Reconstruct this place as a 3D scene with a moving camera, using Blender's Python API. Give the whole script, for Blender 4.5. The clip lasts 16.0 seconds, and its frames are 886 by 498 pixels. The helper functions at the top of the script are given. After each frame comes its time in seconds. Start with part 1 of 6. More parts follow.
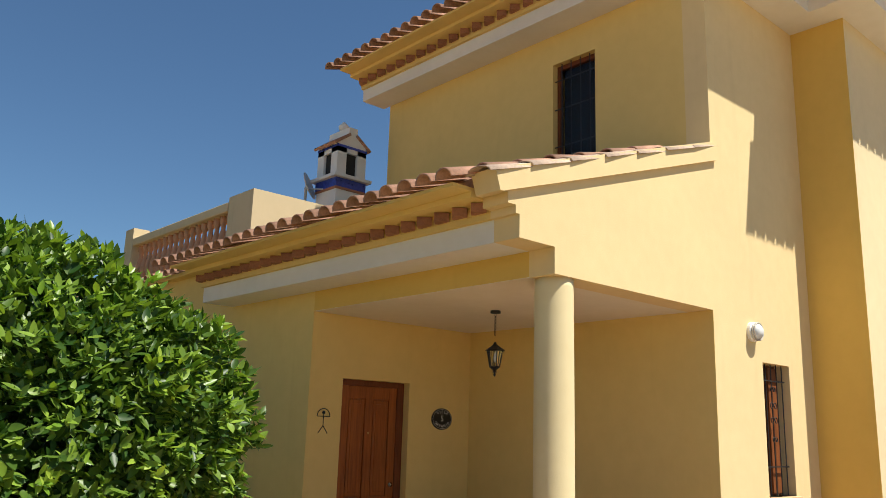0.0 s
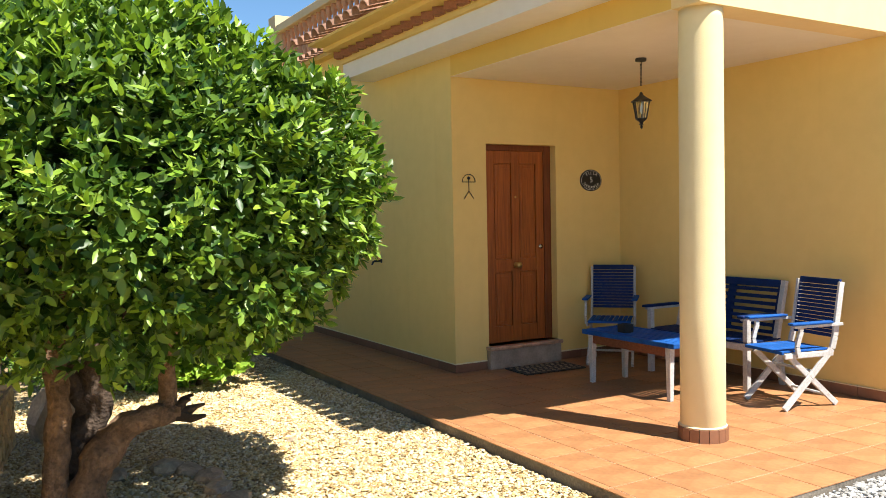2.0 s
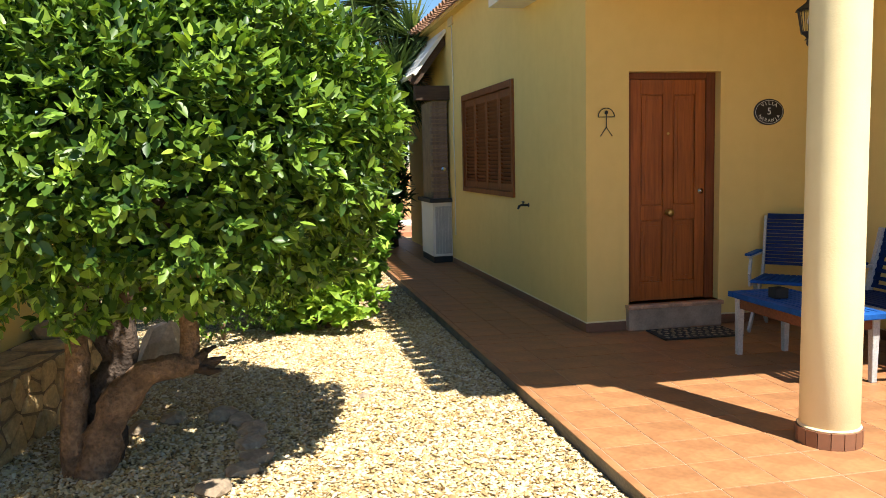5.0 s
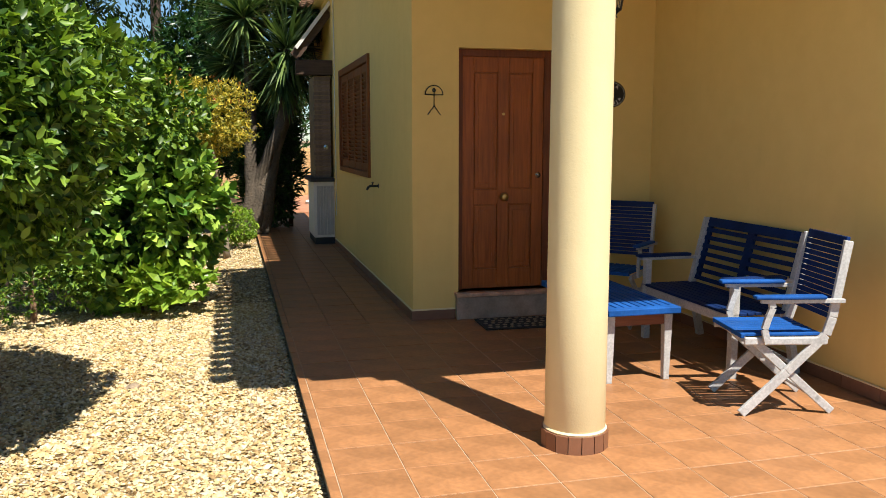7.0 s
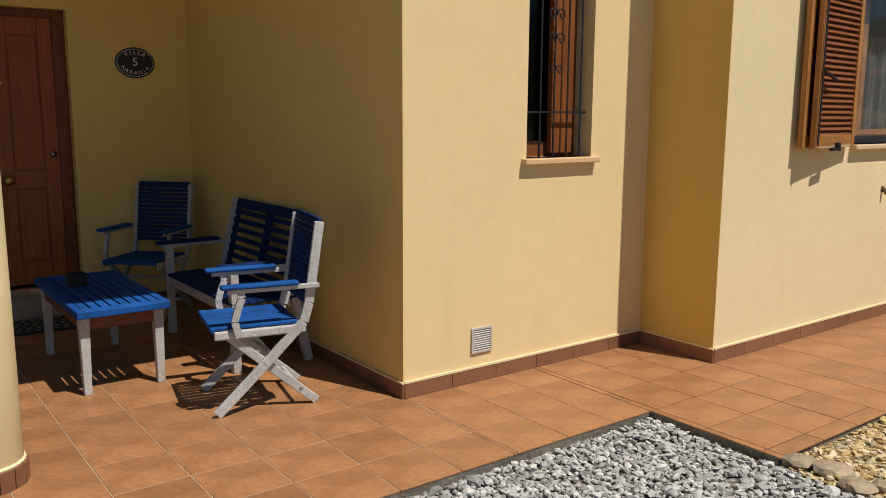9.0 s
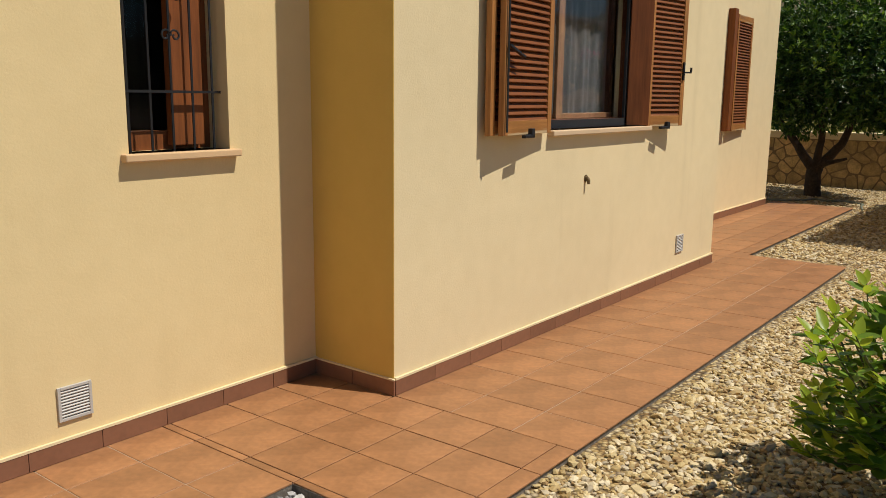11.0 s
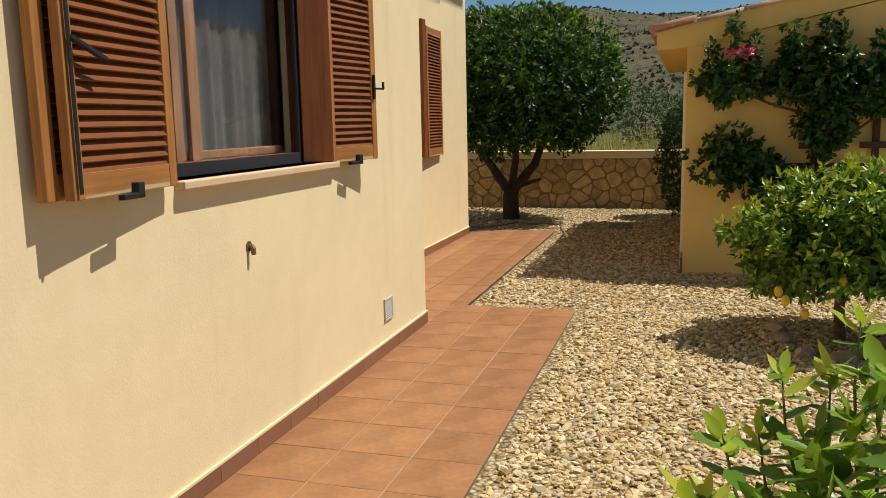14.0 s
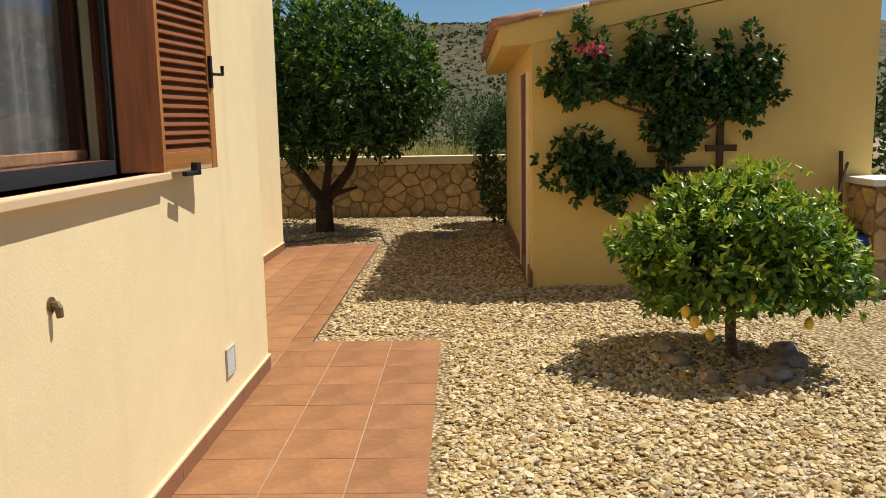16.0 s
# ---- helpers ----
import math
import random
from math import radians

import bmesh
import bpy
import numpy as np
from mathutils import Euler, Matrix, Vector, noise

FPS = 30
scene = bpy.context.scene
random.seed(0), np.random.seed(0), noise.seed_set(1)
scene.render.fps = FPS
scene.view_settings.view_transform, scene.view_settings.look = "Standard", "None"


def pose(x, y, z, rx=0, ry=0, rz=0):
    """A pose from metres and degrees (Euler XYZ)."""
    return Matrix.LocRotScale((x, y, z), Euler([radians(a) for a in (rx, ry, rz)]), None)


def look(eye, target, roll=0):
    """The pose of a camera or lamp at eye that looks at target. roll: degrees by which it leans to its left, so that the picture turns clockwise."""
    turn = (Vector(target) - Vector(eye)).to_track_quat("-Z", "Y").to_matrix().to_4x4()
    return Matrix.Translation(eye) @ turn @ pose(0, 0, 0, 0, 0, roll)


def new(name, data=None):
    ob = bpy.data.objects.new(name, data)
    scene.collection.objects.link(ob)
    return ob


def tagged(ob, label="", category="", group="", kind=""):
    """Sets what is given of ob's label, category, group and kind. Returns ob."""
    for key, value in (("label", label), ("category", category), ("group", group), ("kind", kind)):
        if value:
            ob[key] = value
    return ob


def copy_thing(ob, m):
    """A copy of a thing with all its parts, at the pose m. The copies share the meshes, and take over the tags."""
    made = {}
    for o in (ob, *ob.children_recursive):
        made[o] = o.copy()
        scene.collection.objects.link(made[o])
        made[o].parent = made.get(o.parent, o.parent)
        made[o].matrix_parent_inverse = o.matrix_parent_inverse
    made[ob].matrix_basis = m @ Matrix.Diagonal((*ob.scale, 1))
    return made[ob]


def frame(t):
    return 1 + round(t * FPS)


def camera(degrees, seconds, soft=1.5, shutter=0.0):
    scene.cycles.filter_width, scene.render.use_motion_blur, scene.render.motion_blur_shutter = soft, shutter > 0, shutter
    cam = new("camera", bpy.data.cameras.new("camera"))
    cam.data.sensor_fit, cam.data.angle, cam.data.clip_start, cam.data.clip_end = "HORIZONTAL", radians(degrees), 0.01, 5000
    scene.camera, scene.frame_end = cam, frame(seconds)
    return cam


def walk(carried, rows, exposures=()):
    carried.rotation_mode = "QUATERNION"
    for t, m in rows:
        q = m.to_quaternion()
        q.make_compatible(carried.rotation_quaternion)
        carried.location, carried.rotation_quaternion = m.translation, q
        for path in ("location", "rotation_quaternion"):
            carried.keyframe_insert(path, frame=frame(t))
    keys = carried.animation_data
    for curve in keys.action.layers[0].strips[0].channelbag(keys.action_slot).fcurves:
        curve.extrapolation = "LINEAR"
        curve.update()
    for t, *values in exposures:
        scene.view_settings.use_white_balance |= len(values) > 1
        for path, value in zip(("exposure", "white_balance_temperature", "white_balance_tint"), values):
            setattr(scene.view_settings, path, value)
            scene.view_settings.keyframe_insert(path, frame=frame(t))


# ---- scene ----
cam = camera(56.9, 16.0, soft=0.45)
PATH = [
    (0, (-4.491, -6.941, 1.778), (-3.191, -5.486, 2.216), 1.8),
    (0.5, (-4.478, -6.968, 1.746), (-3.318, -5.389, 2.147), 1.3),
    (1, (-4.416, -6.98, 1.691), (-3.321, -5.326, 1.946), 0.2),
    (1.5, (-4.309, -6.97, 1.636), (-3.239, -5.282, 1.699), -0.9),
    (2, (-4.188, -6.903, 1.568), (-3.174, -5.181, 1.487), -1.1),
    (2.5, (-4.008, -6.819, 1.577), (-3.159, -5.013, 1.445), -0.1),
    (3, (-3.748, -6.815, 1.552), (-3.106, -4.929, 1.384), -0.6),
    (3.2, (-3.611, -6.829, 1.57), (-3.094, -4.907, 1.381), -0.3),
    (5.3, (-2.502, -6.738, 1.565), (-2.101, -4.792, 1.337), -1.0),
    (5.5, (-2.332, -6.737, 1.551), (-1.914, -4.796, 1.313), -0.0),
    (6, (-2.102, -6.701, 1.512), (-1.63, -4.773, 1.269), 0.1),
    (6.5, (-1.825, -6.69, 1.509), (-1.353, -4.762, 1.265), -0.7),
    (7, (-1.46, -6.682, 1.535), (-0.965, -4.763, 1.269), 0.0),
    (7.5, (-1.17, -6.67, 1.5), (-0.473, -4.821, 1.194), -0.2),
    (8, (-0.816, -6.637, 1.506), (0.141, -4.908, 1.195), 0.6),
    (8.2, (-0.654, -6.684, 1.508), (0.376, -4.995, 1.215), 1.5),
    (8.5, (-0.493, -6.665, 1.516), (0.611, -5.027, 1.202), 0.1),
    (9, (-0.199, -6.707, 1.536), (0.978, -5.123, 1.212), 0.3),
    (9.5, (0.087, -6.7, 1.521), (1.386, -5.218, 1.178), 0.1),
    (9.7, (0.208, -6.66, 1.545), (1.56, -5.23, 1.188), 0.2),
    (11.8, (1.604, -6.293, 1.537), (3.285, -5.27, 1.179), 0.2),
    (12, (1.735, -6.258, 1.529), (3.455, -5.302, 1.168), 0.1),
    (12.5, (2.038, -6.176, 1.547), (3.829, -5.361, 1.193), 0.6),
    (13, (2.298, -5.981, 1.567), (4.143, -5.29, 1.225), 0.9),
    (13.5, (2.526, -5.811, 1.585), (4.404, -5.196, 1.277), -0.8),
    (14, (2.835, -5.671, 1.553), (4.726, -5.098, 1.244), -1.2),
    (14.5, (3.13, -5.541, 1.541), (5.054, -5.089, 1.234), -0.3),
    (15, (3.373, -5.268, 1.546), (5.335, -5.025, 1.242), -0.0),
    (15.5, (3.558, -5.1, 1.539), (5.528, -4.94, 1.235), -0.0),
    (16, (3.783, -4.966, 1.518), (5.759, -4.916, 1.214), -1.0),
]
EXPO = [(0, 0.42), (1, 0.85), (2, 1.25), (3, 1.25), (5.5, 1.15), (7, 0.74), (8.5, -0.05), (9.5, -0.27), (12.5, -0.22), (16, 0.08)]
walk(cam, [(t, look(eye, target, roll)) for t, eye, target, roll in PATH], EXPO)

# ---- light ----
SUN_TO = Vector((0.175, -0.443, 0.879)).normalized()
world = bpy.data.worlds.new("world")
scene.world = world
world.use_nodes = True
_wn = world.node_tree.nodes
_sky = _wn.new("ShaderNodeTexSky")
_sky.sky_type = "NISHITA"
_sky.sun_disc = False
_sky.sun_elevation = math.asin(SUN_TO.z)
_sky.sun_rotation = math.atan2(SUN_TO.x, SUN_TO.y)
_sky.air_density, _sky.dust_density, _sky.ozone_density = 1.0, 0.0, 5.0
_tint = _wn.new("ShaderNodeMixRGB")
_tint.blend_type = "MULTIPLY"
_tint.inputs[0].default_value, _tint.inputs[2].default_value = 1.0, (0.86, 1.01, 1.05, 1)
world.node_tree.links.new(_sky.outputs[0], _tint.inputs[1])
world.node_tree.links.new(_tint.outputs[0], _wn["Background"].inputs[0])
_wn["Background"].inputs[1].default_value = 0.069
_sun = bpy.data.lights.new("sun", "SUN")
_sun.energy, _sun.angle, _sun.color = 5.5, radians(0.55), (1.0, 0.95, 0.86)
sun = new("sun", _sun)
sun.matrix_world = look(SUN_TO * 40, (0, 0, 0))


# ---- materials ----
def nodes_of(name):
    m = bpy.data.materials.new(name)
    m.use_nodes = True
    return m, m.node_tree.nodes, m.node_tree.links, m.node_tree.nodes["Principled BSDF"]


def noise_tex(n, l, scale, detail=4, coord="Object", rough=0.55, stretch=None):
    tc = n.new("ShaderNodeTexCoord")
    t = n.new("ShaderNodeTexNoise")
    t.inputs["Scale"].default_value, t.inputs["Detail"].default_value, t.inputs["Roughness"].default_value = scale, detail, rough
    if stretch:
        mp = n.new("ShaderNodeMapping")
        mp.inputs["Scale"].default_value = stretch
        l.new(tc.outputs[coord], mp.inputs[0])
        l.new(mp.outputs[0], t.inputs["Vector"])
    else:
        l.new(tc.outputs[coord], t.inputs["Vector"])
    return t


def ramp(n, l, src, stops):
    r = n.new("ShaderNodeValToRGB")
    els = r.color_ramp.elements
    while len(els) < len(stops):
        els.new(0.5)
    for e, (p, c) in zip(els, stops):
        e.position, e.color = p, (*c, 1)
    l.new(src, r.inputs[0])
    return r


def mix(n, l, a, b, f, mode="MIX"):
    m = n.new("ShaderNodeMixRGB")
    m.blend_type = mode
    for k, v in ((0, f), (1, a), (2, b)):
        if isinstance(v, (int, float)):
            m.inputs[k].default_value = v
        elif isinstance(v, tuple):
            m.inputs[k].default_value = (*v, 1)
        else:
            l.new(v, m.inputs[k])
    return m.outputs[0]


def bump(n, l, b, src, strength, dist):
    k = n.new("ShaderNodeBump")
    k.inputs["Strength"].default_value, k.inputs["Distance"].default_value = strength, dist
    l.new(src, k.inputs["Height"])
    l.new(k.outputs[0], b.inputs["Normal"])


def shade(c, k):
    return tuple(min(1, v * k) for v in c)


def surface(name, col, rough=0.6, big=1.2, small=40.0, vary=0.12, grain=0.06, bumpy=0.2, dist=0.004, metal=0.0, stretch=None, piece=0.0, coat=0.0):
    """A plain surface with stains at one scale, grain at another and fine relief; piece: how far single pieces differ."""
    m, n, l, b = nodes_of(name)
    t1 = noise_tex(n, l, big, 5, stretch=stretch)
    t2 = noise_tex(n, l, small, 3, stretch=stretch)
    c1 = ramp(n, l, t1.outputs[0], [(0.3, shade(col, 1 - vary)), (0.7, shade(col, 1 + vary))])
    c2 = ramp(n, l, t2.outputs[0], [(0.3, (1 - grain,) * 3), (0.7, (1 + grain * 0.3,) * 3)])
    out = mix(n, l, c1.outputs[0], c2.outputs[0], 1.0, "MULTIPLY")
    if piece:
        oi = n.new("ShaderNodeObjectInfo")
        r = ramp(n, l, oi.outputs["Random"], [(0, (1 - piece,) * 3), (1, (1.0, 1.0, 1.0))])
        out = mix(n, l, out, r.outputs[0], 1.0, "MULTIPLY")
    l.new(out, b.inputs["Base Color"])
    rr = n.new("ShaderNodeMapRange")
    rr.inputs[3].default_value, rr.inputs[4].default_value = max(0.02, rough - 0.08), min(1, rough + 0.08)
    l.new(t1.outputs[0], rr.inputs[0])
    l.new(rr.outputs[0], b.inputs["Roughness"])
    b.inputs["Metallic"].default_value = metal
    b.inputs["Coat Weight"].default_value = coat
    if bumpy:
        bump(n, l, b, t2.outputs[0], bumpy, dist)
    return m


def stucco(name, col, streaks=0.0):
    m, n, l, b = nodes_of(name)
    t1 = noise_tex(n, l, 0.7, 5)
    t2 = noise_tex(n, l, 90, 4)
    t3 = noise_tex(n, l, 7, 4)
    c = ramp(n, l, t1.outputs[0], [(0.3, shade(col, 0.95)), (0.7, shade(col, 1.03))]).outputs[0]
    c = mix(n, l, c, ramp(n, l, t3.outputs[0], [(0.35, (0.97, 0.965, 0.95)), (0.65, (1, 1, 1))]).outputs[0], 1.0, "MULTIPLY")
    if streaks:
        t4 = noise_tex(n, l, 5, 4, stretch=(1, 1, 0.08))
        c = mix(n, l, c, ramp(n, l, t4.outputs[0], [(0.58, (1, 1, 1)), (0.8, (1 - streaks, 1 - streaks * 1.1, 1 - streaks * 1.3))]).outputs[0], 1.0, "MULTIPLY")
    l.new(c, b.inputs["Base Color"])
    b.inputs["Roughness"].default_value = 0.88
    b.inputs["Specular IOR Level"].default_value = 0.25
    a = n.new("ShaderNodeMath")
    a.operation = "ADD"
    l.new(t2.outputs[0], a.inputs[0])
    l.new(t3.outputs[0], a.inputs[1])
    bump(n, l, b, a.outputs[0], 0.25, 0.004)
    return m


def wood(name, col, rough=0.45, axis=2, dark=0.55, peel=0.0):
    m, n, l, b = nodes_of(name)
    s = [1.0, 1.0, 1.0]
    s[axis] = 0.06
    t1 = noise_tex(n, l, 45, 5, stretch=tuple(s), rough=0.65)
    t2 = noise_tex(n, l, 2.2, 3)
    c = ramp(n, l, t1.outputs[0], [(0.25, shade(col, dark)), (0.75, shade(col, 1.2))]).outputs[0]
    c = mix(n, l, c, ramp(n, l, t2.outputs[0], [(0.3, (0.85, 0.8, 0.78)), (0.7, (1.05, 1.03, 1.0))]).outputs[0], 1.0, "MULTIPLY")
    if peel:
        t3 = noise_tex(n, l, 9, 5, stretch=tuple(s))
        c = mix(n, l, c, (0.5, 0.36, 0.2), ramp(n, l, t3.outputs[0], [(0.62 - peel, (0, 0, 0)), (0.68 - peel, (1, 1, 1))]).outputs[0])
    l.new(c, b.inputs["Base Color"])
    b.inputs["Roughness"].default_value = rough
    b.inputs["Specular IOR Level"].default_value = 0.28
    bump(n, l, b, t1.outputs[0], 0.15, 0.002)
    return m


def leaf_mat(name, dark, light, gloss=0.4, glow=0.22):
    m, n, l, b = nodes_of(name)
    g = n.new("ShaderNodeNewGeometry")
    r = ramp(n, l, g.outputs["Random Per Island"], [(0.0, dark), (0.55, tuple(a * 0.7 + c * 0.3 for a, c in zip(dark, light))), (1.0, light)])
    l.new(r.outputs[0], b.inputs["Base Color"])
    b.inputs["Roughness"].default_value = gloss
    b.inputs["Specular IOR Level"].default_value = 0.38
    tr = n.new("ShaderNodeBsdfTranslucent")
    l.new(mix(n, l, r.outputs[0], (1.5, 1.6, 0.5), 0.6, "MULTIPLY"), tr.inputs[0])
    mx = n.new("ShaderNodeMixShader")
    mx.inputs[0].default_value = glow
    l.new(b.outputs[0], mx.inputs[1])
    l.new(tr.outputs[0], mx.inputs[2])
    l.new(mx.outputs[0], n["Material Output"].inputs[0])
    return m


def island_mat(name, stops, rough=0.75):
    m, n, l, b = nodes_of(name)
    g = n.new("ShaderNodeNewGeometry")
    r = ramp(n, l, g.outputs["Random Per Island"], stops)
    t = noise_tex(n, l, 60, 3)
    c = mix(n, l, r.outputs[0], ramp(n, l, t.outputs[0], [(0.3, (0.8, 0.8, 0.8)), (0.7, (1, 1, 1))]).outputs[0], 1.0, "MULTIPLY")
    l.new(c, b.inputs["Base Color"])
    b.inputs["Roughness"].default_value = rough
    return m


def gravel_mat(name, stops, cell=38.0):
    m, n, l, b = nodes_of(name)
    tc = n.new("ShaderNodeTexCoord")
    v = n.new("ShaderNodeTexVoronoi")
    v.inputs["Scale"].default_value = cell
    l.new(tc.outputs["Object"], v.inputs["Vector"])
    sep = n.new("ShaderNodeSeparateColor")
    l.new(v.outputs["Color"], sep.inputs[0])
    r = ramp(n, l, sep.outputs[0], stops)
    # Colour darkens away from each cell's centre: shade between pebbles, painted in.
    d = ramp(n, l, v.outputs["Distance"], [(0.25, (1, 0.98, 0.95)), (0.75, (0.24, 0.2, 0.165))])
    t = noise_tex(n, l, 0.9, 4)
    c = mix(n, l, r.outputs[0], d.outputs[0], 1.0, "MULTIPLY")
    c = mix(n, l, c, ramp(n, l, t.outputs[0], [(0.3, (0.8, 0.78, 0.74)), (0.7, (1, 1, 1))]).outputs[0], 1.0, "MULTIPLY")
    l.new(c, b.inputs["Base Color"])
    b.inputs["Roughness"].default_value = 0.9
    inv = n.new("ShaderNodeMath")
    inv.operation = "SUBTRACT"
    inv.inputs[0].default_value = 1
    l.new(v.outputs["Distance"], inv.inputs[1])
    bump(n, l, b, inv.outputs[0], 0.9, 0.012)
    return m


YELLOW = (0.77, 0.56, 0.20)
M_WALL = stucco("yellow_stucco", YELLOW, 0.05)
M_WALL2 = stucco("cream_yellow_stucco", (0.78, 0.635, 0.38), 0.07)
# Paler copy of the yellow stucco, with wing and gable sunlight in its colour.
M_WALL_LIT = stucco("sunlit_yellow_stucco", (0.775, 0.60, 0.315), 0.05)
# Deeper copy of the yellow stucco, with shade on return and beam painted in.
M_WALL_SHADED = stucco("shaded_yellow_stucco", (0.72, 0.475, 0.12), 0.04)
M_WHITE = stucco("white_plaster", (0.78, 0.75, 0.69))
M_CEIL = stucco("ceiling_paint", (0.8, 0.72, 0.58))
M_TILE = surface("terracotta_floor_tile", (0.355, 0.164, 0.067), 0.5, 4, 30, 0.24, 0.16, 0.15, 0.002, piece=0.16)
M_SKIRT = surface("skirting_tile", (0.26, 0.115, 0.062), 0.4, 3, 30, 0.15, 0.1, 0.1, 0.002, piece=0.2)
M_GROUT = surface("grout", (0.42, 0.30, 0.20), 0.9, 3, 60)
M_KERB = surface("concrete_kerb", (0.19, 0.16, 0.125), 0.95, 4, 50, 0.3, 0.3, 0.6, 0.01)
M_ROOF = surface("roof_tile_clay", (0.50, 0.27, 0.17), 0.85, 6, 40, 0.3, 0.25, 0.4, 0.006, piece=0.35)
M_BRICK = surface("clay_brick", (0.40, 0.17, 0.085), 0.85, 8, 60, 0.2, 0.2, 0.3, 0.004, piece=0.2)
M_DOOR = wood("varnished_door_wood", (0.37, 0.105, 0.02), 0.42)
M_FRAME = wood("dark_door_frame_wood", (0.20, 0.055, 0.015), 0.45)
M_SHUT = wood("shutter_wood", (0.43, 0.19, 0.055), 0.5)
# Red-brown slats, darkened further to put the shade on their faces into colour.
M_LOUV = wood("louvre_wood", (0.24, 0.078, 0.02), 0.5, axis=0)
M_SHUTH = wood("shutter_rail_wood", (0.42, 0.19, 0.055), 0.5, axis=0, peel=0.12)
M_SHUTD = wood("brown_shutter_wood", (0.235, 0.075, 0.02), 0.55)
M_IRON = surface("black_iron", (0.012, 0.012, 0.013), 0.5, 8, 60, 0.3, 0.3, 0.2, 0.001)
M_STEPF = surface("step_stone", (0.36, 0.27, 0.2), 0.6, 8, 60, 0.25, 0.15)
M_STEPT = surface("marble_step_top", (0.5, 0.30, 0.19), 0.4, 9, 50, 0.35, 0.2)
M_BLUE = surface("blue_paint_slat", (0.011, 0.085, 0.32), 0.6, 6, 60, 0.25, 0.2, 0.2, 0.001, piece=0.15)
# Darker copy of the blue for bench and chair backs, porch shade in it.
M_NAVY = surface("shaded_blue_paint", (0.005, 0.022, 0.095), 0.6, 6, 60, 0.25, 0.2, 0.2, 0.001)
for _m in (M_BLUE, M_NAVY):
    _m.node_tree.nodes["Principled BSDF"].inputs["Specular IOR Level"].default_value = 0.15
M_GREYW = surface("worn_white_paint", (0.48, 0.47, 0.45), 0.6, 5, 70, 0.15, 0.25, 0.3, 0.001)
M_BROWN = wood("brown_table_apron", (0.22, 0.075, 0.03), 0.5, axis=0)
M_BRASS = surface("brass", (0.55, 0.36, 0.12), 0.35, metal=1.0)
M_CHROME = surface("chrome", (0.7, 0.7, 0.7), 0.2, metal=1.0)
M_BLACK = surface("black_enamel", (0.01, 0.01, 0.012), 0.3)
M_LETTER = surface("white_enamel", (0.75, 0.75, 0.72), 0.4)
M_VENT = surface("vent_plastic", (0.5, 0.47, 0.42), 0.5)
# Near-black: indoor shade put into the colour; also the ashtray's own dark finish.
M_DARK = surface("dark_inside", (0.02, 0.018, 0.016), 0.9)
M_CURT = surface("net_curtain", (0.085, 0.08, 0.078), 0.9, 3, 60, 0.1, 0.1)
M_BARK = surface("bark", (0.21, 0.125, 0.07), 0.95, 9, 40, 0.5, 0.45, 1.0, 0.025)
M_BARKD = surface("dark_bark", (0.07, 0.046, 0.031), 0.95, 6, 40, 0.4, 0.4, 1.0, 0.02)
M_ORANGE_LEAF = leaf_mat("orange_leaf", (0.022, 0.068, 0.009), (0.25, 0.38, 0.043), 0.42, 0.26)
M_ORANGE_YOUNG = leaf_mat("young_leaf", (0.14, 0.26, 0.025), (0.36, 0.48, 0.06), 0.35, 0.3)
M_LEMON_LEAF = leaf_mat("lemon_leaf", (0.04, 0.105, 0.013), (0.32, 0.44, 0.05), 0.34)
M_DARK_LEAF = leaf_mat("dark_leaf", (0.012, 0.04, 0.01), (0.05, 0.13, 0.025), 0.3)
M_GOLD_LEAF = leaf_mat("golden_leaf", (0.20, 0.21, 0.03), (0.68, 0.50, 0.06))
M_YUCCA = leaf_mat("yucca_leaf", (0.02, 0.05, 0.015), (0.22, 0.30, 0.09), 0.4, 0.12)
M_CYPRESS = leaf_mat("cypress_leaf", (0.012, 0.03, 0.01), (0.05, 0.09, 0.025), 0.6, 0.15)
M_STONE = surface("field_stone", (0.68, 0.46, 0.21), 0.9, 7, 45, 0.3, 0.25, 0.7, 0.012, piece=0.38)
M_MORTAR = surface("mortar", (0.25, 0.17, 0.095), 0.95, 5, 60, 0.2, 0.2, 0.4, 0.006)
M_ROCK = surface("garden_rock", (0.42, 0.32, 0.215), 0.9, 6, 40, 0.3, 0.25, 0.6, 0.01, piece=0.3)
M_PIPE = surface("white_pvc", (0.7, 0.66, 0.56), 0.5)
M_BASEB = surface("black_plinth", (0.02, 0.02, 0.022), 0.6)
M_TIMBER = wood("dark_pergola_timber", (0.09, 0.055, 0.035), 0.7, axis=0)
CREAM = [(0.0, (0.32, 0.21, 0.085)), (0.25, (0.55, 0.42, 0.185)), (0.55, (0.69, 0.58, 0.31)), (0.8, (0.80, 0.73, 0.52)), (1.0, (0.40, 0.34, 0.235))]
GREY = [(0.0, (0.20, 0.19, 0.175)), (0.4, (0.36, 0.35, 0.33)), (0.8, (0.50, 0.485, 0.46)), (1.0, (0.64, 0.62, 0.58))]
CREAM = [(p, (c[0] * 0.90, c[1] * 0.83, c[2] * 0.77)) for p, c in CREAM]
M_GRAVEL = gravel_mat("cream_gravel_ground", CREAM)
M_GRAVELS = gravel_mat("fine_cream_gravel_ground", CREAM, 58.0)
M_PEB = island_mat("cream_pebble", CREAM)
M_PEBG = island_mat("grey_pebble", GREY)
M_GRAVELG = gravel_mat("grey_gravel_ground", GREY)


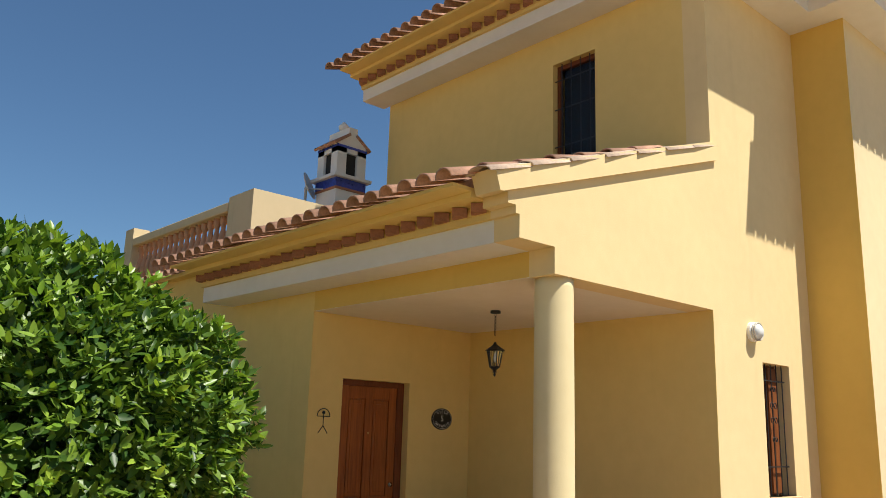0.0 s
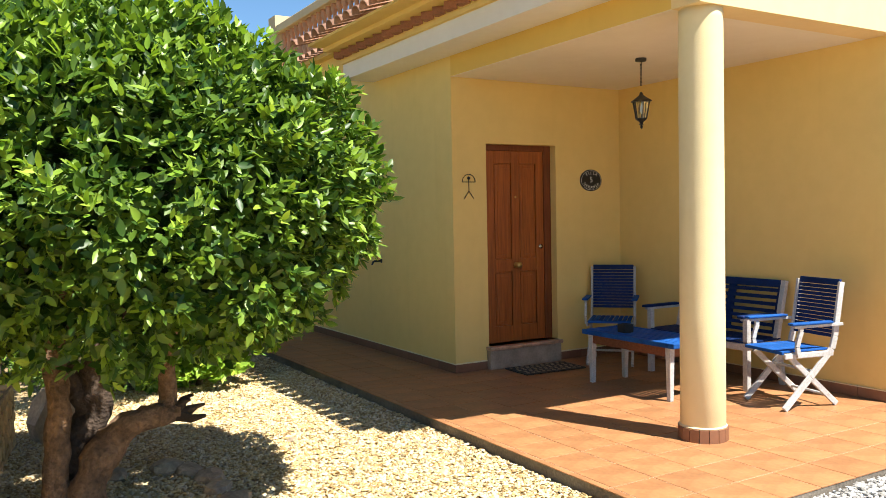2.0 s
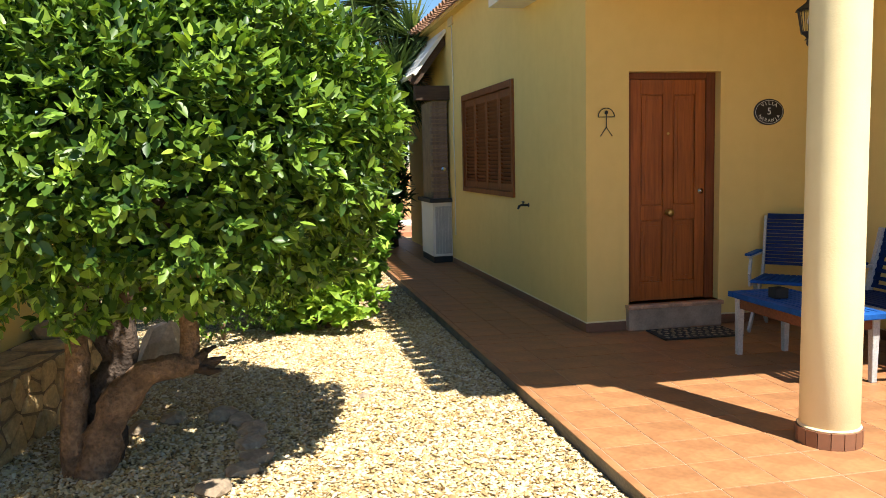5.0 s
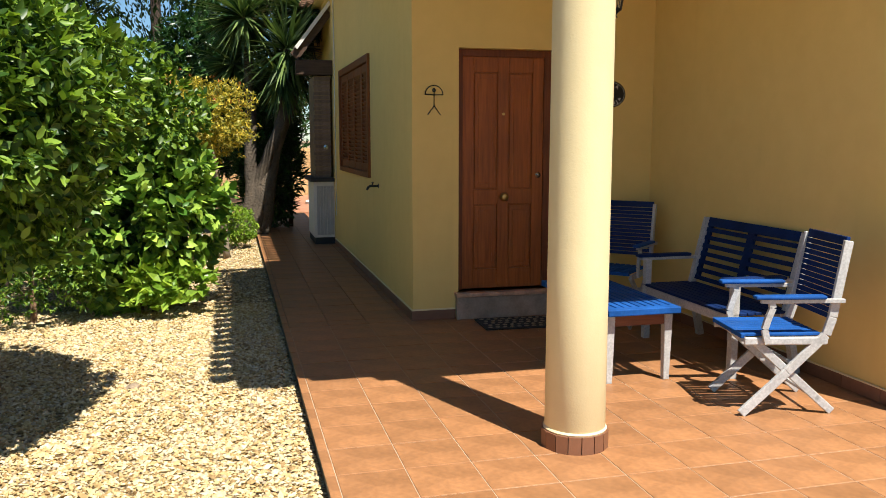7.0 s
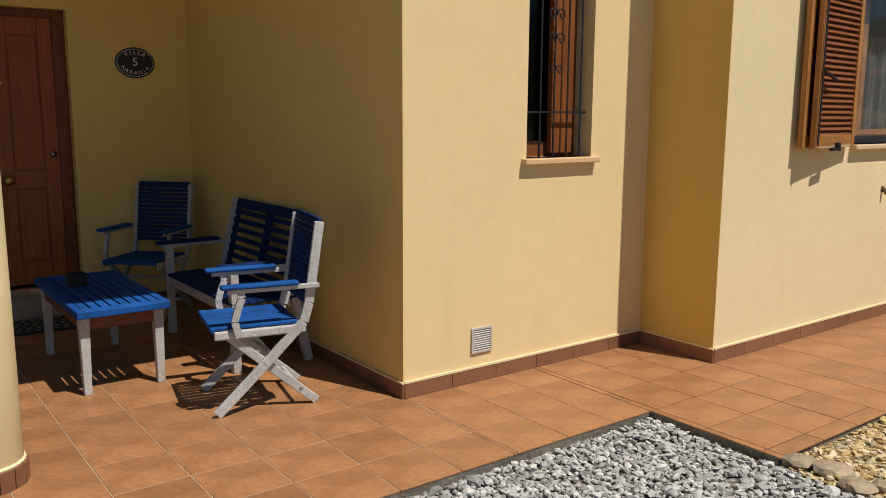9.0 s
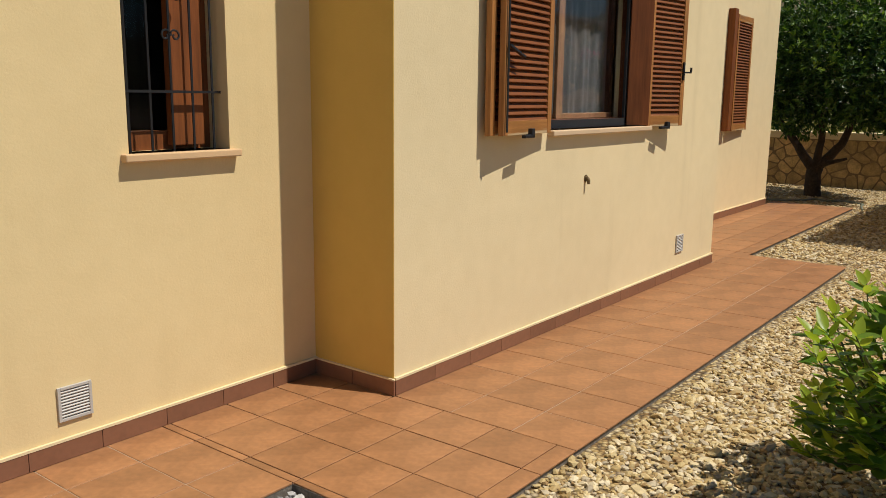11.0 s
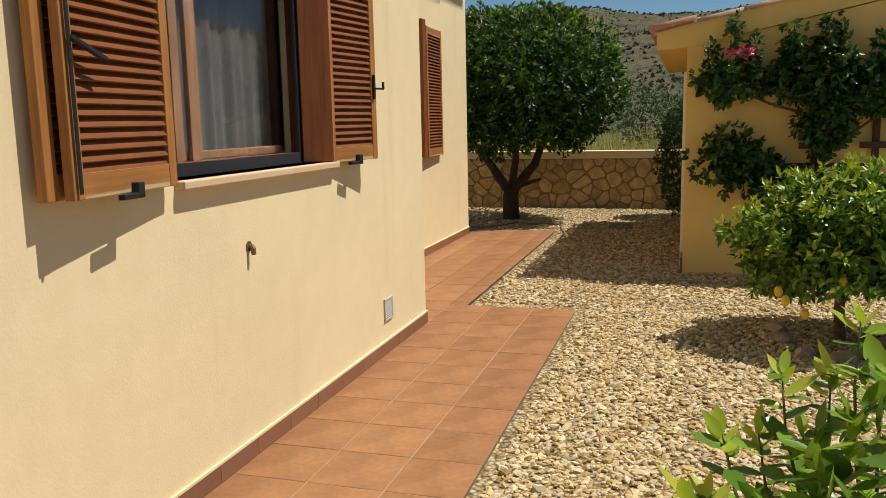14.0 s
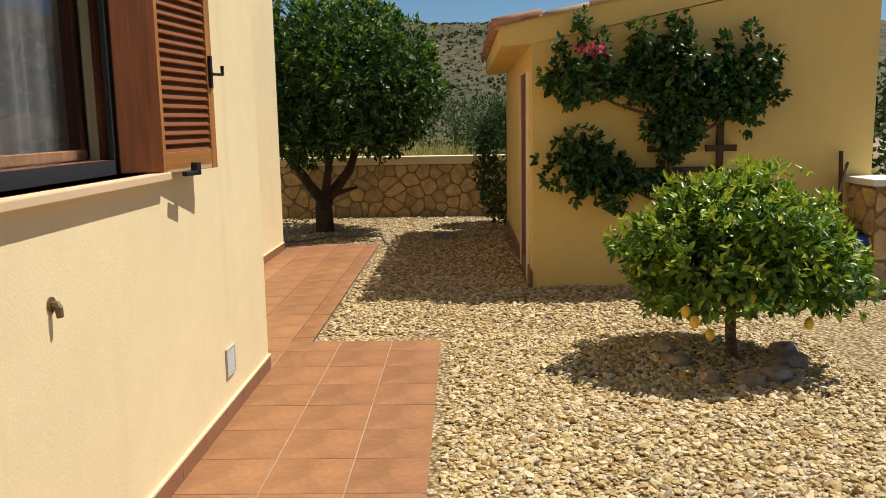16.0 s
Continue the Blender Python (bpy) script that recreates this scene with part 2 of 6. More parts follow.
# ---- mesh helpers ----
def mesh_of(name, bm, material=None, smooth=False):
    me = bpy.data.meshes.new(name)
    bm.to_mesh(me)
    bm.free()
    if smooth:
        for p in me.polygons:
            p.use_smooth = True
    if material:
        me.materials.append(material)
    return me


def thing(name, label, category, m=None, group="", kind=""):
    ob = new(name)
    ob.empty_display_size = 0.1
    if m is not None:
        ob.matrix_world = m
    return tagged(ob, label, category, group, kind)


def part(name, bm, material, parent=None, label="", smooth=False):
    ob = new(name, mesh_of(name, bm, material, smooth))
    if parent is not None:
        ob.parent = parent
    return tagged(ob, label)


def solid(name, bm, material, label, category, group="", kind="", smooth=False):
    return tagged(new(name, mesh_of(name, bm, material, smooth)), label, category, group, kind)


def shared(name, me, m, parent):
    ob = new(name, me)
    ob.parent = parent
    ob.matrix_basis = m
    return ob


def add_box(bm, x0, x1, y0, y1, z0, z1, bevel=0.0, m=None):
    r = bmesh.ops.create_cube(bm, size=1)
    vs = r["verts"]
    for v in vs:
        v.co = Vector((x0 + (v.co.x + 0.5) * (x1 - x0), y0 + (v.co.y + 0.5) * (y1 - y0), z0 + (v.co.z + 0.5) * (z1 - z0)))
    if bevel:
        es = list({e for v in vs for e in v.link_edges})
        g = bmesh.ops.bevel(bm, geom=es, offset=bevel, segments=2, affect="EDGES", profile=0.5)
        vs = list({v for f in g["faces"] for v in f.verts} | {v for v in vs if v.is_valid})
    if m is not None:
        for v in vs:
            v.co = m @ v.co
    return bm


def box(x0, x1, y0, y1, z0, z1, bevel=0.0, m=None):
    return add_box(bmesh.new(), x0, x1, y0, y1, z0, z1, bevel, m)


def prism(poly, axis, a0, a1):
    """A closed outline pushed along an axis: outline points are (x, z) for axis y, (y, z) for axis x, (x, y) for axis z."""
    bm = bmesh.new()
    place = {"y": lambda p, a: (p[0], a, p[1]), "x": lambda p, a: (a, p[0], p[1]), "z": lambda p, a: (p[0], p[1], a)}[axis]
    A = [bm.verts.new(place(p, a0)) for p in poly]
    B = [bm.verts.new(place(p, a1)) for p in poly]
    bm.faces.new(A)
    bm.faces.new(B[::-1])
    for i in range(len(poly)):
        j = (i + 1) % len(poly)
        bm.faces.new((A[j], A[i], B[i], B[j]))
    bmesh.ops.recalc_face_normals(bm, faces=bm.faces)
    return bm


def tube(bm, pts, radii, sides=10, cap=True):
    """A round bar along points, with a radius at each."""
    pts = [Vector(p) for p in pts]
    if isinstance(radii, (int, float)):
        radii = [radii] * len(pts)
    rings, up = [], None
    for i, p in enumerate(pts):
        d = (pts[min(i + 1, len(pts) - 1)] - pts[max(i - 1, 0)]).normalized()
        if up is None:
            up = Vector((0, 0, 1)) if abs(d.z) < 0.9 else Vector((1, 0, 0))
        u = d.cross(up).normalized()
        up = u.cross(d).normalized()
        rings.append([bm.verts.new(p + (u * math.cos(a) + up * math.sin(a)) * radii[i]) for a in (2 * math.pi * k / sides for k in range(sides))])
    for r0, r1 in zip(rings, rings[1:]):
        for k in range(sides):
            bm.faces.new((r0[k], r0[(k + 1) % sides], r1[(k + 1) % sides], r1[k]))
    if cap:
        bm.faces.new(rings[0][::-1])
        bm.faces.new(rings[-1])
    return bm


def lathe(bm, prof, sides=20, c=(0, 0, 0)):
    """A turned shape round z from (radius, height) points."""
    rings = [[bm.verts.new((c[0] + r * math.cos(2 * math.pi * k / sides), c[1] + r * math.sin(2 * math.pi * k / sides), c[2] + z)) for k in range(sides)] for r, z in prof]
    for r0, r1 in zip(rings, rings[1:]):
        for k in range(sides):
            bm.faces.new((r0[k], r0[(k + 1) % sides], r1[(k + 1) % sides], r1[k]))
    bm.faces.new(rings[0][::-1])
    bm.faces.new(rings[-1])
    return bm


def bar(bm, a, b, w, t, bevel=0.0, side=None):
    """A straight rectangular bar from a to b, w wide along side and t thick."""
    a, b = Vector(a), Vector(b)
    d = (b - a).normalized()
    s = Vector(side if side else ((1, 0, 0) if abs(d.x) < 0.9 else (0, 1, 0)))
    s = (s - d * s.dot(d)).normalized()
    u = s.cross(d)
    m = Matrix((( *s, 0), (*u, 0), (*d, 0), (0, 0, 0, 1))).transposed()
    m.translation = a
    return add_box(bm, -w / 2, w / 2, -t / 2, t / 2, 0, (b - a).length, bevel, m)


def wall_panel(name, axis, face, back, a0, a1, z0, z1, holes, material, label):
    """A wall with thickness, between face and back, with holes (a0, a1, z0, z1) through it."""
    bm = bmesh.new()
    cuts = sorted({a0, a1, *[h[0] for h in holes], *[h[1] for h in holes]})
    for p, q in zip(cuts, cuts[1:]):
        zs = [(z0, z1)]
        for h in holes:
            if h[0] <= p and q <= h[1]:
                zs = [(u, w) for s, e in zs for u, w in ((s, min(e, h[2])), (max(s, h[3]), e)) if w > u]
        for s, e in zs:
            lo, hi = min(face, back), max(face, back)
            add_box(bm, *((p, q, lo, hi) if axis == "x" else (lo, hi, p, q)), s, e)
    return solid(name, bm, material, label, "wall", kind="structure")

# ---- large structure ----
XW, YW = 2.19, -3.14        # porch side wall, wing front
X2, Y2 = 4.14, -3.725       # projecting front
XE, Y3 = 8.76, -2.735       # its end, and the set-back front
XF = 13.78                  # far end of the house
ZC, ZS, ZT = 2.93, 3.13, 6.34  # porch ceiling, eave soffit, upper soffit
TX, TY = 2.26, 1.60         # upper storey's side wall and its back
DOOR = (0.40, 1.285, 0.23, 2.29)
WIN1 = (3.055, 3.595, 1.285, 2.53)
WIN2 = (5.64, 7.04, 1.34, 2.62)
WIN3 = (11.75, 12.5, 1.18, 2.62)
WINU = (-1.80, -1.20, 4.72, 5.97)
WINL = (2.10, 4.50, 1.12, 2.44)
GZ = -0.085

wall_panel("wall_side", "y", 0.0, 0.25, 0.0, 9.0, 0, 3.75, [WINL], M_WALL, "yellow stucco house side wall along the tiled path")
wall_panel("wall_entrance", "x", 0.0, 0.25, 0.25, XW + 0.25, 0, ZC + 0.3, [DOOR], M_WALL, "yellow stucco porch wall with the front door")
wall_panel("wall_porch", "y", XW, XW + 0.25, YW + 0.25, 0.0, 0, ZC + 0.3, [], M_WALL, "yellow stucco wall behind the porch bench")
wall_panel("wall_wing", "x", YW, YW + 0.25, XW, X2 + 0.25, 0, ZC, [WIN1], M_WALL_LIT, "sunlit yellow stucco wing front with barred window")
wall_panel("wall_wing_upper", "x", YW, YW + 0.25, TX, X2 + 0.25, ZC, ZT, [], M_WALL_LIT, "sunlit yellow stucco upper front")
wall_panel("wall_tower", "y", TX, TX + 0.25, YW + 0.25, TY, ZC + 0.3, ZT, [WINU], M_WALL, "shaded yellow stucco upper side wall")
wall_panel("wall_tower_back", "x", TY, TY + 0.25, TX, XF - 0.25, ZC + 0.3, ZT, [], M_WALL, "yellow stucco upper back wall")
wall_panel("wall_return", "y", X2, X2 + 0.25, Y2 + 0.25, YW, 0, ZT, [], M_WALL, "narrow shaded yellow stucco return wall")
# Covers the paler sunlit stucco where this corner turns away from the sun.
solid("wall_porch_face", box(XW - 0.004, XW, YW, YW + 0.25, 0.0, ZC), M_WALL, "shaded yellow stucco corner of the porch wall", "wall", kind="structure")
# Thin skin in the deeper yellow that carries this wall's shade.
solid("wall_return_face", box(X2 - 0.004, X2, Y2, YW, 0, ZT), M_WALL_SHADED, "return wall face with its shade put into a deeper yellow", "wall", kind="structure")
wall_panel("wall_front", "x", Y2, Y2 + 0.25, X2, XE, 0, ZT, [WIN2], M_WALL2, "cream yellow stucco front with shuttered window")
wall_panel("wall_end", "y", XE, XE - 0.25, Y2 + 0.25, Y3, 0, ZT, [], M_WALL2, "yellow stucco return at the end of the front")
wall_panel("wall_setback", "x", Y3, Y3 + 0.25, XE - 0.25, XF, 0, ZT, [WIN3], M_WALL2, "cream yellow stucco set-back front")
wall_panel("wall_far_end", "y", XF, XF - 0.25, Y3 + 0.25, TY + 0.25, 0, ZT, [], M_WALL2, "yellow stucco far end wall")
wall_panel("wall_back", "x", 9.0, 8.75, 0.25, XF, 0, 3.4, [], M_WALL, "yellow stucco back wall")
# what closes the rooms inside
wall_panel("wall_far_end_low", "y", XF, XF - 0.25, TY + 0.25, 8.75, 0, 3.4, [], M_WALL2, "yellow stucco far end wall, lower")
wall_panel("wall_inner", "y", 4.9, 5.0, Y3 + 0.5, 8.7, 0, 3.4, [], M_WHITE, "plain inner partition wall")
solid("terrace_slab", box(0.25, XF - 0.25, 0.25, 8.75, 3.4, 3.6), M_TILE, "flat terrace slab behind the parapet", "roof", kind="structure")

# porch gable: the cornice's stepped profile shows on its end
PROF = [(0.0, ZC), (0.0, ZS), (-0.38, ZS), (-0.38, 3.30), (-0.42, 3.30), (-0.42, 3.36), (-0.50, 3.36), (-0.50, 3.44), (-0.56, 3.44), (-0.56, 3.46)]
gab = PROF + [(TX, 4.36), (TX, ZC)]
solid("wall_gable", prism(gab, "y", YW, YW + 0.25), M_WALL_LIT, "sunlit stucco gable over the porch with stepped eave end", "wall", kind="structure")
solid("ceiling_porch", box(0.003, XW, YW + 0.25, 0.0, ZC, ZC + 0.12), M_CEIL, "cream painted porch ceiling", "ceiling", kind="structure")
# The beam takes the deeper yellow too, its shade in the colour.
solid("beam_porch", box(0.0, 0.25, YW + 0.25, 0.0, ZC + 0.004, ZS + 0.3), M_WALL_SHADED, "yellow stucco beam over the porch side", "beam", kind="structure")


def cornice(name, along, out, a0, a1, z, sign, label):
    """White fascia, corner-laid bricks and a yellow band under a tiled eave. along x or y; out: the wall's face; sign: the way it juts."""
    root = thing(name, label, "cornice", kind="structure")

    def bx(p, q, z0, z1):
        o0, o1 = sorted((out + sign * p, out + sign * q))
        return box(o0, o1, a0, a1, z0, z1) if along == "y" else box(a0, a1, o0, o1, z0, z1)

    part("fascia", bx(0.0, 0.38, z, z + 0.17), M_WHITE, root, "white painted plaster fascia")
    part("strip", bx(0.0, 0.42, z + 0.17, z + 0.215), M_WALL, root)
    part("backing", bx(0.0, 0.43, z + 0.215, z + 0.29), M_WALL, root)
    part("band", bx(0.0, 0.62, z + 0.29, z + 0.335), M_WALL, root)
    part("cove", bx(0.0, 0.80, z + 0.335, z + 0.362), M_WALL, root)
    n = int((a1 - a0) / 0.2)
    brick = mesh_of("brick", box(-0.057, 0.057, -0.057, 0.057, 0.012, 0.078), M_BRICK)
    for i in range(n):
        a = a0 + 0.09 + (a1 - a0 - 0.18) * i / max(1, n - 1)
        o = out + sign * 0.452
        c = (o, a) if along == "y" else (a, o)
        shared("brick", brick, pose(c[0], c[1], z + 0.207, 0, 0, 45), root)
    return root


cornice("cornice_porch", "y", 0.0, YW + 0.25, 1.72, ZS, -1, "eave cornice with white fascia and corner-laid red bricks")
cornice("cornice_tower", "y", TX, YW - 0.45, TY + 0.4, ZT, -1, "upper eave cornice with white fascia and corner-laid bricks")
cornice("cornice_tower_front", "x", YW, TX, X2 - 0.38, ZT, -1, "upper front eave cornice with white fascia")
cornice("cornice_front", "x", Y2, X2 - 0.4, XE + 0.4, ZT, -1, "upper front eave cornice with white fascia")
solid("soffit_corner", box(X2 - 0.38, X2, Y2, YW, ZT, ZT + 0.2), M_WHITE, "cream soffit in the corner of the eaves", "soffit", kind="structure")
cornice("cornice_setback", "x", Y3, XE + 0.4, XF + 0.4, ZT, -1, "set-back front eave cornice with white fascia")


def tile_mesh(r0, r1, length, thick=0.014, seg=7):
    """A tapered barrel tile, hollow below, along x from its low end."""
    bm = bmesh.new()
    rows = []
    for x, r in ((0, r0), (length, r1)):
        for rr in (r, r - thick):
            rows.append([bm.verts.new((x, -rr * math.cos(math.pi * k / seg), rr * math.sin(math.pi * k / seg) * 0.85)) for k in range(seg + 1)])
    o0, i0, o1, i1 = rows
    for k in range(seg):
        bm.faces.new((o0[k], o0[k + 1], o1[k + 1], o1[k]))
        bm.faces.new((i0[k], i1[k], i1[k + 1], i0[k + 1]))
        bm.faces.new((o0[k], i0[k], i0[k + 1], o0[k + 1]))
    bmesh.ops.recalc_face_normals(bm, faces=bm.faces)
    return mesh_of("tile", bm, M_ROOF, True)


TILE = tile_mesh(0.088, 0.07, 0.46)
SLOPE = 0.333
_ang = math.degrees(math.atan(SLOPE))


def tiled_roof(name, x_eave, z_eave, y0, y1, rows, label, deck_to):
    """A slope that rises along +x from its eave, laid with barrel tiles."""
    root = thing(name, label, "roof", kind="structure")
    run = deck_to - x_eave
    part("deck", prism([(x_eave + 0.34, z_eave + 0.03), (x_eave + 0.34, z_eave + 0.1), (deck_to, z_eave + run * SLOPE - 0.02), (deck_to, z_eave + run * SLOPE - 0.1)], "y", y0, y1), M_ROOF, root)
    n = int((y1 - y0) / 0.205)
    for j in range(rows):
        for i in range(n + 1):
            d = j * 0.39
            y = y0 + (y1 - y0) * i / n
            jit = random.uniform(-0.012, 0.012)
            shared("tile", TILE, pose(x_eave + d * math.cos(radians(_ang)) + jit, y + random.uniform(-0.006, 0.006), z_eave + 0.012 + d * math.sin(radians(_ang)) + 0.004 * (j % 2), 0, -_ang + 1.5 + random.uniform(-1.2, 1.2), random.uniform(-1.5, 1.5)), root)
    return root


tiled_roof("roof_porch", -0.92, 3.475, YW + 0.22, 1.85, 7, "red clay barrel tile roof over the porch", TX)
tiled_roof("roof_tower", TX - 0.92, ZT + 0.36, YW - 0.55, TY + 0.5, 3, "red clay barrel tile upper roof", X2 + 0.4)
_rf = thing("roof_front", "red clay barrel tile roof edge over the front", "roof", kind="structure")
part("deck", prism([(Y2 - 0.87, ZT + 0.366), (Y2 - 0.87, ZT + 0.44), (Y2 + 2.5, ZT + 1.55), (Y2 + 2.5, ZT + 1.34)], "x", X2 - 0.6, XF + 0.6), M_ROOF, _rf)
for _i in range(48):
    shared("tile", TILE, pose(X2 - 0.6 + _i * 0.207, Y2 - 0.92, ZT + 0.395, 0, -_ang, 90), _rf)
solid("roof_closing", box(TX + 0.3, XF, Y3 - 0.3, TY + 0.2, ZT + 0.2, ZT + 0.33), M_ROOF, "closing roof slab over the upper storey", "roof", kind="structure")

# sloping verge over the gable: a stucco band with tiles laid along it
_vg = thing("verge", "stucco verge band topped with weathered clay tiles", "roof verge", kind="structure")
_bm = bmesh.new()
_z = lambda x: 3.46 + (x + 0.55) * 0.325
for a, b in ((-0.62, TX + 0.06),):
    pf = [(a, _z(a) - 0.02), (a + 0.03, _z(a) - 0.02), (b, _z(b) - 0.02), (b, _z(b) + 0.17), (a - 0.05, _z(a) + 0.13)]
    part("band", prism(pf, "y", YW - 0.04, YW + 0.2), M_WALL_LIT, _vg)
VT = tile_mesh(0.125, 0.11, 0.47, 0.016, 8)
VT.materials[0] = surface("lichened_roof_tile", (0.60, 0.44, 0.32), 0.9, 7, 40, 0.25, 0.25, 0.4, 0.006, piece=0.2)
for v in VT.vertices:
    v.co.z *= 0.5
for i in range(7):
    x = -0.74 + i * 0.437
    shared("tile", VT, pose(x, YW + 0.06, _z(x) + 0.128, 0, -18.0 + random.uniform(-1, 1), random.uniform(-2, 2)), _vg)

# terrace parapet and balustrade on the flat roof
M_OLD = stucco("weathered_stucco", (0.60, 0.49, 0.30), 0.15)
_tp = thing("terrace_parapet", "weathered yellow stucco terrace parapet", "parapet", kind="structure")
part("front_wall", box(0.0, TX, 1.46, 1.66, 3.5, 4.52), M_OLD, _tp)
part("side_pier", box(0.0, 0.2, 1.66, 2.06, 3.5, 4.52), M_OLD, _tp)
part("end_post", box(-0.02, 0.22, 5.0, 5.3, 3.5, 4.62), M_OLD, _tp)
part("kerb", box(-0.12, 0.25, 2.06, 9.0, 3.62, 3.76), M_WALL, _tp)
_bal = thing("balustrade", "terracotta and cream turned balustrade on the terrace", "balustrade", kind="structure")
part("rail", box(-0.02, 0.2, 2.06, 5.0, 4.34, 4.46, 0.015), M_OLD, _bal, "cream coping rail")
_bb = lathe(bmesh.new(), [(0.05, 0), (0.05, 0.05), (0.03, 0.09), (0.065, 0.2), (0.06, 0.27), (0.028, 0.42), (0.03, 0.47), (0.05, 0.5), (0.05, 0.58)], 10)
BALU = mesh_of("baluster", _bb, surface("baluster_terracotta", (0.5, 0.27, 0.15), 0.8, 6, 50, 0.2), True)
for i in range(17):
    shared("baluster", BALU, pose(0.09, 2.16 + i * 0.171, 3.76), _bal)
_sm = tile_mesh(0.07, 0.06, 0.3)
_rt = thing("side_eave_tiles", "row of clay barrel tiles along the terrace edge", "roof tiles", kind="structure")
for i in range(34):
    shared("tile", _sm, pose(-0.32, 1.95 + i * 0.205, 3.62, 0, -14, 0), _rt)

# chimney with a small roofed lantern
_ch = thing("chimney", "cream stucco chimney with blue tile band and roofed lantern", "chimney", pose(1.72, 2.2, 3.6))
part("stack", box(-0.24, 0.24, -0.24, 0.24, 0, 1.37, 0.01), M_WHITE, _ch)
part("tile_band", box(-0.25, 0.25, -0.25, 0.25, 1.37, 1.52), surface("blue_band_tile", (0.03, 0.06, 0.35), 0.3, 20, 60, 0.4), _ch, "blue and red glazed tile band")
part("red_course", box(-0.252, 0.252, -0.252, 0.252, 1.36, 1.395), M_BRICK, _ch)
part("ledge", box(-0.31, 0.31, -0.31, 0.31, 1.52, 1.57, 0.01), M_WHITE, _ch)
_bm = bmesh.new()
for sx in (-1, 1):
    for sy in (-1, 1):
        add_box(_bm, *sorted((sx * 0.24, sx * 0.09)), *sorted((sy * 0.24, sy * 0.09)), 1.57, 2.0)
add_box(_bm, -0.24, 0.24, -0.24, 0.24, 1.9, 2.02)
part("lantern", _bm, M_WHITE, _ch)
# Near-black core puts the shade inside the lantern's openings into colour.
part("lantern_dark_core", box(-0.2, 0.2, -0.2, 0.2, 1.57, 1.9), M_DARK, _ch)
part("blue_course", box(-0.245, 0.245, -0.245, 0.245, 1.965, 2.0), surface("blue_course_tile", (0.03, 0.06, 0.35), 0.3), _ch)
part("gable", prism([(-0.24, 2.02), (0.24, 2.02), (0.07, 2.2), (0.07, 2.28), (-0.07, 2.28), (-0.07, 2.2)], "y", -0.245, 0.245), M_WHITE, _ch)
for s in (-1, 1):
    part("roof_slope", bar(bmesh.new(), (s * 0.3, 0, 2.0), (s * 0.05, 0, 2.18), 0.52, 0.04, 0, (0, 1, 0)), M_ROOF, _ch)
part("finial", lathe(bmesh.new(), [(0.02, 0), (0.07, 0.05), (0.075, 0.1), (0.02, 0.16)], 10, (0, 0, 2.27)), M_WHITE, _ch)
_di = thing("satellite_dish", "small grey satellite dish on the terrace", "satellite dish", pose(1.35, 2.5, 3.6))
part("mast", tube(bmesh.new(), [(0, 0, 0), (0, 0, 1.45)], 0.02, 8), M_VENT, _di)
part("dish", lathe(bmesh.new(), [(0.02, 0), (0.2, 0.05), (0.2, 0.06), (0.02, 0.015)], 16), M_VENT, _di).matrix_basis = pose(0, 0, 1.45, 70, 0, 40)
_db = bmesh.new()
part("feed_arm", tube(_db, [(0, 0, 1.42), (0.12, -0.25, 1.4)], 0.012, 6), M_VENT, _di)

# ---- ground ----
M_SOIL = surface("dry_soil", (0.33, 0.24, 0.14), 0.95, 0.3, 20, 0.3, 0.3, 0.6, 0.02)
solid("ground", box(-900, 900, -900, 900, GZ - 1.0, GZ - 0.03), M_SOIL, "dry sandy ground around the garden", "ground", kind="structure")
solid("gravel_bed_side", box(-6.5, -1.083, -9.0, 12.0, GZ - 0.03, GZ), M_GRAVELS, "cream and yellow pebble gravel bed", "gravel", kind="structure")
solid("gravel_bed_grey", box(-1.083, 3.137, -9.0, -4.053, GZ - 0.03, GZ + 0.035), M_GRAVELG, "grey crushed gravel bed before the porch", "gravel", kind="structure")
solid("gravel_bed_front", box(3.137, 18.5, -9.0, Y3 + 0.3, GZ - 0.03, GZ + 0.045), M_GRAVEL, "cream pebble gravel bed along the front", "gravel", kind="structure")

# paving: kerbed slabs of tiles
PAVE = [(-1.08, XW, -4.05, 0.0), (-1.08, 0.0, 0.0, 11.0), (XW, 3.14, -4.05, YW), (3.14, X2, -4.79, YW), (X2, 9.40, -4.79, Y2), (XE, 14.2, -3.87, Y3)]
_pv = [solid("paving_%d" % i, box(x0, x1, y0, y1, GZ - 0.2, -0.008 - 0.0001 * i), M_KERB, "concrete bed of the tiled paving", "paving", kind="structure") for i, (x0, x1, y0, y1) in enumerate(PAVE)]

# ---- porch column, skirting, step ----
CX, CY = 0.187, -2.975
col = thing("porch_column", "round cream-yellow plastered porch column with tiled foot", "column", pose(CX, CY, 0), kind="structure")
_bm = bmesh.new()
lathe(_bm, [(0.15, 0.1), (0.153, 0.105), (0.151, 0.9), (0.149, 2.0), (0.147, 2.86), (0.147, ZC)], 40)
part("shaft", _bm, stucco("column_plaster", (0.76, 0.63, 0.36), 0.06), col, smooth=True)
part("mortar_ring", lathe(bmesh.new(), [(0.158, 0.085), (0.162, 0.096), (0.152, 0.106)], 32), M_WALL2, col)
_seg = prism([(0.150, -0.028), (0.168, -0.031), (0.168, 0.031), (0.150, 0.028)], "z", 0.0, 0.088)
FOOT = mesh_of("foot_tile", _seg, M_SKIRT)
for i in range(16):
    shared("foot_tile", FOOT, pose(0, 0, 0, 0, 0, i * 22.5), col)
part("foot_core", lathe(bmesh.new(), [(0.155, 0), (0.155, 0.086)], 24), M_GROUT, col)


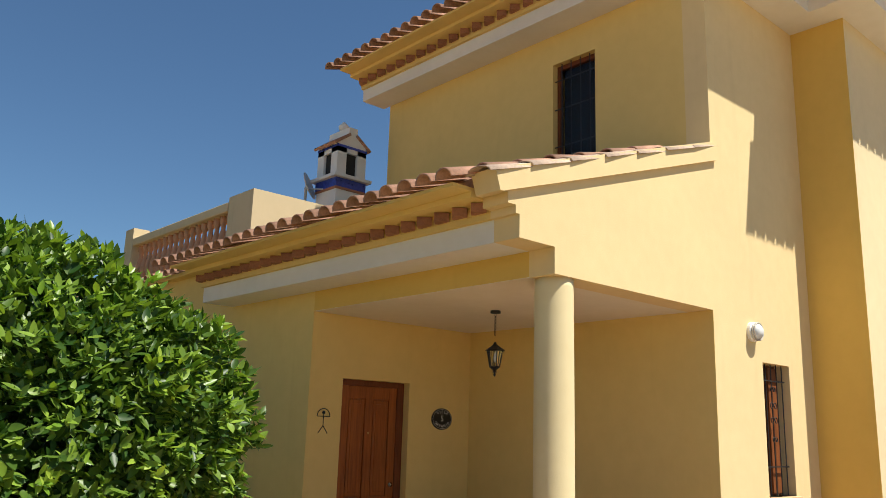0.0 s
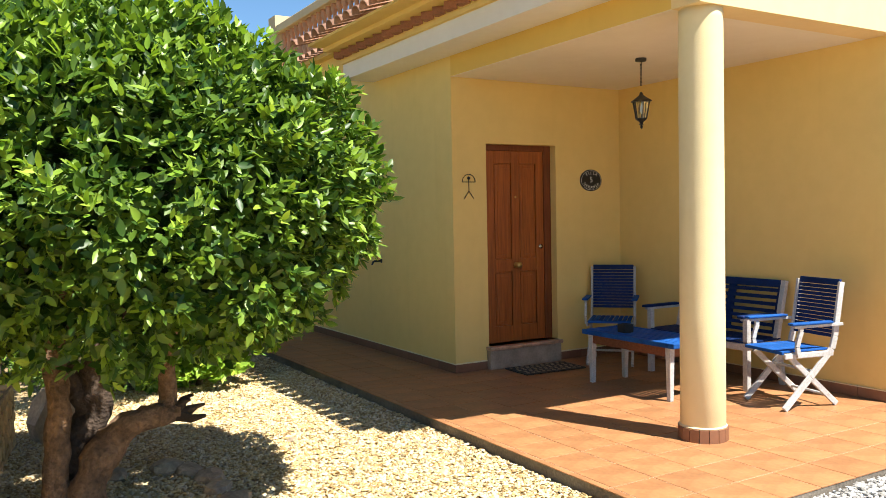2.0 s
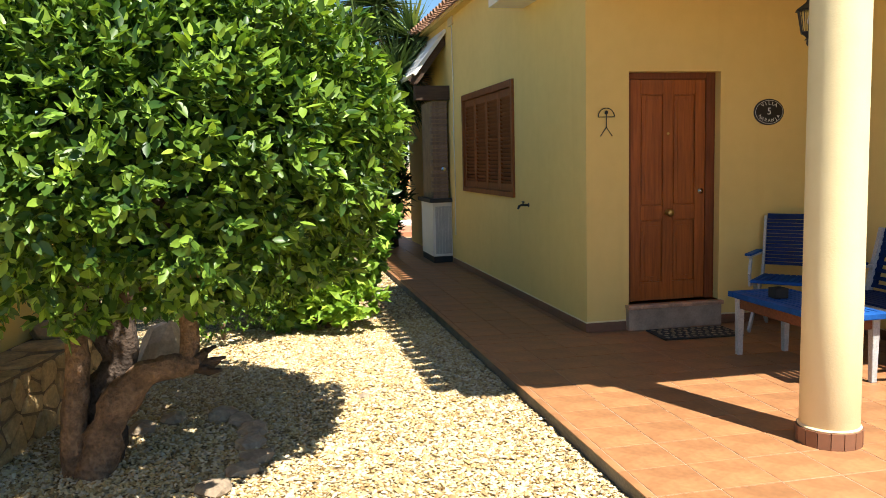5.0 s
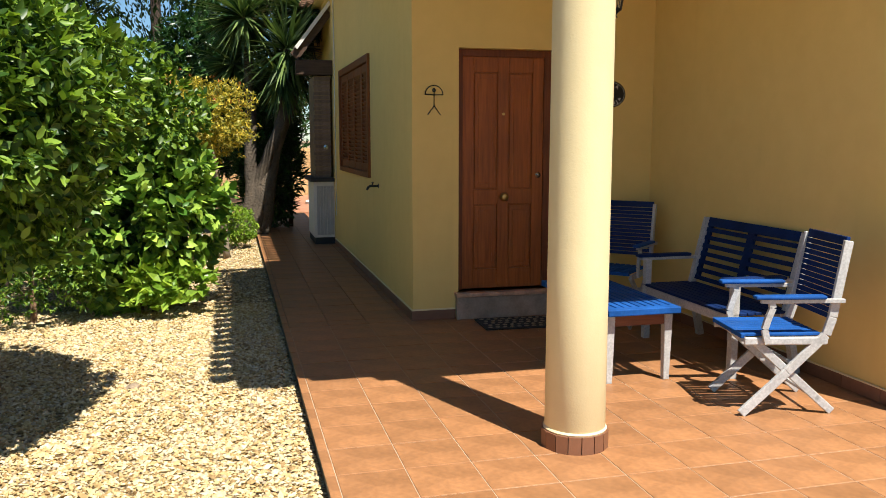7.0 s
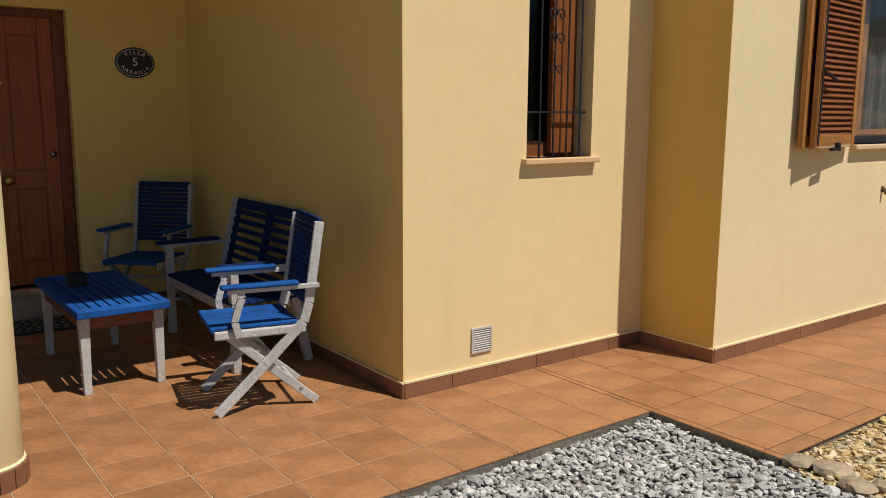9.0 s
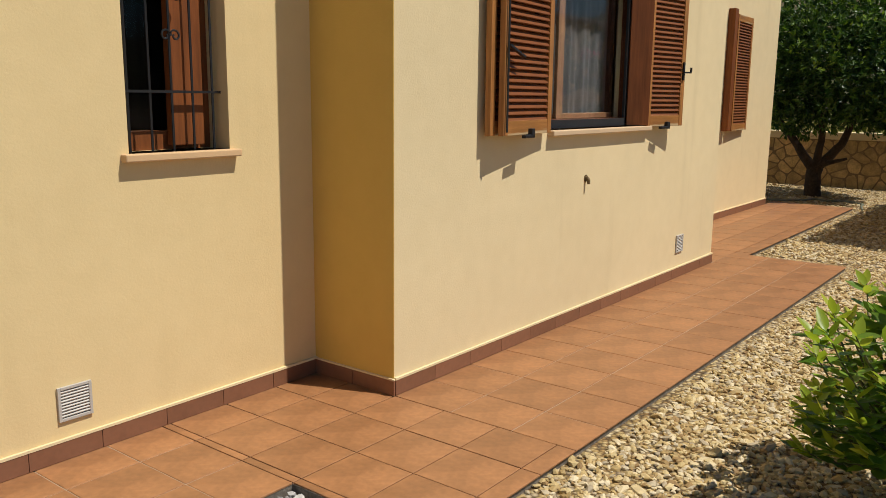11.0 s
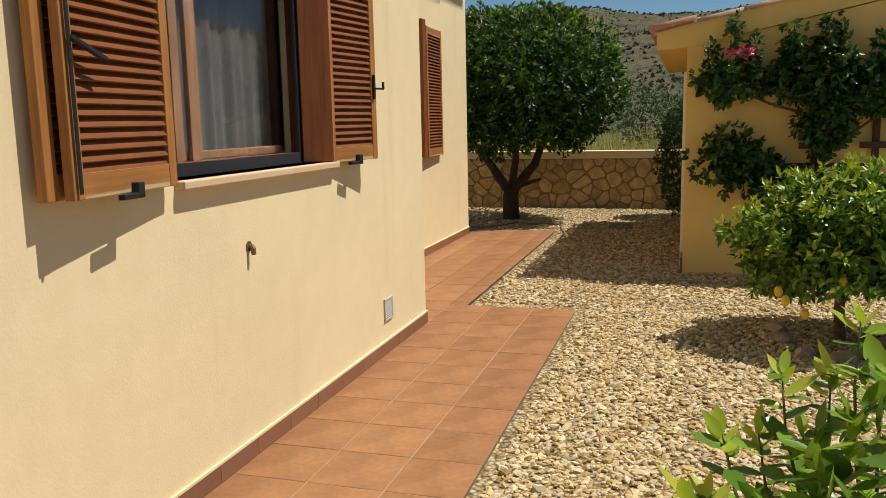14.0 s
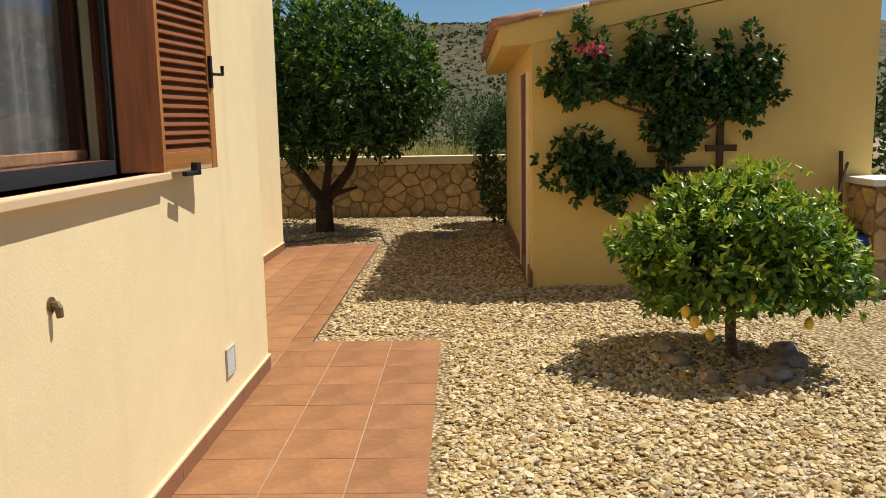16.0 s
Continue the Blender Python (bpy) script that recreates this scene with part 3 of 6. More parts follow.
def skirting(name, axis, face, a0, a1, sign, label):
    """A row of skirting tiles with a light mortar line on top."""
    root = thing(name, label, "skirting", kind="structure")
    n = max(1, round((a1 - a0) / 0.33))
    w = (a1 - a0) / n
    h, t = 0.085, 0.012
    o0, o1 = sorted((face, face + sign * t))
    me = mesh_of("skirting_tile", box(-w / 2 + 0.0015, w / 2 - 0.0015, o0, o1, 0.002, h) if axis == "x" else box(o0, o1, -w / 2 + 0.0015, w / 2 - 0.0015, 0.002, h), M_SKIRT)
    for i in range(n):
        a = a0 + w * (i + 0.5)
        shared("skirting_tile", me, pose(a, 0, 0) if axis == "x" else pose(0, a, 0), root)
    o0, o1 = sorted((face, face + sign * (t + 0.002)))
    part("mortar_line", box(a0, a1, o0, o1, h, h + 0.012) if axis == "x" else box(o0, o1, a0, a1, h, h + 0.008), M_WALL2, root)
    return root


skirting("baseboard_side", "y", 0.0, 0.0, 5.3, -1, "dark terracotta skirting tiles along the side wall")
skirting("baseboard_entrance", "x", 0.0, -0.012, 0.37, -1, "dark terracotta skirting tiles beside the door step")
skirting("baseboard_entrance_right", "x", 0.0, 1.30, XW, -1, "dark terracotta skirting tiles in the porch")
skirting("baseboard_porch", "y", XW - 0.004, YW - 0.012, 0.0, -1, "dark terracotta skirting tiles behind the bench")
skirting("baseboard_wing", "x", YW, XW, X2, -1, "terracotta skirting tiles along the wing")
skirting("baseboard_return", "y", X2 - 0.004, Y2 - 0.012, YW, -1, "terracotta skirting tiles in the corner")
skirting("baseboard_front", "x", Y2, X2, XE + 0.012, -1, "terracotta skirting tiles along the front")
skirting("baseboard_setback", "x", Y3, XE + 0.012, XF, -1, "terracotta skirting tiles along the set-back front")

step = thing("door_step", "worn stone door step with marble tread", "step", kind="structure")
part("riser", box(0.375, 1.285, -0.06, 0.12, 0.0, 0.195, 0.004), M_STEPF, step)
part("tread", box(0.365, 1.295, -0.085, 0.14, 0.195, 0.23, 0.006), M_STEPT, step)

# ---- front door ----
dr = thing("door_1", "closed varnished four-panel wooden front door", "door", pose(0, 0.11, 0), kind="structure")
x0, x1, z0, z1 = DOOR
_bm = bmesh.new()
add_box(_bm, x0, x0 + 0.06, -0.02, 0.06, z0, z1, 0.004)
add_box(_bm, x1 - 0.09, x1, -0.02, 0.06, z0, z1, 0.004)
add_box(_bm, x0 + 0.06, x1 - 0.09, -0.02, 0.06, z1 - 0.06, z1, 0.004)
part("door_frame", _bm, M_FRAME, dr)
a, b, c, d = x0 + 0.06, x1 - 0.09, z0 + 0.005, z1 - 0.06
part("leaf", box(a, b, 0.012, 0.055, c, d), M_DOOR, dr)
_bm = bmesh.new()
sw, mid = 0.10, (a + b) / 2
zr = c + (d - c) * 0.37
for p, q in ((a, a + sw), (mid - 0.05, mid + 0.05), (b - sw, b)):
    add_box(_bm, p, q, -0.006, 0.012, c, d, 0.004)
for p, q in ((c, c + 0.17), (zr, zr + 0.13), (d - 0.13, d)):
    add_box(_bm, a + sw, mid - 0.05, -0.006, 0.012, p, q, 0.004)
    add_box(_bm, mid + 0.05, b - sw, -0.006, 0.012, p, q, 0.004)
part("stiles_and_rails", _bm, M_DOOR, dr)
for p, q in ((a + sw, mid - 0.05), (mid + 0.05, b - sw)):
    for u, w in ((c + 0.17, zr), (zr + 0.13, d - 0.13)):
        _bm = box(p + 0.012, q - 0.012, 0.0, 0.012, u + 0.012, w - 0.012, 0.006)
        add_box(_bm, p + 0.045, q - 0.045, -0.005, 0.002, u + 0.05, w - 0.05, 0.004)
        part("panel", _bm, M_DOOR, dr)
kn = part("door_knob", lathe(bmesh.new(), [(0.03, 0), (0.03, 0.01), (0.014, 0.015), (0.014, 0.03), (0.034, 0.045), (0.036, 0.06), (0.02, 0.075)], 16), M_BRASS, dr, "aged brass knob", True)
kn.matrix_basis = pose(mid, -0.006, zr + 0.065, 90, 0, 0)
lk = part("lock_plate", lathe(bmesh.new(), [(0.026, 0), (0.026, 0.008), (0.012, 0.012), (0.012, 0.016)], 16), M_CHROME, dr, "round steel lock", True)
lk.matrix_basis = pose(b - 0.045, -0.006, zr + 0.25, 90, 0, 0)
pe = part("peephole", lathe(bmesh.new(), [(0.012, 0), (0.012, 0.006)], 12), M_BRASS, dr)
pe.matrix_basis = pose(mid, -0.006, z0 + 1.52, 90, 0, 0)
# Unseen panel, painted near-black for the unlit space behind the door.
wall_panel("wall_hall", "x", 0.6, 0.7, 0.3, 2.3, 0, 2.9, [], M_DARK, "near-black panel for the unlit space behind the door")

# door mat
_bm = box(-0.36, 0.36, -0.2, 0.2, 0, 0.014, 0.005)
mat_ = thing("door_mat", "dark rubber door mat with pebble pattern", "door mat", pose(0.86, -0.33, 0.001, 0, 0, -3))
part("mat_base", _bm, surface("rubber_mat", (0.03, 0.028, 0.025), 0.9, 8, 80, 0.4, 0.4, 0.8, 0.004), mat_)
M_MATP = surface("mat_pebble", (0.22, 0.18, 0.12), 0.9, 12, 60, 0.5)
_knob = mesh_of("knob", lathe(bmesh.new(), [(0.022, 0.0), (0.016, 0.006)], 7), M_MATP)
for i in range(11):
    for j in range(5):
        shared("knob", _knob, pose(-0.31 + i * 0.062 + (j % 2) * 0.02, -0.15 + j * 0.075, 0.0125, 0, 0, i * 40), mat_)

# bow-legged stick figure on the wall, and the house plaque
fig = thing("wall_figure", "black iron stick-figure emblem with arched bow on the wall", "wall ornament", pose(0.185, -0.008, 1.9))
_bm = bmesh.new()
tube(_bm, [(0.076 * math.cos(math.pi * k / 14), 0, 0.076 * math.sin(math.pi * k / 14)) for k in range(15)], 0.004, 6)
tube(_bm, [(-0.076, 0, 0), (0.076, 0, 0)], 0.004, 6)
part("bow", _bm, M_IRON, fig)
_bm = bmesh.new()
tube(_bm, [(0, 0, 0.03), (0, 0, -0.09)], 0.004, 6)
tube(_bm, [(0, 0, -0.09), (-0.055, 0, -0.165)], 0.004, 6)
tube(_bm, [(0, 0, -0.09), (0.055, 0, -0.165)], 0.004, 6)
lathe(_bm, [(0.004, 0.02), (0.016, 0.03), (0.016, 0.045), (0.004, 0.055)], 8)
part("figure", _bm, M_IRON, fig)

plq = thing("house_plaque", "oval black enamel house plaque with white lettering", "sign", pose(1.765, -0.002, 1.925, 90, 0, 0))
_bm = bmesh.new()
lathe(_bm, [(1.0, 0), (1.0, 0.7), (0.9, 1.0)], 36)
for v in _bm.verts:
    v.co = Vector((v.co.x * 0.152, v.co.y * 0.118, v.co.z * 0.012))
part("plate", _bm, M_BLACK, plq, smooth=False)
_bm = bmesh.new()
tube(_bm, [(0.138 * math.cos(2 * math.pi * k / 40), 0.104 * math.sin(2 * math.pi * k / 40), 0.012) for k in range(41)], 0.0018, 5, False)
part("rim_line", _bm, M_LETTER, plq)


def text_mesh(s, size):
    cu = bpy.data.curves.new("letter", "FONT")
    cu.body, cu.size, cu.align_x, cu.align_y, cu.extrude, cu.resolution_u = s, size, "CENTER", "CENTER", 0.001, 3
    ob = bpy.data.objects.new("letter", cu)
    scene.collection.objects.link(ob)
    me = bpy.data.meshes.new_from_object(ob.evaluated_get(bpy.context.evaluated_depsgraph_get()))
    bpy.data.objects.remove(ob)
    me.materials.clear()
    me.materials.append(M_LETTER)
    return me


def letters(word, rx, ry, a0, a1, size, parent, flip):
    for i, ch in enumerate(word):
        a = radians(a0 + (a1 - a0) * i / (len(word) - 1))
        shared("letter", text_mesh(ch, size), pose(rx * math.cos(a), ry * math.sin(a), 0.0135, 0, 0, math.degrees(a) + (90 if flip else -90)), parent)


letters("VILLA", 0.108, 0.078, 128, 52, 0.046, plq, False)
letters("NARANJA", 0.108, 0.078, 212, 328, 0.042, plq, True)
shared("letter", text_mesh("5", 0.09), pose(0, 0.004, 0.0135), plq)

# ---- porch lantern ----
ln = thing("hanging_lantern", "black iron hanging porch lantern with ribbed glass", "lamp", pose(1.06, -1.51, ZC) @ Matrix.Scale(0.88, 4))
part("ceiling_plate", lathe(bmesh.new(), [(0.055, -0.03), (0.055, -0.002), (0.05, 0.0)], 16), M_IRON, ln)
_bm = bmesh.new()
for i in range(7):
    z = -0.05 - i * 0.034
    v = [(0.011 * math.cos(2 * math.pi * k / 8), 0, z + 0.024 * math.sin(2 * math.pi * k / 8)) for k in range(9)]
    if i % 2:
        v = [(p[1], p[0], p[2]) for p in v]
    tube(_bm, v, 0.003, 5, False)
part("chain", _bm, M_IRON, ln)
_bm = bmesh.new()
lathe(_bm, [(0.012, -0.34), (0.02, -0.365), (0.05, -0.39), (0.105, -0.425), (0.11, -0.435), (0.085, -0.437)], 6)
part("cap", _bm, M_IRON, ln)
GLASS = bpy.data.materials.new("glass")
GLASS.use_nodes = True
_g = GLASS.node_tree.nodes["Principled BSDF"]
_g.inputs["Transmission Weight"].default_value, _g.inputs["Roughness"].default_value = 1.0, 0.03
_g.inputs["Base Color"].default_value = (0.9, 0.93, 0.95, 1)
lg = part("lantern_glass", lathe(bmesh.new(), [(0.082, -0.44), (0.052, -0.6)], 6), GLASS, ln)
lg.visible_shadow = False
_bm = bmesh.new()
for k in range(6):
    q = math.pi * 2 * k / 6
    tube(_bm, [(0.085 * math.cos(q), 0.085 * math.sin(q), -0.435), (0.054 * math.cos(q), 0.054 * math.sin(q), -0.605)], 0.006, 5)
    q += math.pi / 6
    tube(_bm, [(0.075 * math.cos(q), 0.075 * math.sin(q), -0.435), (0.048 * math.cos(q), 0.048 * math.sin(q), -0.605)], 0.003, 5)
lathe(_bm, [(0.03, -0.665), (0.012, -0.65), (0.03, -0.63), (0.06, -0.61), (0.058, -0.6)], 6)
lathe(_bm, [(0.004, -0.71), (0.014, -0.69), (0.008, -0.665)], 8)
part("cage", _bm, M_IRON, ln)
part("bulb", lathe(bmesh.new(), [(0.01, -0.44), (0.02, -0.5), (0.022, -0.53), (0.008, -0.56)], 10), M_LETTER, ln)


# ---- furniture ----
def slats(parent, name, n, make, material):
    for i in range(n):
        part(name, make(i), material, parent)


def folding_chair():
    """Faces -y. Crossed side frames, slatted seat and back."""
    ch = thing("garden_chair", "blue slatted folding garden chair with worn white frame", "chair", group="porch chairs")
    for s in (-1, 1):
        x = s * 0.225
        _b = bmesh.new()
        pts = [(x, -0.27, 0.012), (x, -0.02, 0.25), (x, 0.19, 0.46), (x, 0.22, 0.56), (x, 0.285, 0.985)]
        for p, q in zip(pts, pts[1:]):
            bar(_b, p, q, 0.024, 0.05, 0.004, (1, 0, 0))
        part("back_leg", _b, M_GREYW, ch, "worn white frame bar")
        xi = s * 0.198
        part("front_leg", bar(bmesh.new(), (xi, 0.26, 0.012), (xi, -0.2, 0.42), 0.024, 0.045, 0.004, (1, 0, 0)), M_GREYW, ch)
        part("seat_rail", box(x - 0.012, x + 0.012, -0.27, 0.2, 0.405, 0.45, 0.008), M_GREYW, ch)
        _b = bmesh.new()
        xo = s * 0.25
        arc = [(xo, -0.15, 0.42), (xo, -0.17, 0.5), (xo, -0.15, 0.57), (xo, -0.13, 0.62), (xo, -0.14, 0.655)]
        for p, q in zip(arc, arc[1:]):
            bar(_b, p, q, 0.022, 0.035, 0.0, (1, 0, 0))
        part("arm_post", _b, M_GREYW, ch)
        part("arm_rail", box(xo - 0.013, xo + 0.013, -0.2, 0.27, 0.645, 0.668, 0.003), M_GREYW, ch)
        part("armrest", box(xo - 0.03, xo + 0.03, -0.235, 0.16, 0.668, 0.69, 0.008), M_BLUE, ch, "blue painted armrest")
    part("foot_bar", tube(bmesh.new(), [(-0.21, 0.17, 0.09), (0.21, 0.17, 0.09)], 0.012, 8), M_GREYW, ch)
    part("cross_bar", tube(bmesh.new(), [(-0.22, 0.02, 0.29), (0.22, 0.02, 0.29)], 0.012, 8), M_GREYW, ch)
    for i in range(9):
        x = -0.192 + i * 0.048
        part("seat_slat", box(x - 0.0185, x + 0.0185, -0.27, 0.17, 0.452, 0.468, 0.003), M_BLUE, ch)
    part("seat_nose", box(-0.215, 0.215, -0.285, -0.262, 0.44, 0.468, 0.006), M_BLUE, ch)
    for i in range(14):
        f = i / 13
        y, z = 0.217 + 0.063 * f, 0.56 + 0.41 * f
        part("back_slat", box(-0.212, 0.212, -0.006, 0.006, -0.0135, 0.0135, 0.0, pose(0, y, z, -8.7, 0, 0)), M_NAVY, ch)
    part("top_rail", box(-0.214, 0.214, -0.012, 0.012, -0.02, 0.02, 0.004, pose(0, 0.288, 0.985, -8.7, 0, 0)), M_NAVY, ch)
    return ch


chair = folding_chair()
chair.matrix_world = pose(1.566, -2.66, 0.0, 0, 0, -102)
chair_b = copy_thing(chair, pose(1.67, -0.42, 0.0, 0, 0, -47))

tb = thing("coffee_table", "low blue slatted garden table with white tapered legs", "table")
for sx, x in ((-1, 0.81), (1, 1.21)):
    for sy, y in ((-1, -2.07), (1, -1.11)):
        _b = bmesh.new()
        add_box(_b, -0.028, 0.028, -0.028, 0.028, 0, 0.447)
        for v in _b.verts:
            k = 0.72 + 0.28 * v.co.z / 0.447
            v.co = Vector((x + v.co.x * k, y + v.co.y * k, v.co.z))
        bmesh.ops.bevel(_b, geom=_b.edges[:], offset=0.003, segments=1, affect="EDGES")
        part("leg", _b, M_GREYW, tb, "worn white tapered leg")
_b = bmesh.new()
add_box(_b, 0.83, 1.19, -2.085, -2.06, 0.367, 0.447, 0.003)
add_box(_b, 0.83, 1.19, -1.12, -1.095, 0.367, 0.447, 0.003)
add_box(_b, 0.795, 0.82, -2.05, -1.13, 0.367, 0.447, 0.003)
add_box(_b, 1.20, 1.225, -2.05, -1.13, 0.367, 0.447, 0.003)
part("apron", _b, M_BROWN, tb, "brown stained apron")
_b = bmesh.new()
add_box(_b, 0.76, 1.26, -2.16, -2.09, 0.447, 0.49, 0.006)
add_box(_b, 0.76, 1.26, -1.09, -1.02, 0.447, 0.49, 0.006)
add_box(_b, 0.76, 0.80, -2.09, -1.09, 0.447, 0.49, 0.006)
add_box(_b, 1.22, 1.26, -2.09, -1.09, 0.447, 0.49, 0.006)
part("top_frame", _b, M_BLUE, tb)
for i in range(8):
    x = 0.826 + i * 0.0526
    part("top_slat", box(x - 0.0205, x + 0.0205, -2.088, -1.092, 0.458, 0.486, 0.003), M_BLUE, tb)
asht = thing("ashtray", "small dark square ashtray on the table", "ashtray", pose(0.93, -1.42, 0.4905))
_b = box(-0.05, 0.05, -0.05, 0.05, 0, 0.012, 0.003)
for s in (-1, 1):
    add_box(_b, -0.05, 0.05, *sorted((s * 0.05, s * 0.042)), 0.012, 0.075)
    add_box(_b, *sorted((s * 0.05, s * 0.042)), -0.042, 0.042, 0.012, 0.075)
part("bowl", _b, M_DARK, asht)
part("cup", lathe(bmesh.new(), [(0.025, 0.012), (0.032, 0.08), (0.03, 0.08), (0.024, 0.02)], 12), M_DARK, asht)

bn = thing("garden_bench", "dark blue slatted two-seat garden bench", "bench")
BX0, BX1, BY0, BY1 = 1.60, 2.05, -2.20, -1.0
for y in (BY0 + 0.03, BY1 - 0.03):
    _b = bmesh.new()
    bar(_b, (BX0 + 0.03, y, 0.0), (BX0 + 0.03, y, 0.63), 0.05, 0.05, 0.004)
    part("front_leg", _b, M_GREYW, bn, "worn grey leg")
    _b = bmesh.new()
    bar(_b, (BX1 + 0.06, y, 0.0), (BX1 - 0.03, y, 0.42), 0.05, 0.05, 0.004, (0, 1, 0))
    bar(_b, (BX1 - 0.03, y, 0.42), (BX1 + 0.09, y, 0.93), 0.045, 0.05, 0.004, (0, 1, 0))
    part("back_leg", _b, M_GREYW, bn, "worn grey leg")
    part("arm_rail", box(BX0 - 0.03, BX1 + 0.01, y - 0.022, y + 0.022, 0.612, 0.636, 0.006), M_GREYW, bn)
    part("armrest", box(BX0 - 0.06, BX1 - 0.06, y - 0.035, y + 0.035, 0.636, 0.66, 0.008), M_NAVY, bn)
part("front_rail", box(BX0 + 0.01, BX0 + 0.035, BY0 + 0.05, BY1 - 0.05, 0.35, 0.41, 0.003), M_GREYW, bn)
part("back_rail", box(BX1 - 0.06, BX1 - 0.035, BY0 + 0.05, BY1 - 0.05, 0.35, 0.41, 0.003), M_GREYW, bn)
for i in range(8):
    x = BX0 + 0.03 + i * 0.056
    part("seat_slat", box(x - 0.025, x + 0.025, BY0 + 0.005, BY1 - 0.005, 0.412, 0.43, 0.003), M_NAVY, bn)
_tilt = math.degrees(math.atan(0.12 / 0.48))
for i in range(8):
    f = i / 7
    x, z = BX1 - 0.015 + 0.105 * f, 0.47 + 0.43 * f
    h = 0.034 if i == 7 else 0.016
    part("back_slat", box(-0.008, 0.008, BY0 + 0.055, BY1 - 0.055, -h, h, 0.0, pose(x, 0, z, 0, _tilt, 0)), M_NAVY, bn)
part("back_stile", box(-0.01, 0.01, -0.04, 0.04, -0.2, 0.21, 0.0, pose(BX1 + 0.045, (BY0 + BY1) / 2, 0.67, 0, _tilt, 0)), M_NAVY, bn)
for y in (BY0 + 0.07, BY1 - 0.07):
    part("back_stile", box(-0.01, 0.01, -0.025, 0.025, -0.2, 0.21, 0.0, pose(BX1 + 0.045, y, 0.67, 0, _tilt, 0)), M_NAVY, bn)

# ---- windows ----
M_PANE = bpy.data.materials.new("window_glass")
M_PANE.use_nodes = True
_g = M_PANE.node_tree.nodes["Principled BSDF"]
_g.inputs["Transmission Weight"].default_value, _g.inputs["Roughness"].default_value, _g.inputs["IOR"].default_value = 1.0, 0.0, 1.2
_g.inputs["Base Color"].default_value = (0.75, 0.78, 0.8, 1)
_g.inputs["Specular IOR Level"].default_value = 0.15


# Added box behind a window; its near-black colour stands for indoor shade.
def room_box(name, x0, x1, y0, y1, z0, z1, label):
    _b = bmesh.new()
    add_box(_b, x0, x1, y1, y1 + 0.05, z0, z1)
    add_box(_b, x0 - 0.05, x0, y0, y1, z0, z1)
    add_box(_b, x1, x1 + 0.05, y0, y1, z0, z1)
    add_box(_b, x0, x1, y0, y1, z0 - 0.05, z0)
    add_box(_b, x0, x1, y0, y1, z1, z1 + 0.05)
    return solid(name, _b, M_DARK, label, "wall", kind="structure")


def scroll(bm, cx, y, cz, s, flip):
    pts = []
    for k in range(17):
        a = k / 16 * 2.2 * math.pi
        r = s * (1 - 0.75 * k / 16)
        pts.append((cx + flip * (r * math.cos(a) - s), y, cz + r * math.sin(a)))
    tube(bm, pts, 0.005, 5)


# barred wing window
x0, x1, z0, z1 = WIN1
w1 = thing("window_1", "narrow wooden window behind a black iron scroll grille", "window", kind="structure")
part("window_sill", box(x0 - 0.04, x1 + 0.04, YW - 0.045, YW + 0.14, z0 - 0.035, z0, 0.006), stucco("sill_plaster", (0.66, 0.44, 0.24)), w1)
_b = bmesh.new()
for p, q, u, w in ((x0, x0 + 0.06, z0, z1), (x1 - 0.06, x1, z0, z1), (x0 + 0.06, x1 - 0.06, z0, z0 + 0.09), (x0 + 0.06, x1 - 0.06, z1 - 0.07, z1)):
    add_box(_b, p, q, YW + 0.15, YW + 0.21, u, w, 0.004)
part("window_frame", _b, M_SHUTD, w1)
part("side_leaf", box(x1 - 0.25, x1 - 0.07, YW + 0.10, YW + 0.14, z0 + 0.02, z1 - 0.03, 0.004), M_SHUTD, w1, "half-open brown window leaf")
part("pane", box(x0 + 0.06, x1 - 0.06, YW + 0.178, YW + 0.184, z0 + 0.09, z1 - 0.07), M_PANE, w1).visible_shadow = False
gr = thing("window_grille", "black wrought-iron window grille with scrolls", "window grille")
_yg = YW + 0.06
for i in range(5):
    x = x0 + 0.045 + i * (x1 - x0 - 0.09) / 4
    part("bar", tube(bmesh.new(), [(x, _yg, z0 + 0.0), (x, _yg, z1 - 0.0)], 0.006, 6), M_IRON, gr)
for z in (z0 + 0.27, z1 - 0.16):
    part("cross_bar", box(x0 - 0.003, x1 + 0.003, _yg - 0.006, _yg + 0.006, z - 0.006, z + 0.006), M_IRON, gr)
xm = (x0 + x1) / 2
for dz, s in ((0.52, 0.03), (0.7, 0.04), (0.84, 0.04), (1.0, 0.03)):
    _b = bmesh.new()
    scroll(_b, xm + 0.005, _yg - 0.012, z0 + dz, s, 1)
    scroll(_b, xm - 0.005, _yg - 0.012, z0 + dz, s, -1)
    part("scroll", _b, M_IRON, gr)
room_box("room_wing", x0 - 0.3, x1 + 0.3, YW + 0.26, YW + 1.4, z0 - 0.3, z1 + 0.2, "near-black box for the unlit room behind the barred window")

# upper window
y0, y1, z0, z1 = WINU
wu = thing("window_2", "dark upper window with iron grille", "window", kind="structure")
_b = bmesh.new()
for p, q, u, w in ((y0, y0 + 0.04, z0, z1), (y1 - 0.04, y1, z0, z1), (y0 + 0.04, y1 - 0.04, z1 - 0.05, z1), (y0 + 0.04, y1 - 0.04, z0, z0 + 0.06)):
    add_box(_b, TX + 0.08, TX + 0.14, p, q, u, w)
part("window_frame", _b, M_FRAME, wu)
part("pane", box(TX + 0.108, TX + 0.114, y0 + 0.04, y1 - 0.04, z0 + 0.06, z1 - 0.05), M_PANE, wu).visible_shadow = False
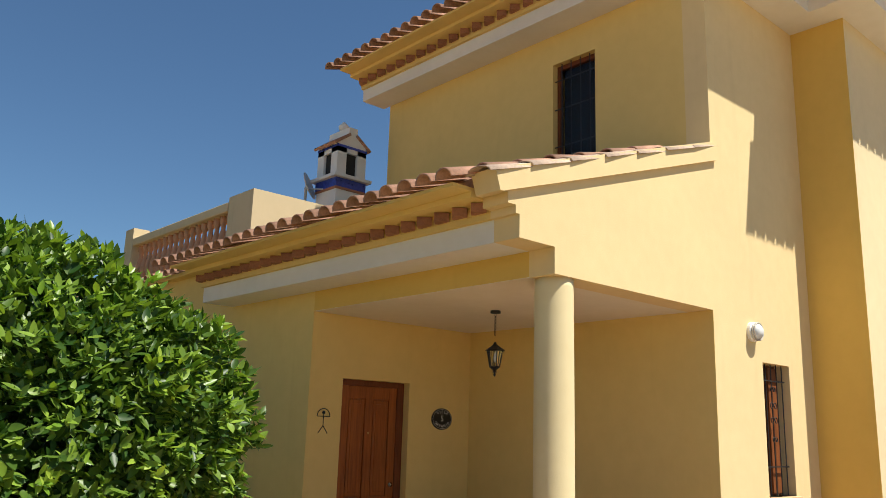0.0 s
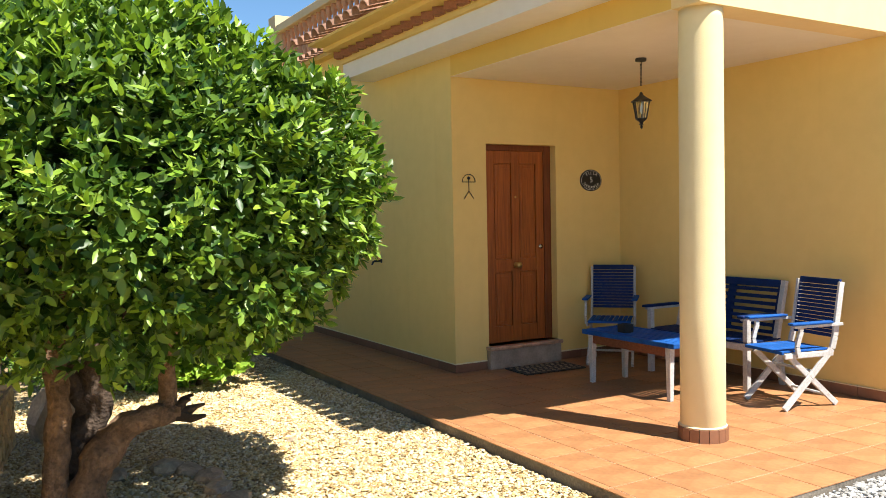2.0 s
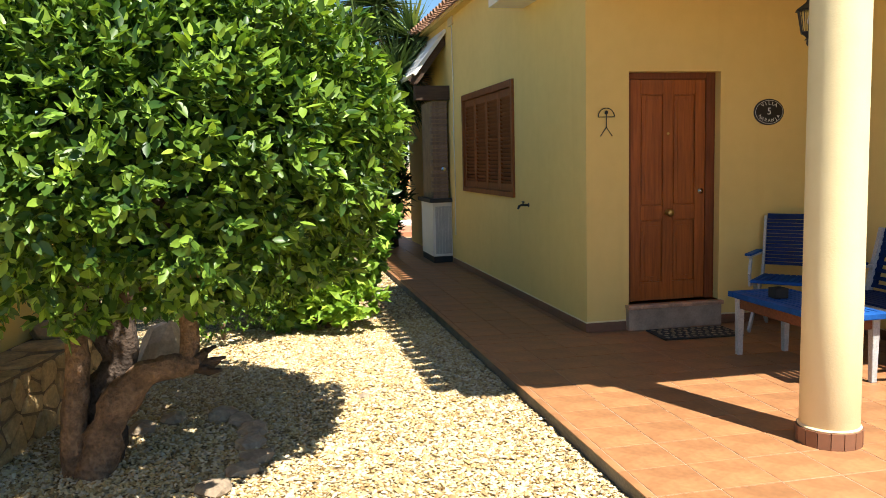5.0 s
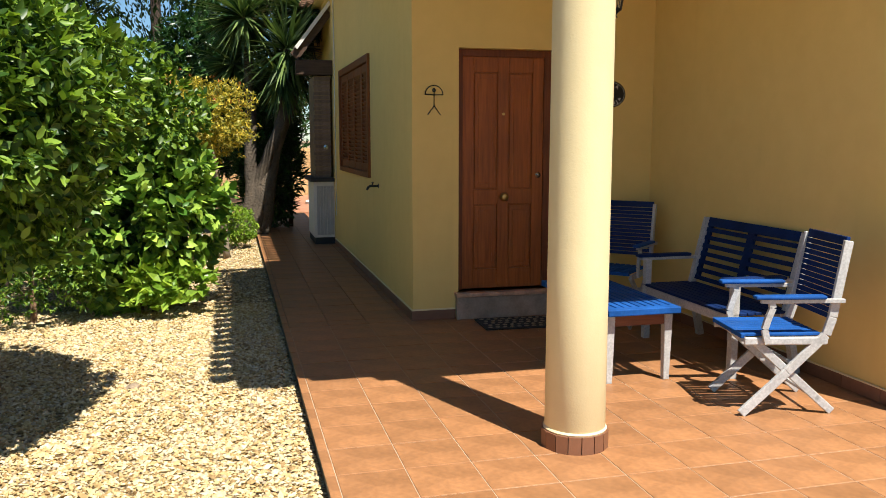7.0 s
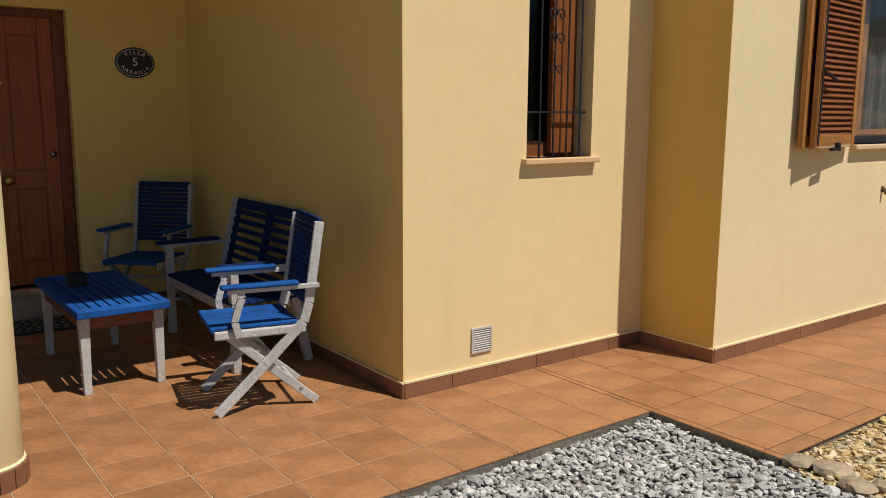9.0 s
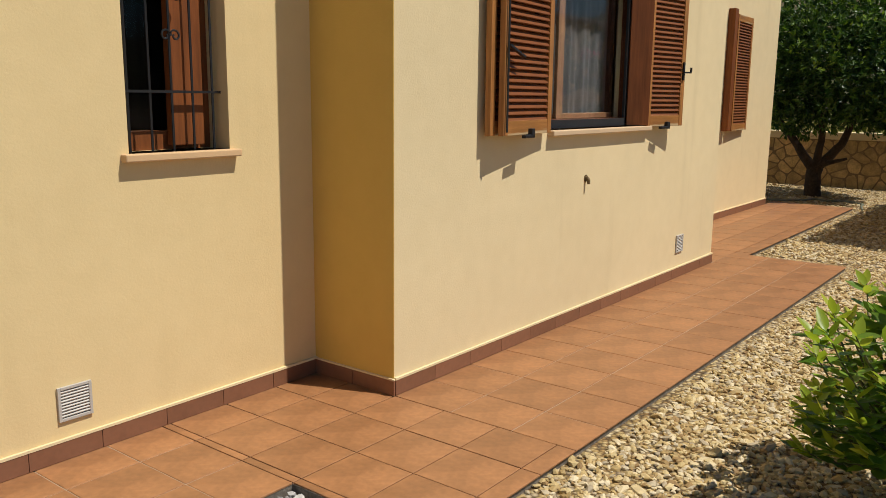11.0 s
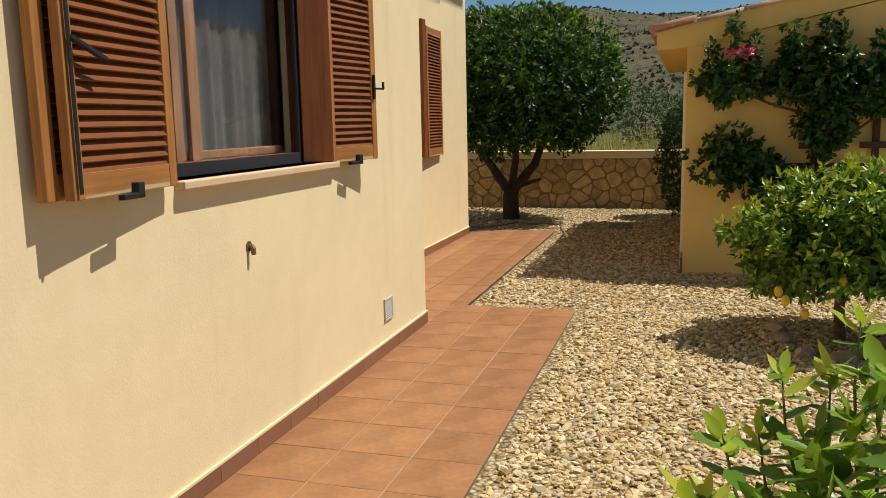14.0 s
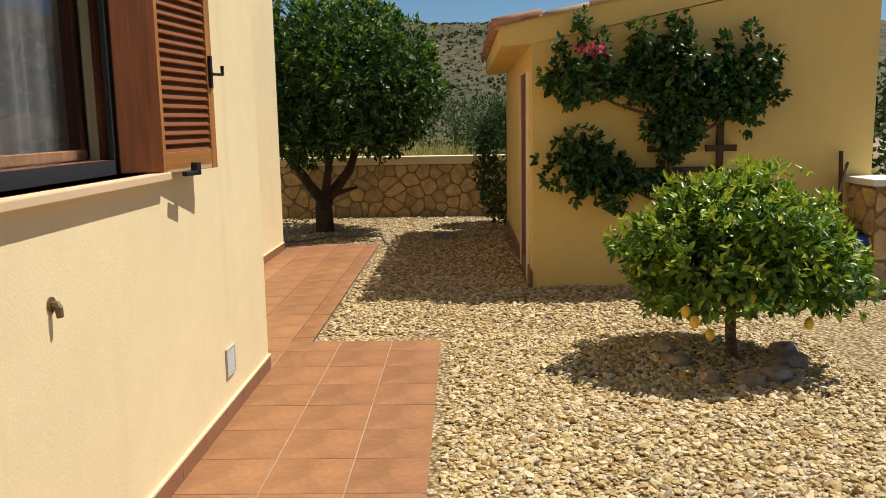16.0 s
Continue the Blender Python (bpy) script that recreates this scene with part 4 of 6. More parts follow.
for i in range(4):
    y = y0 + 0.1 + i * 0.133
    part("grille_bar", tube(bmesh.new(), [(TX + 0.04, y, z0), (TX + 0.04, y, z1)], 0.007, 6), M_IRON, wu)
for z in (z0 + 0.25, z0 + 0.7, z1 - 0.2):
    part("grille_bar", tube(bmesh.new(), [(TX + 0.04, y0, z), (TX + 0.04, y1, z)], 0.007, 6), M_IRON, wu)
room_box("room_upper", TX + 0.26, TX + 1.2, y0 - 0.2, y1 + 0.2, z0 - 0.2, z1 + 0.2, "near-black box for the unlit room behind the upper window")


def shutter_leaf(root, m, w, h, mat_=None, slat=0.036, tilt=56):
    """A louvred leaf: two stiles, rails, and slanted slats; local x across, z up, front to -y."""
    ms = mat_ or M_SHUT
    mr = mat_ or M_SHUTH
    leaf = part("shutter_leaf", box(-w / 2, -w / 2 + 0.055, -0.018, 0.018, 0, h, 0.003), ms, root)
    leaf.matrix_basis = m
    part("stile", box(w / 2 - 0.055, w / 2, -0.018, 0.018, 0, h, 0.003), ms, leaf)
    part("bottom_rail", box(-w / 2 + 0.055, w / 2 - 0.055, -0.017, 0.017, 0, 0.085, 0.003), mr, leaf, "weathered peeling rail")
    part("top_rail", box(-w / 2 + 0.055, w / 2 - 0.055, -0.017, 0.017, h - 0.085, h, 0.003), mr, leaf)
    lo, hi = 0.1, h - 0.1
    n = int((hi - lo) / slat)
    me = mesh_of("louvre", box(-w / 2 + 0.05, w / 2 - 0.05, -0.025, 0.025, -0.004, 0.004, 0.0, pose(0, 0, 0, tilt, 0, 0)), mat_ or M_LOUV)
    for i in range(n + 1):
        shared("louvre", me, pose(0, 0, lo + (hi - lo) * i / n), leaf)
    return leaf


# shuttered front window
x0, x1, z0, z1 = WIN2
w2 = thing("window_3", "brown wooden window with net curtain and louvred shutters folded open", "window", kind="structure")
part("window_sill", box(x0 - 0.02, x1 + 0.08, Y2 - 0.05, Y2 + 0.12, z0 - 0.035, z0, 0.006), stucco("sill_plaster_front", (0.62, 0.45, 0.28)), w2)
_b = bmesh.new()
for p, q, u, w in ((x0, x0 + 0.015, z0, z1), (x1 - 0.05, x1, z0, z1), (x0 + 0.015, x1 - 0.05, z0, z0 + 0.06), (x0 + 0.015, x1 - 0.05, z1 - 0.06, z1)):
    add_box(_b, p, q, Y2 + 0.13, Y2 + 0.19, u, w, 0.003)
part("window_frame", _b, M_FRAME, w2)
part("insect_screen_frame", box(x1 - 0.115, x1 - 0.035, Y2 + 0.10, Y2 + 0.12, z0 + 0.064, z1 - 0.005), M_BASEB, w2, "black screen side rail")
part("insect_screen_frame", box(x0 + 0.02, x1 - 0.07, Y2 + 0.10, Y2 + 0.12, z0 + 0.004, z0 + 0.06), M_BASEB, w2, "black sliding screen rail")
part("pane", box(x0 + 0.015, x1 - 0.05, Y2 + 0.15, Y2 + 0.156, z0 + 0.06, z1 - 0.06), M_PANE, w2).visible_shadow = False
part("mullion", box(x0 + 0.42, x0 + 0.50, Y2 + 0.20, Y2 + 0.225, z0 + 0.03, z1), wood("pale_inner_frame", (0.30, 0.16, 0.085), 0.5), w2, "pale inner window stile")
part("mullion", box(x0 + 0.3, x0 + 0.36, Y2 + 0.20, Y2 + 0.225, z0 + 0.03, z1), bpy.data.materials["pale_inner_frame"], w2, "pale inner window stile")
part("inner_rail", box(x0 + 0.06, x1 - 0.06, Y2 + 0.228, Y2 + 0.25, z0 + 0.06, z0 + 0.1, 0.004), bpy.data.materials["pale_inner_frame"], w2, "pale inner bottom rail")
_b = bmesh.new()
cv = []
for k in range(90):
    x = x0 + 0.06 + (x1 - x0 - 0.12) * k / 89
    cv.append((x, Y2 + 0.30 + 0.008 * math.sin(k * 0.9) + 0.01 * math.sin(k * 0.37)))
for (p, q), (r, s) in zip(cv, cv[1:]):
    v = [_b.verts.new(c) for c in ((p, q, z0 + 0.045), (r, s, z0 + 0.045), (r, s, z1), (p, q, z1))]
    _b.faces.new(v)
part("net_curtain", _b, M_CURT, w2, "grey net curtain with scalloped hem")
H2 = z1 - z0 + 0.1
sl = shutter_leaf(w2, pose(5.245, Y2 - 0.072, z0 - 0.01, 0, 0, 6), 0.64, H2)
sr = shutter_leaf(w2, pose(7.30, Y2 - 0.055, z0 - 0.005, 0, 0, -8), 0.53, H2)
sb = shutter_leaf(w2, pose(5.19, Y2 - 0.03, z0 - 0.01, 0, 0, 4), 0.64, H2)
part("reveal_leaf", bar(bmesh.new(), (x1 + 0.01, Y2 - 0.02, z0 + 0.005), (x1 + 0.01, Y2 - 0.02, z1), 0.03, 0.02), M_SHUTD, w2, "folded brown shutter leaf in the reveal")
part("reveal_leaf", box(-0.02, 0.02, -0.085, 0.085, z0 + 0.005, z1, 0.003, pose(x1 - 0.035, Y2 + 0.03, 0, 0, 0, 38)), M_SHUTD, w2, "folded brown shutter leaf")
for lf, w in ((sl, 0.56), (sr, 0.52)):
    _b = bmesh.new()
    add_box(_b, -0.09, 0.04, -0.045, -0.018, -0.02, 0.0, 0.004)
    add_box(_b, 0.0, 0.04, -0.045, 0.0, -0.02, 0.035, 0.004)
    part("shutter_hook", _b, M_IRON, lf, "black iron shutter hook")
_b = bmesh.new()
tube(_b, [(-0.30, -0.03, 0.02), (-0.30, -0.03, H2 - 0.03)], 0.007, 6)
bar(_b, (-0.30, -0.035, 0.5), (-0.16, -0.06, 0.44), 0.02, 0.012)
part("espagnolette", _b, M_IRON, sl, "black iron shutter bolt rod with lever")
_b = bmesh.new()
bar(_b, (0.23, -0.025, 0.36), (0.23, -0.025, 0.5), 0.02, 0.012)
bar(_b, (0.23, -0.03, 0.42), (0.30, -0.05, 0.42), 0.012, 0.012)
bar(_b, (0.30, -0.05, 0.42), (0.30, -0.05, 0.46), 0.012, 0.012)
part("shutter_latch", _b, M_IRON, sr, "black iron latch")
room_box("room_front", x0 - 0.2, x1 + 0.2, Y2 + 0.4, Y2 + 1.2, z0 - 0.2, z1 + 0.2, "near-black box for the unlit room behind the net curtain")

# far shuttered window
x0, x1, z0, z1 = WIN3
w3 = thing("window_4", "brown louvred shutters hinged open from the set-back front", "window", kind="structure")
shutter_leaf(w3, pose(12.12, Y3 - 0.05, z0 - 0.03, 0, 0, 3), 0.7, z1 - z0 + 0.02)
part("edge_leaf", box(11.62, 11.74, Y3 - 0.09, Y3 - 0.004, z0 - 0.03, z1 + 0.05, 0.004), M_SHUTD, w3)
part("cover_board", box(x0 - 0.0, x1, Y3 + 0.03, Y3 + 0.06, z0, z1), M_SHUTD, w3)
# side window with closed shutters
y0, y1, z0, z1 = WINL
wl = thing("window_5", "closed brown louvred four-leaf wooden shutters in a frame", "window", kind="structure")
_b = bmesh.new()
for p, q, u, w in ((y0, y0 + 0.07, z0, z1), (y1 - 0.07, y1, z0, z1), (y0 + 0.07, y1 - 0.07, z1 - 0.08, z1), (y0 + 0.07, y1 - 0.07, z0, z0 + 0.06)):
    add_box(_b, -0.03, 0.06, p, q, u, w, 0.004)
part("window_frame", _b, M_SHUTD, wl)
wd = (y1 - y0 - 0.14) / 4
for i in range(4):
    shutter_leaf(wl, pose(0.02, y0 + 0.07 + wd * (i + 0.5), z0 + 0.062, 0, 0, -90), wd - 0.006, z1 - z0 - 0.146, M_SHUTD, 0.045, -48)
# Near-black sheet behind the louvres, with the indoor shade in its colour.
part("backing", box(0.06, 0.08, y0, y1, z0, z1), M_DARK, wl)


# ---- wall fittings ----
def wall_vent(x, y, z, s=0.152):
    v = thing("wall_vent", "square white plastic louvred wall vent", "vent", pose(x, y, z), group="wall vents")
    _b = bmesh.new()
    for p, q, u, w in ((0, 0.014, 0, s), (s - 0.014, s, 0, s), (0.014, s - 0.014, 0, 0.014), (0.014, s - 0.014, s - 0.014, s)):
        add_box(_b, p, q, -0.012, 0.0, u, w, 0.002)
    part("frame", _b, M_VENT, v)
    part("backing", box(0.01, s - 0.01, -0.003, -0.001, 0.01, s - 0.01), surface("vent_shadow", (0.12, 0.11, 0.1), 0.8), v)
    for i in range(9):
        part("slat", box(0.014, s - 0.014, -0.004, 0.004, -0.004, 0.004, 0, pose(0, -0.006, 0.023 + i * (s - 0.046) / 8, 40, 0, 0)), M_VENT, v)
    return v


wall_vent(2.655, YW, 0.172)
wall_vent(7.855, Y2, 0.225)


def garden_tap(m, label, reach, material, knob=True):
    t = thing("garden_tap", label, "tap", m)
    _b = bmesh.new()
    tube(_b, [(0, 0, 0), (0, -reach, 0), (0, -reach * 1.2, -0.01), (0, -reach * 1.35, -0.04)], [0.012, 0.012, 0.013, 0.011], 8)
    part("spout", _b, material, t)
    fl = part("flange", lathe(bmesh.new(), [(0.024, 0), (0.024, 0.006)], 12), material, t)
    fl.matrix_basis = pose(0, 0, 0, 90, 0, 0)
    if not knob:
        return t
    _b = bmesh.new()
    tube(_b, [(0, -reach * 0.7, 0), (0, -reach * 0.7, 0.03)], 0.008, 8)
    tube(_b, [(-0.03, -reach * 0.7, 0.034), (0.03, -reach * 0.7, 0.034)], 0.008, 8)
    part("handle", _b, M_IRON, t)
    return t


garden_tap(pose(0, 1.62, 1.06, 0, 0, -90), "dark weathered garden tap on the side wall", 0.09, M_IRON)
garden_tap(pose(6.155, Y2, 1.0), "small stubby brass wall tap, weathered", 0.02, surface("dull_brass", (0.2, 0.14, 0.07), 0.5, metal=0.6), False)
wlp = thing("wall_lamp", "round white bulkhead wall lamp", "lamp", pose(2.87, YW, 2.80, 90, 0, 0))
part("base", lathe(bmesh.new(), [(0.095, 0), (0.095, 0.03), (0.085, 0.04)], 24), M_LETTER, wlp)
part("diffuser", lathe(bmesh.new(), [(0.08, 0.04), (0.07, 0.08), (0.04, 0.105), (0.01, 0.11)], 24), M_LETTER, wlp, "white ribbed diffuser", True)
_b = bmesh.new()
for z in (0.055, 0.075):
    tube(_b, [(0.083 * math.cos(2 * math.pi * k / 24), 0.083 * math.sin(2 * math.pi * k / 24), z) for k in range(25)], 0.006, 5, False)
part("guard_rings", _b, M_VENT, wlp)

# cable and thin pipe at the end of the side wall
cb = thing("wall_cable", "thin drooping cable along the side wall", "cable")
_b = bmesh.new()
tube(_b, [(-0.012, 5.06 + 0.02 * math.sin(k), 3.6 - k * 0.21) for k in range(16)], 0.008, 6)
part("wire", _b, M_PIPE, cb)


# ---- plants ----
rng = np.random.default_rng(7)


def leaves_mesh(name, base, d, n, length, width, material, fold=0.25, fine=False):
    """Folded leaf blades: base points, directions and normals as arrays, with a length and a width each."""
    d = d / np.linalg.norm(d, axis=1, keepdims=True)
    s = np.cross(d, n)
    s /= np.linalg.norm(s, axis=1, keepdims=True) + 1e-9
    u = np.cross(s, d)
    L, W = length[:, None], width[:, None]
    if fine:
        curl = 0.05 + 0.2 * rng.random((len(base), 1))
        rows = [base]
        for f, w in ((0.16, 0.34), (0.42, 0.5), (0.72, 0.36)):
            c = base + d * L * f - u * L * curl * f * f
            rows += [c + s * W * w, c - u * W * fold * w * 1.3, c - s * W * w]
        rows.append(base + d * L - u * L * curl)
        faces = [(0, 2, 1), (0, 3, 2), (1, 2, 5, 4), (2, 3, 6, 5), (4, 5, 8, 7), (5, 6, 9, 8), (7, 8, 10), (8, 9, 10)]
    else:
        mid = base + d * L * 0.45 - u * W * fold
        rows = [base, base + d * L * 0.4 + s * W * 0.5, mid, base + d * L * 0.4 - s * W * 0.5, base + d * L - u * L * 0.12]
        faces = [(0, 2, 1), (0, 3, 2), (1, 2, 4), (2, 3, 4)]
    m = len(rows)
    V = np.stack(rows, axis=1).reshape(-1, 3)
    F = [tuple(k + q for q in f) for k in range(0, m * len(base), m) for f in faces]
    me = bpy.data.meshes.new(name)
    me.from_pydata(V.tolist(), [], F)
    if fine:
        me.polygons.foreach_set("use_smooth", [True] * len(me.polygons))
    me.materials.append(material)
    return me


def unit(n):
    v = rng.normal(size=(n, 3))
    return v / np.linalg.norm(v, axis=1, keepdims=True)


def lumps(v, seed, f=2.2):
    return np.array([noise.noise(Vector((x * f + seed, y * f, z * f))) + 0.5 * noise.noise(Vector((x * f * 2.7, y * f * 2.7 + seed, z * f * 2.7))) for x, y, z in v])


def crown(name, c, r, twigs, per, length, aspect, material, parent, rough=0.13, inner=0.62, flat=None, droop=0.0, seed=1.0, fine=False, spread=0.9):
    """A crown of leaf tufts on an uneven ellipsoid, denser outside, with gaps."""
    v = unit(twigs)
    if flat is not None:
        v = v[v[:, 2] > flat]
    k = 1 + rough * lumps(v, seed)
    f = inner + (1.0 - inner) * rng.random(len(v)) ** 0.55
    p = np.array(c) + v * np.array(r) * (k * f)[:, None]
    out = v / np.array(r)
    out /= np.linalg.norm(out, axis=1, keepdims=True)
    P = np.repeat(p, per, axis=0)
    O = np.repeat(out, per, axis=0)
    n = len(P)
    d = O * 0.7 + unit(n) * spread + np.array([0, 0, 0.25 - droop])
    nn = O * 0.6 + unit(n) * 0.55 + np.array([0, 0, 0.7])
    L = length * rng.uniform(0.6, 1.2, n)
    me = leaves_mesh(name, P + unit(n) * length * 0.35, d, nn, L, L * aspect, material, fine=fine)
    ob = new(name, me)
    ob.parent = parent
    return ob


def limb(bm, pts, r0, r1, sides=9, knots=0.0):
    pts = [Vector(p) for p in pts]
    fine = []
    for i in range(len(pts) - 1):
        for k in range(5):
            t = k / 5
            p = pts[i].lerp(pts[i + 1], t)
            q = Vector((noise.noise(p * 3.1), noise.noise(p * 3.1 + Vector((9, 2, 1))), 0)) * r0 * 0.5
            fine.append(p + q * (0 if i == 0 and k == 0 else 1))
    fine.append(pts[-1])
    m = len(fine) - 1
    before = len(bm.verts)
    tube(bm, fine, [r0 + (r1 - r0) * i / m for i in range(m + 1)], sides)
    if knots:
        bm.verts.ensure_lookup_table()
        for i in range(before, len(bm.verts)):
            v = bm.verts[i]
            c = fine[min((i - before) // sides, m)]
            k = noise.noise(v.co * 9.0) + 0.7 * noise.noise(v.co * 22.0)
            v.co = c + (v.co - c) * (1 + knots * k)


# big orange tree by the low wall
ot = thing("orange_tree", "dense rounded orange tree with several crooked trunks", "tree")
_b = bmesh.new()
limb(_b, [(-3.82, -2.1, GZ - 0.03), (-3.79, -2.12, 0.2), (-3.77, -2.1, 0.55), (-3.77, -2.05, 0.9), (-3.7, -1.9, 1.35)], 0.078, 0.05, 10, 0.22)
part("trunk", _b, M_BARK, ot, "tan upright trunk", True)
_b = bmesh.new()
limb(_b, [(-3.70, -1.98, GZ - 0.02), (-3.68, -1.97, 0.25), (-3.60, -1.97, 0.5), (-3.55, -1.95, 0.72), (-3.42, -1.95, 1.0), (-3.3, -1.95, 1.4)], 0.115, 0.06, 11, 0.38)
limb(_b, [(-3.62, -1.97, 0.5), (-3.72, -1.95, 0.75), (-3.72, -1.9, 1.2)], 0.06, 0.04, 9, 0.3)
part("trunk", _b, M_BARKD, ot, "dark gnarled main trunk", True)
_b = bmesh.new()
limb(_b, [(-3.71, -2.14, GZ - 0.03), (-3.67, -2.14, 0.12), (-3.58, -2.13, 0.31), (-3.43, -2.12, 0.44), (-3.25, -2.1, 0.47), (-3.13, -2.1, 0.47)], 0.115, 0.052, 11, 0.34)
part("limb", _b, M_BARK, ot, "crooked limb bending from the base", True)
_b = bmesh.new()
limb(_b, [(-3.20, -2.08, 0.45), (-3.19, -2.06, 0.7), (-3.1, -2.0, 1.3)], 0.062, 0.038, 9, 0.2)
part("limb", _b, M_BARK, ot, smooth=True)
for e in ((-3.0, -2.12, 0.50), (-3.02, -2.2, 0.45), (-3.05, -2.06, 0.55), (-3.09, -2.14, 0.54), (-3.03, -2.02, 0.46)):
    _b = bmesh.new()
    limb(_b, [(-3.16, -2.1, 0.46), ((-3.16 + e[0]) / 2, (-2.1 + e[1]) / 2, e[2] - 0.02), e], 0.042, 0.01, 7, 0.4)
    part("stub", _b, M_BARKD, ot, "dark broken stub", True)
crown("crown", (-3.45, -2.1, 1.70), (1.45, 1.45, 1.03), 7000, 8, 0.073, 0.47, M_ORANGE_LEAF, ot, 0.13, 0.66, flat=-0.85, seed=3, spread=0.8, fine=True)
crown("new_growth", (-3.47, -2.1, 1.73), (1.45, 1.45, 1.05), 320, 7, 0.07, 0.40, M_ORANGE_YOUNG, ot, 0.13, 0.96, flat=-0.2, seed=3, spread=0.7, fine=True)
# Darker leaves fill the crown's inside, its inner shade put into their colour.
_m = crown("inner_shade_leaves", (-3.47, -2.1, 1.72), (1.1, 1.1, 0.8), 700, 7, 0.13, 0.6, M_DARK_LEAF, ot, 0.1, 0.5, flat=-0.7, seed=5)

# fig-leaved shrub and hedge mass behind it
fs = thing("leafy_shrub", "tall dense green shrub with broad lobed leaves", "shrub")
_b = bmesh.new()
limb(_b, [(-2.35, 1.4, GZ), (-2.3, 1.45, 0.5), (-2.4, 1.5, 1.1)], 0.05, 0.02, 7)
limb(_b, [(-2.2, 1.35, GZ), (-2.0, 1.4, 0.5), (-1.9, 1.4, 0.9)], 0.035, 0.015, 7)
part("stem", _b, M_BARK, fs, smooth=True)
crown("foliage", (-2.45, 1.55, 0.85), (0.92, 0.7, 0.92), 900, 7, 0.13, 0.55, leaf_mat("fig_leaf", (0.06, 0.16, 0.02), (0.42, 0.58, 0.09)), fs, 0.24, 0.55, seed=8, fine=True)
# Dark core of the shrub: shade between the leaves given as leaf colour.
crown("foliage", (-2.35, 1.5, 0.9), (0.6, 0.5, 0.6), 300, 7, 0.14, 0.6, M_DARK_LEAF, fs, 0.2, 0.4, seed=8)
crown("skirt_foliage", (-2.05, 1.15, 0.12), (0.42, 0.3, 0.3), 120, 6, 0.13, 0.6, M_ORANGE_YOUNG, fs, 0.2, 0.4, flat=-0.3, seed=4)
crown("tall_foliage", (-2.35, 1.5, 1.6), (0.66, 0.6, 0.88), 1000, 7, 0.085, 0.5, M_ORANGE_LEAF, fs, 0.28, 0.55, seed=18, fine=True)
lh = thing("low_shrub", "low dense small-leaved green shrub", "shrub")
_b = bmesh.new()
limb(_b, [(-3.2, 1.1, GZ), (-3.2, 1.1, 0.5)], 0.03, 0.015, 6)
part("stem", _b, M_BARK, lh)
crown("foliage", (-3.2, 1.1, 0.42), (0.68, 0.5, 0.5), 900, 8, 0.05, 0.5, M_ORANGE_LEAF, lh, 0.18, 0.6, flat=-0.8, seed=12)
mh = thing("hedge_mass", "dark green hedge behind the shrubs", "hedge", kind="stuff")
crown("foliage", (-3.9, 4.0, 1.0), (1.2, 2.6, 1.3), 1500, 7, 0.11, 0.5, M_DARK_LEAF, mh, 0.2, 0.7, seed=15)
crown("foliage", (-3.4, 6.8, 1.1), (1.3, 1.8, 1.6), 1200, 7, 0.11, 0.5, M_ORANGE_LEAF, mh, 0.2, 0.7, seed=16)
_b = bmesh.new()
for q in ((-3.9, 3.0), (-3.9, 5.0), (-3.4, 6.8)):
    limb(_b, [(q[0], q[1], GZ), (q[0], q[1], 1.0)], 0.06, 0.03, 6)
part("stem", _b, M_BARKD, mh)

gb = thing("golden_bush", "golden-yellow bush with reddish tips on a leaning stem", "shrub")
_b = bmesh.new()
limb(_b, [(-1.55, 4.75, GZ), (-1.6, 4.7, 0.6), (-1.7, 4.65, 1.4)], 0.05, 0.03, 8)
part("stem", _b, surface("pale_bark", (0.3, 0.24, 0.17), 0.9, 6, 40, 0.3, 0.3, 0.6, 0.01), gb, smooth=True)
crown("foliage", (-1.92, 4.6, 1.80), (0.80, 0.65, 0.52), 1800, 8, 0.058, 0.4, M_GOLD_LEAF, gb, 0.42, 0.4, seed=21)
crown("red_tips", (-1.86, 4.6, 1.9), (0.66, 0.6, 0.52), 60, 5, 0.05, 0.4, leaf_mat("red_leaf", (0.3, 0.06, 0.03), (0.55, 0.2, 0.06)), gb, 0.2, 0.95, flat=0.0, seed=21)
rs = thing("round_shrub", "small clipped light-green round shrub", "shrub")
_b = bmesh.new()
limb(_b, [(-1.43, 5.85, GZ), (-1.43, 5.85, 0.3)], 0.025, 0.015, 6)
part("stem", _b, M_BARK, rs)
crown("foliage", (-1.43, 5.85, 0.25), (0.32, 0.32, 0.3), 420, 8, 0.05, 0.5, M_ORANGE_YOUNG, rs, 0.12, 0.6, flat=-0.9, seed=2)


# yucca with several heads
yc = thing("yucca", "tall yucca with spiky drooping rosettes on leaning trunks", "yucca")
M_YB = surface("yucca_bark", (0.11, 0.085, 0.06), 0.95, 5, 30, 0.3, 0.3, 1.0, 0.02)
HEADS = [(-1.18, 7.1, 3.45, 0.9), (-0.52, 6.9, 2.95, 0.95), (-0.22, 7.2, 3.6, 0.9), (-0.6, 7.0, 2.5, 0.75), (-1.35, 7.4, 2.75, 0.75), (-0.75, 7.5, 4.2, 0.85)]
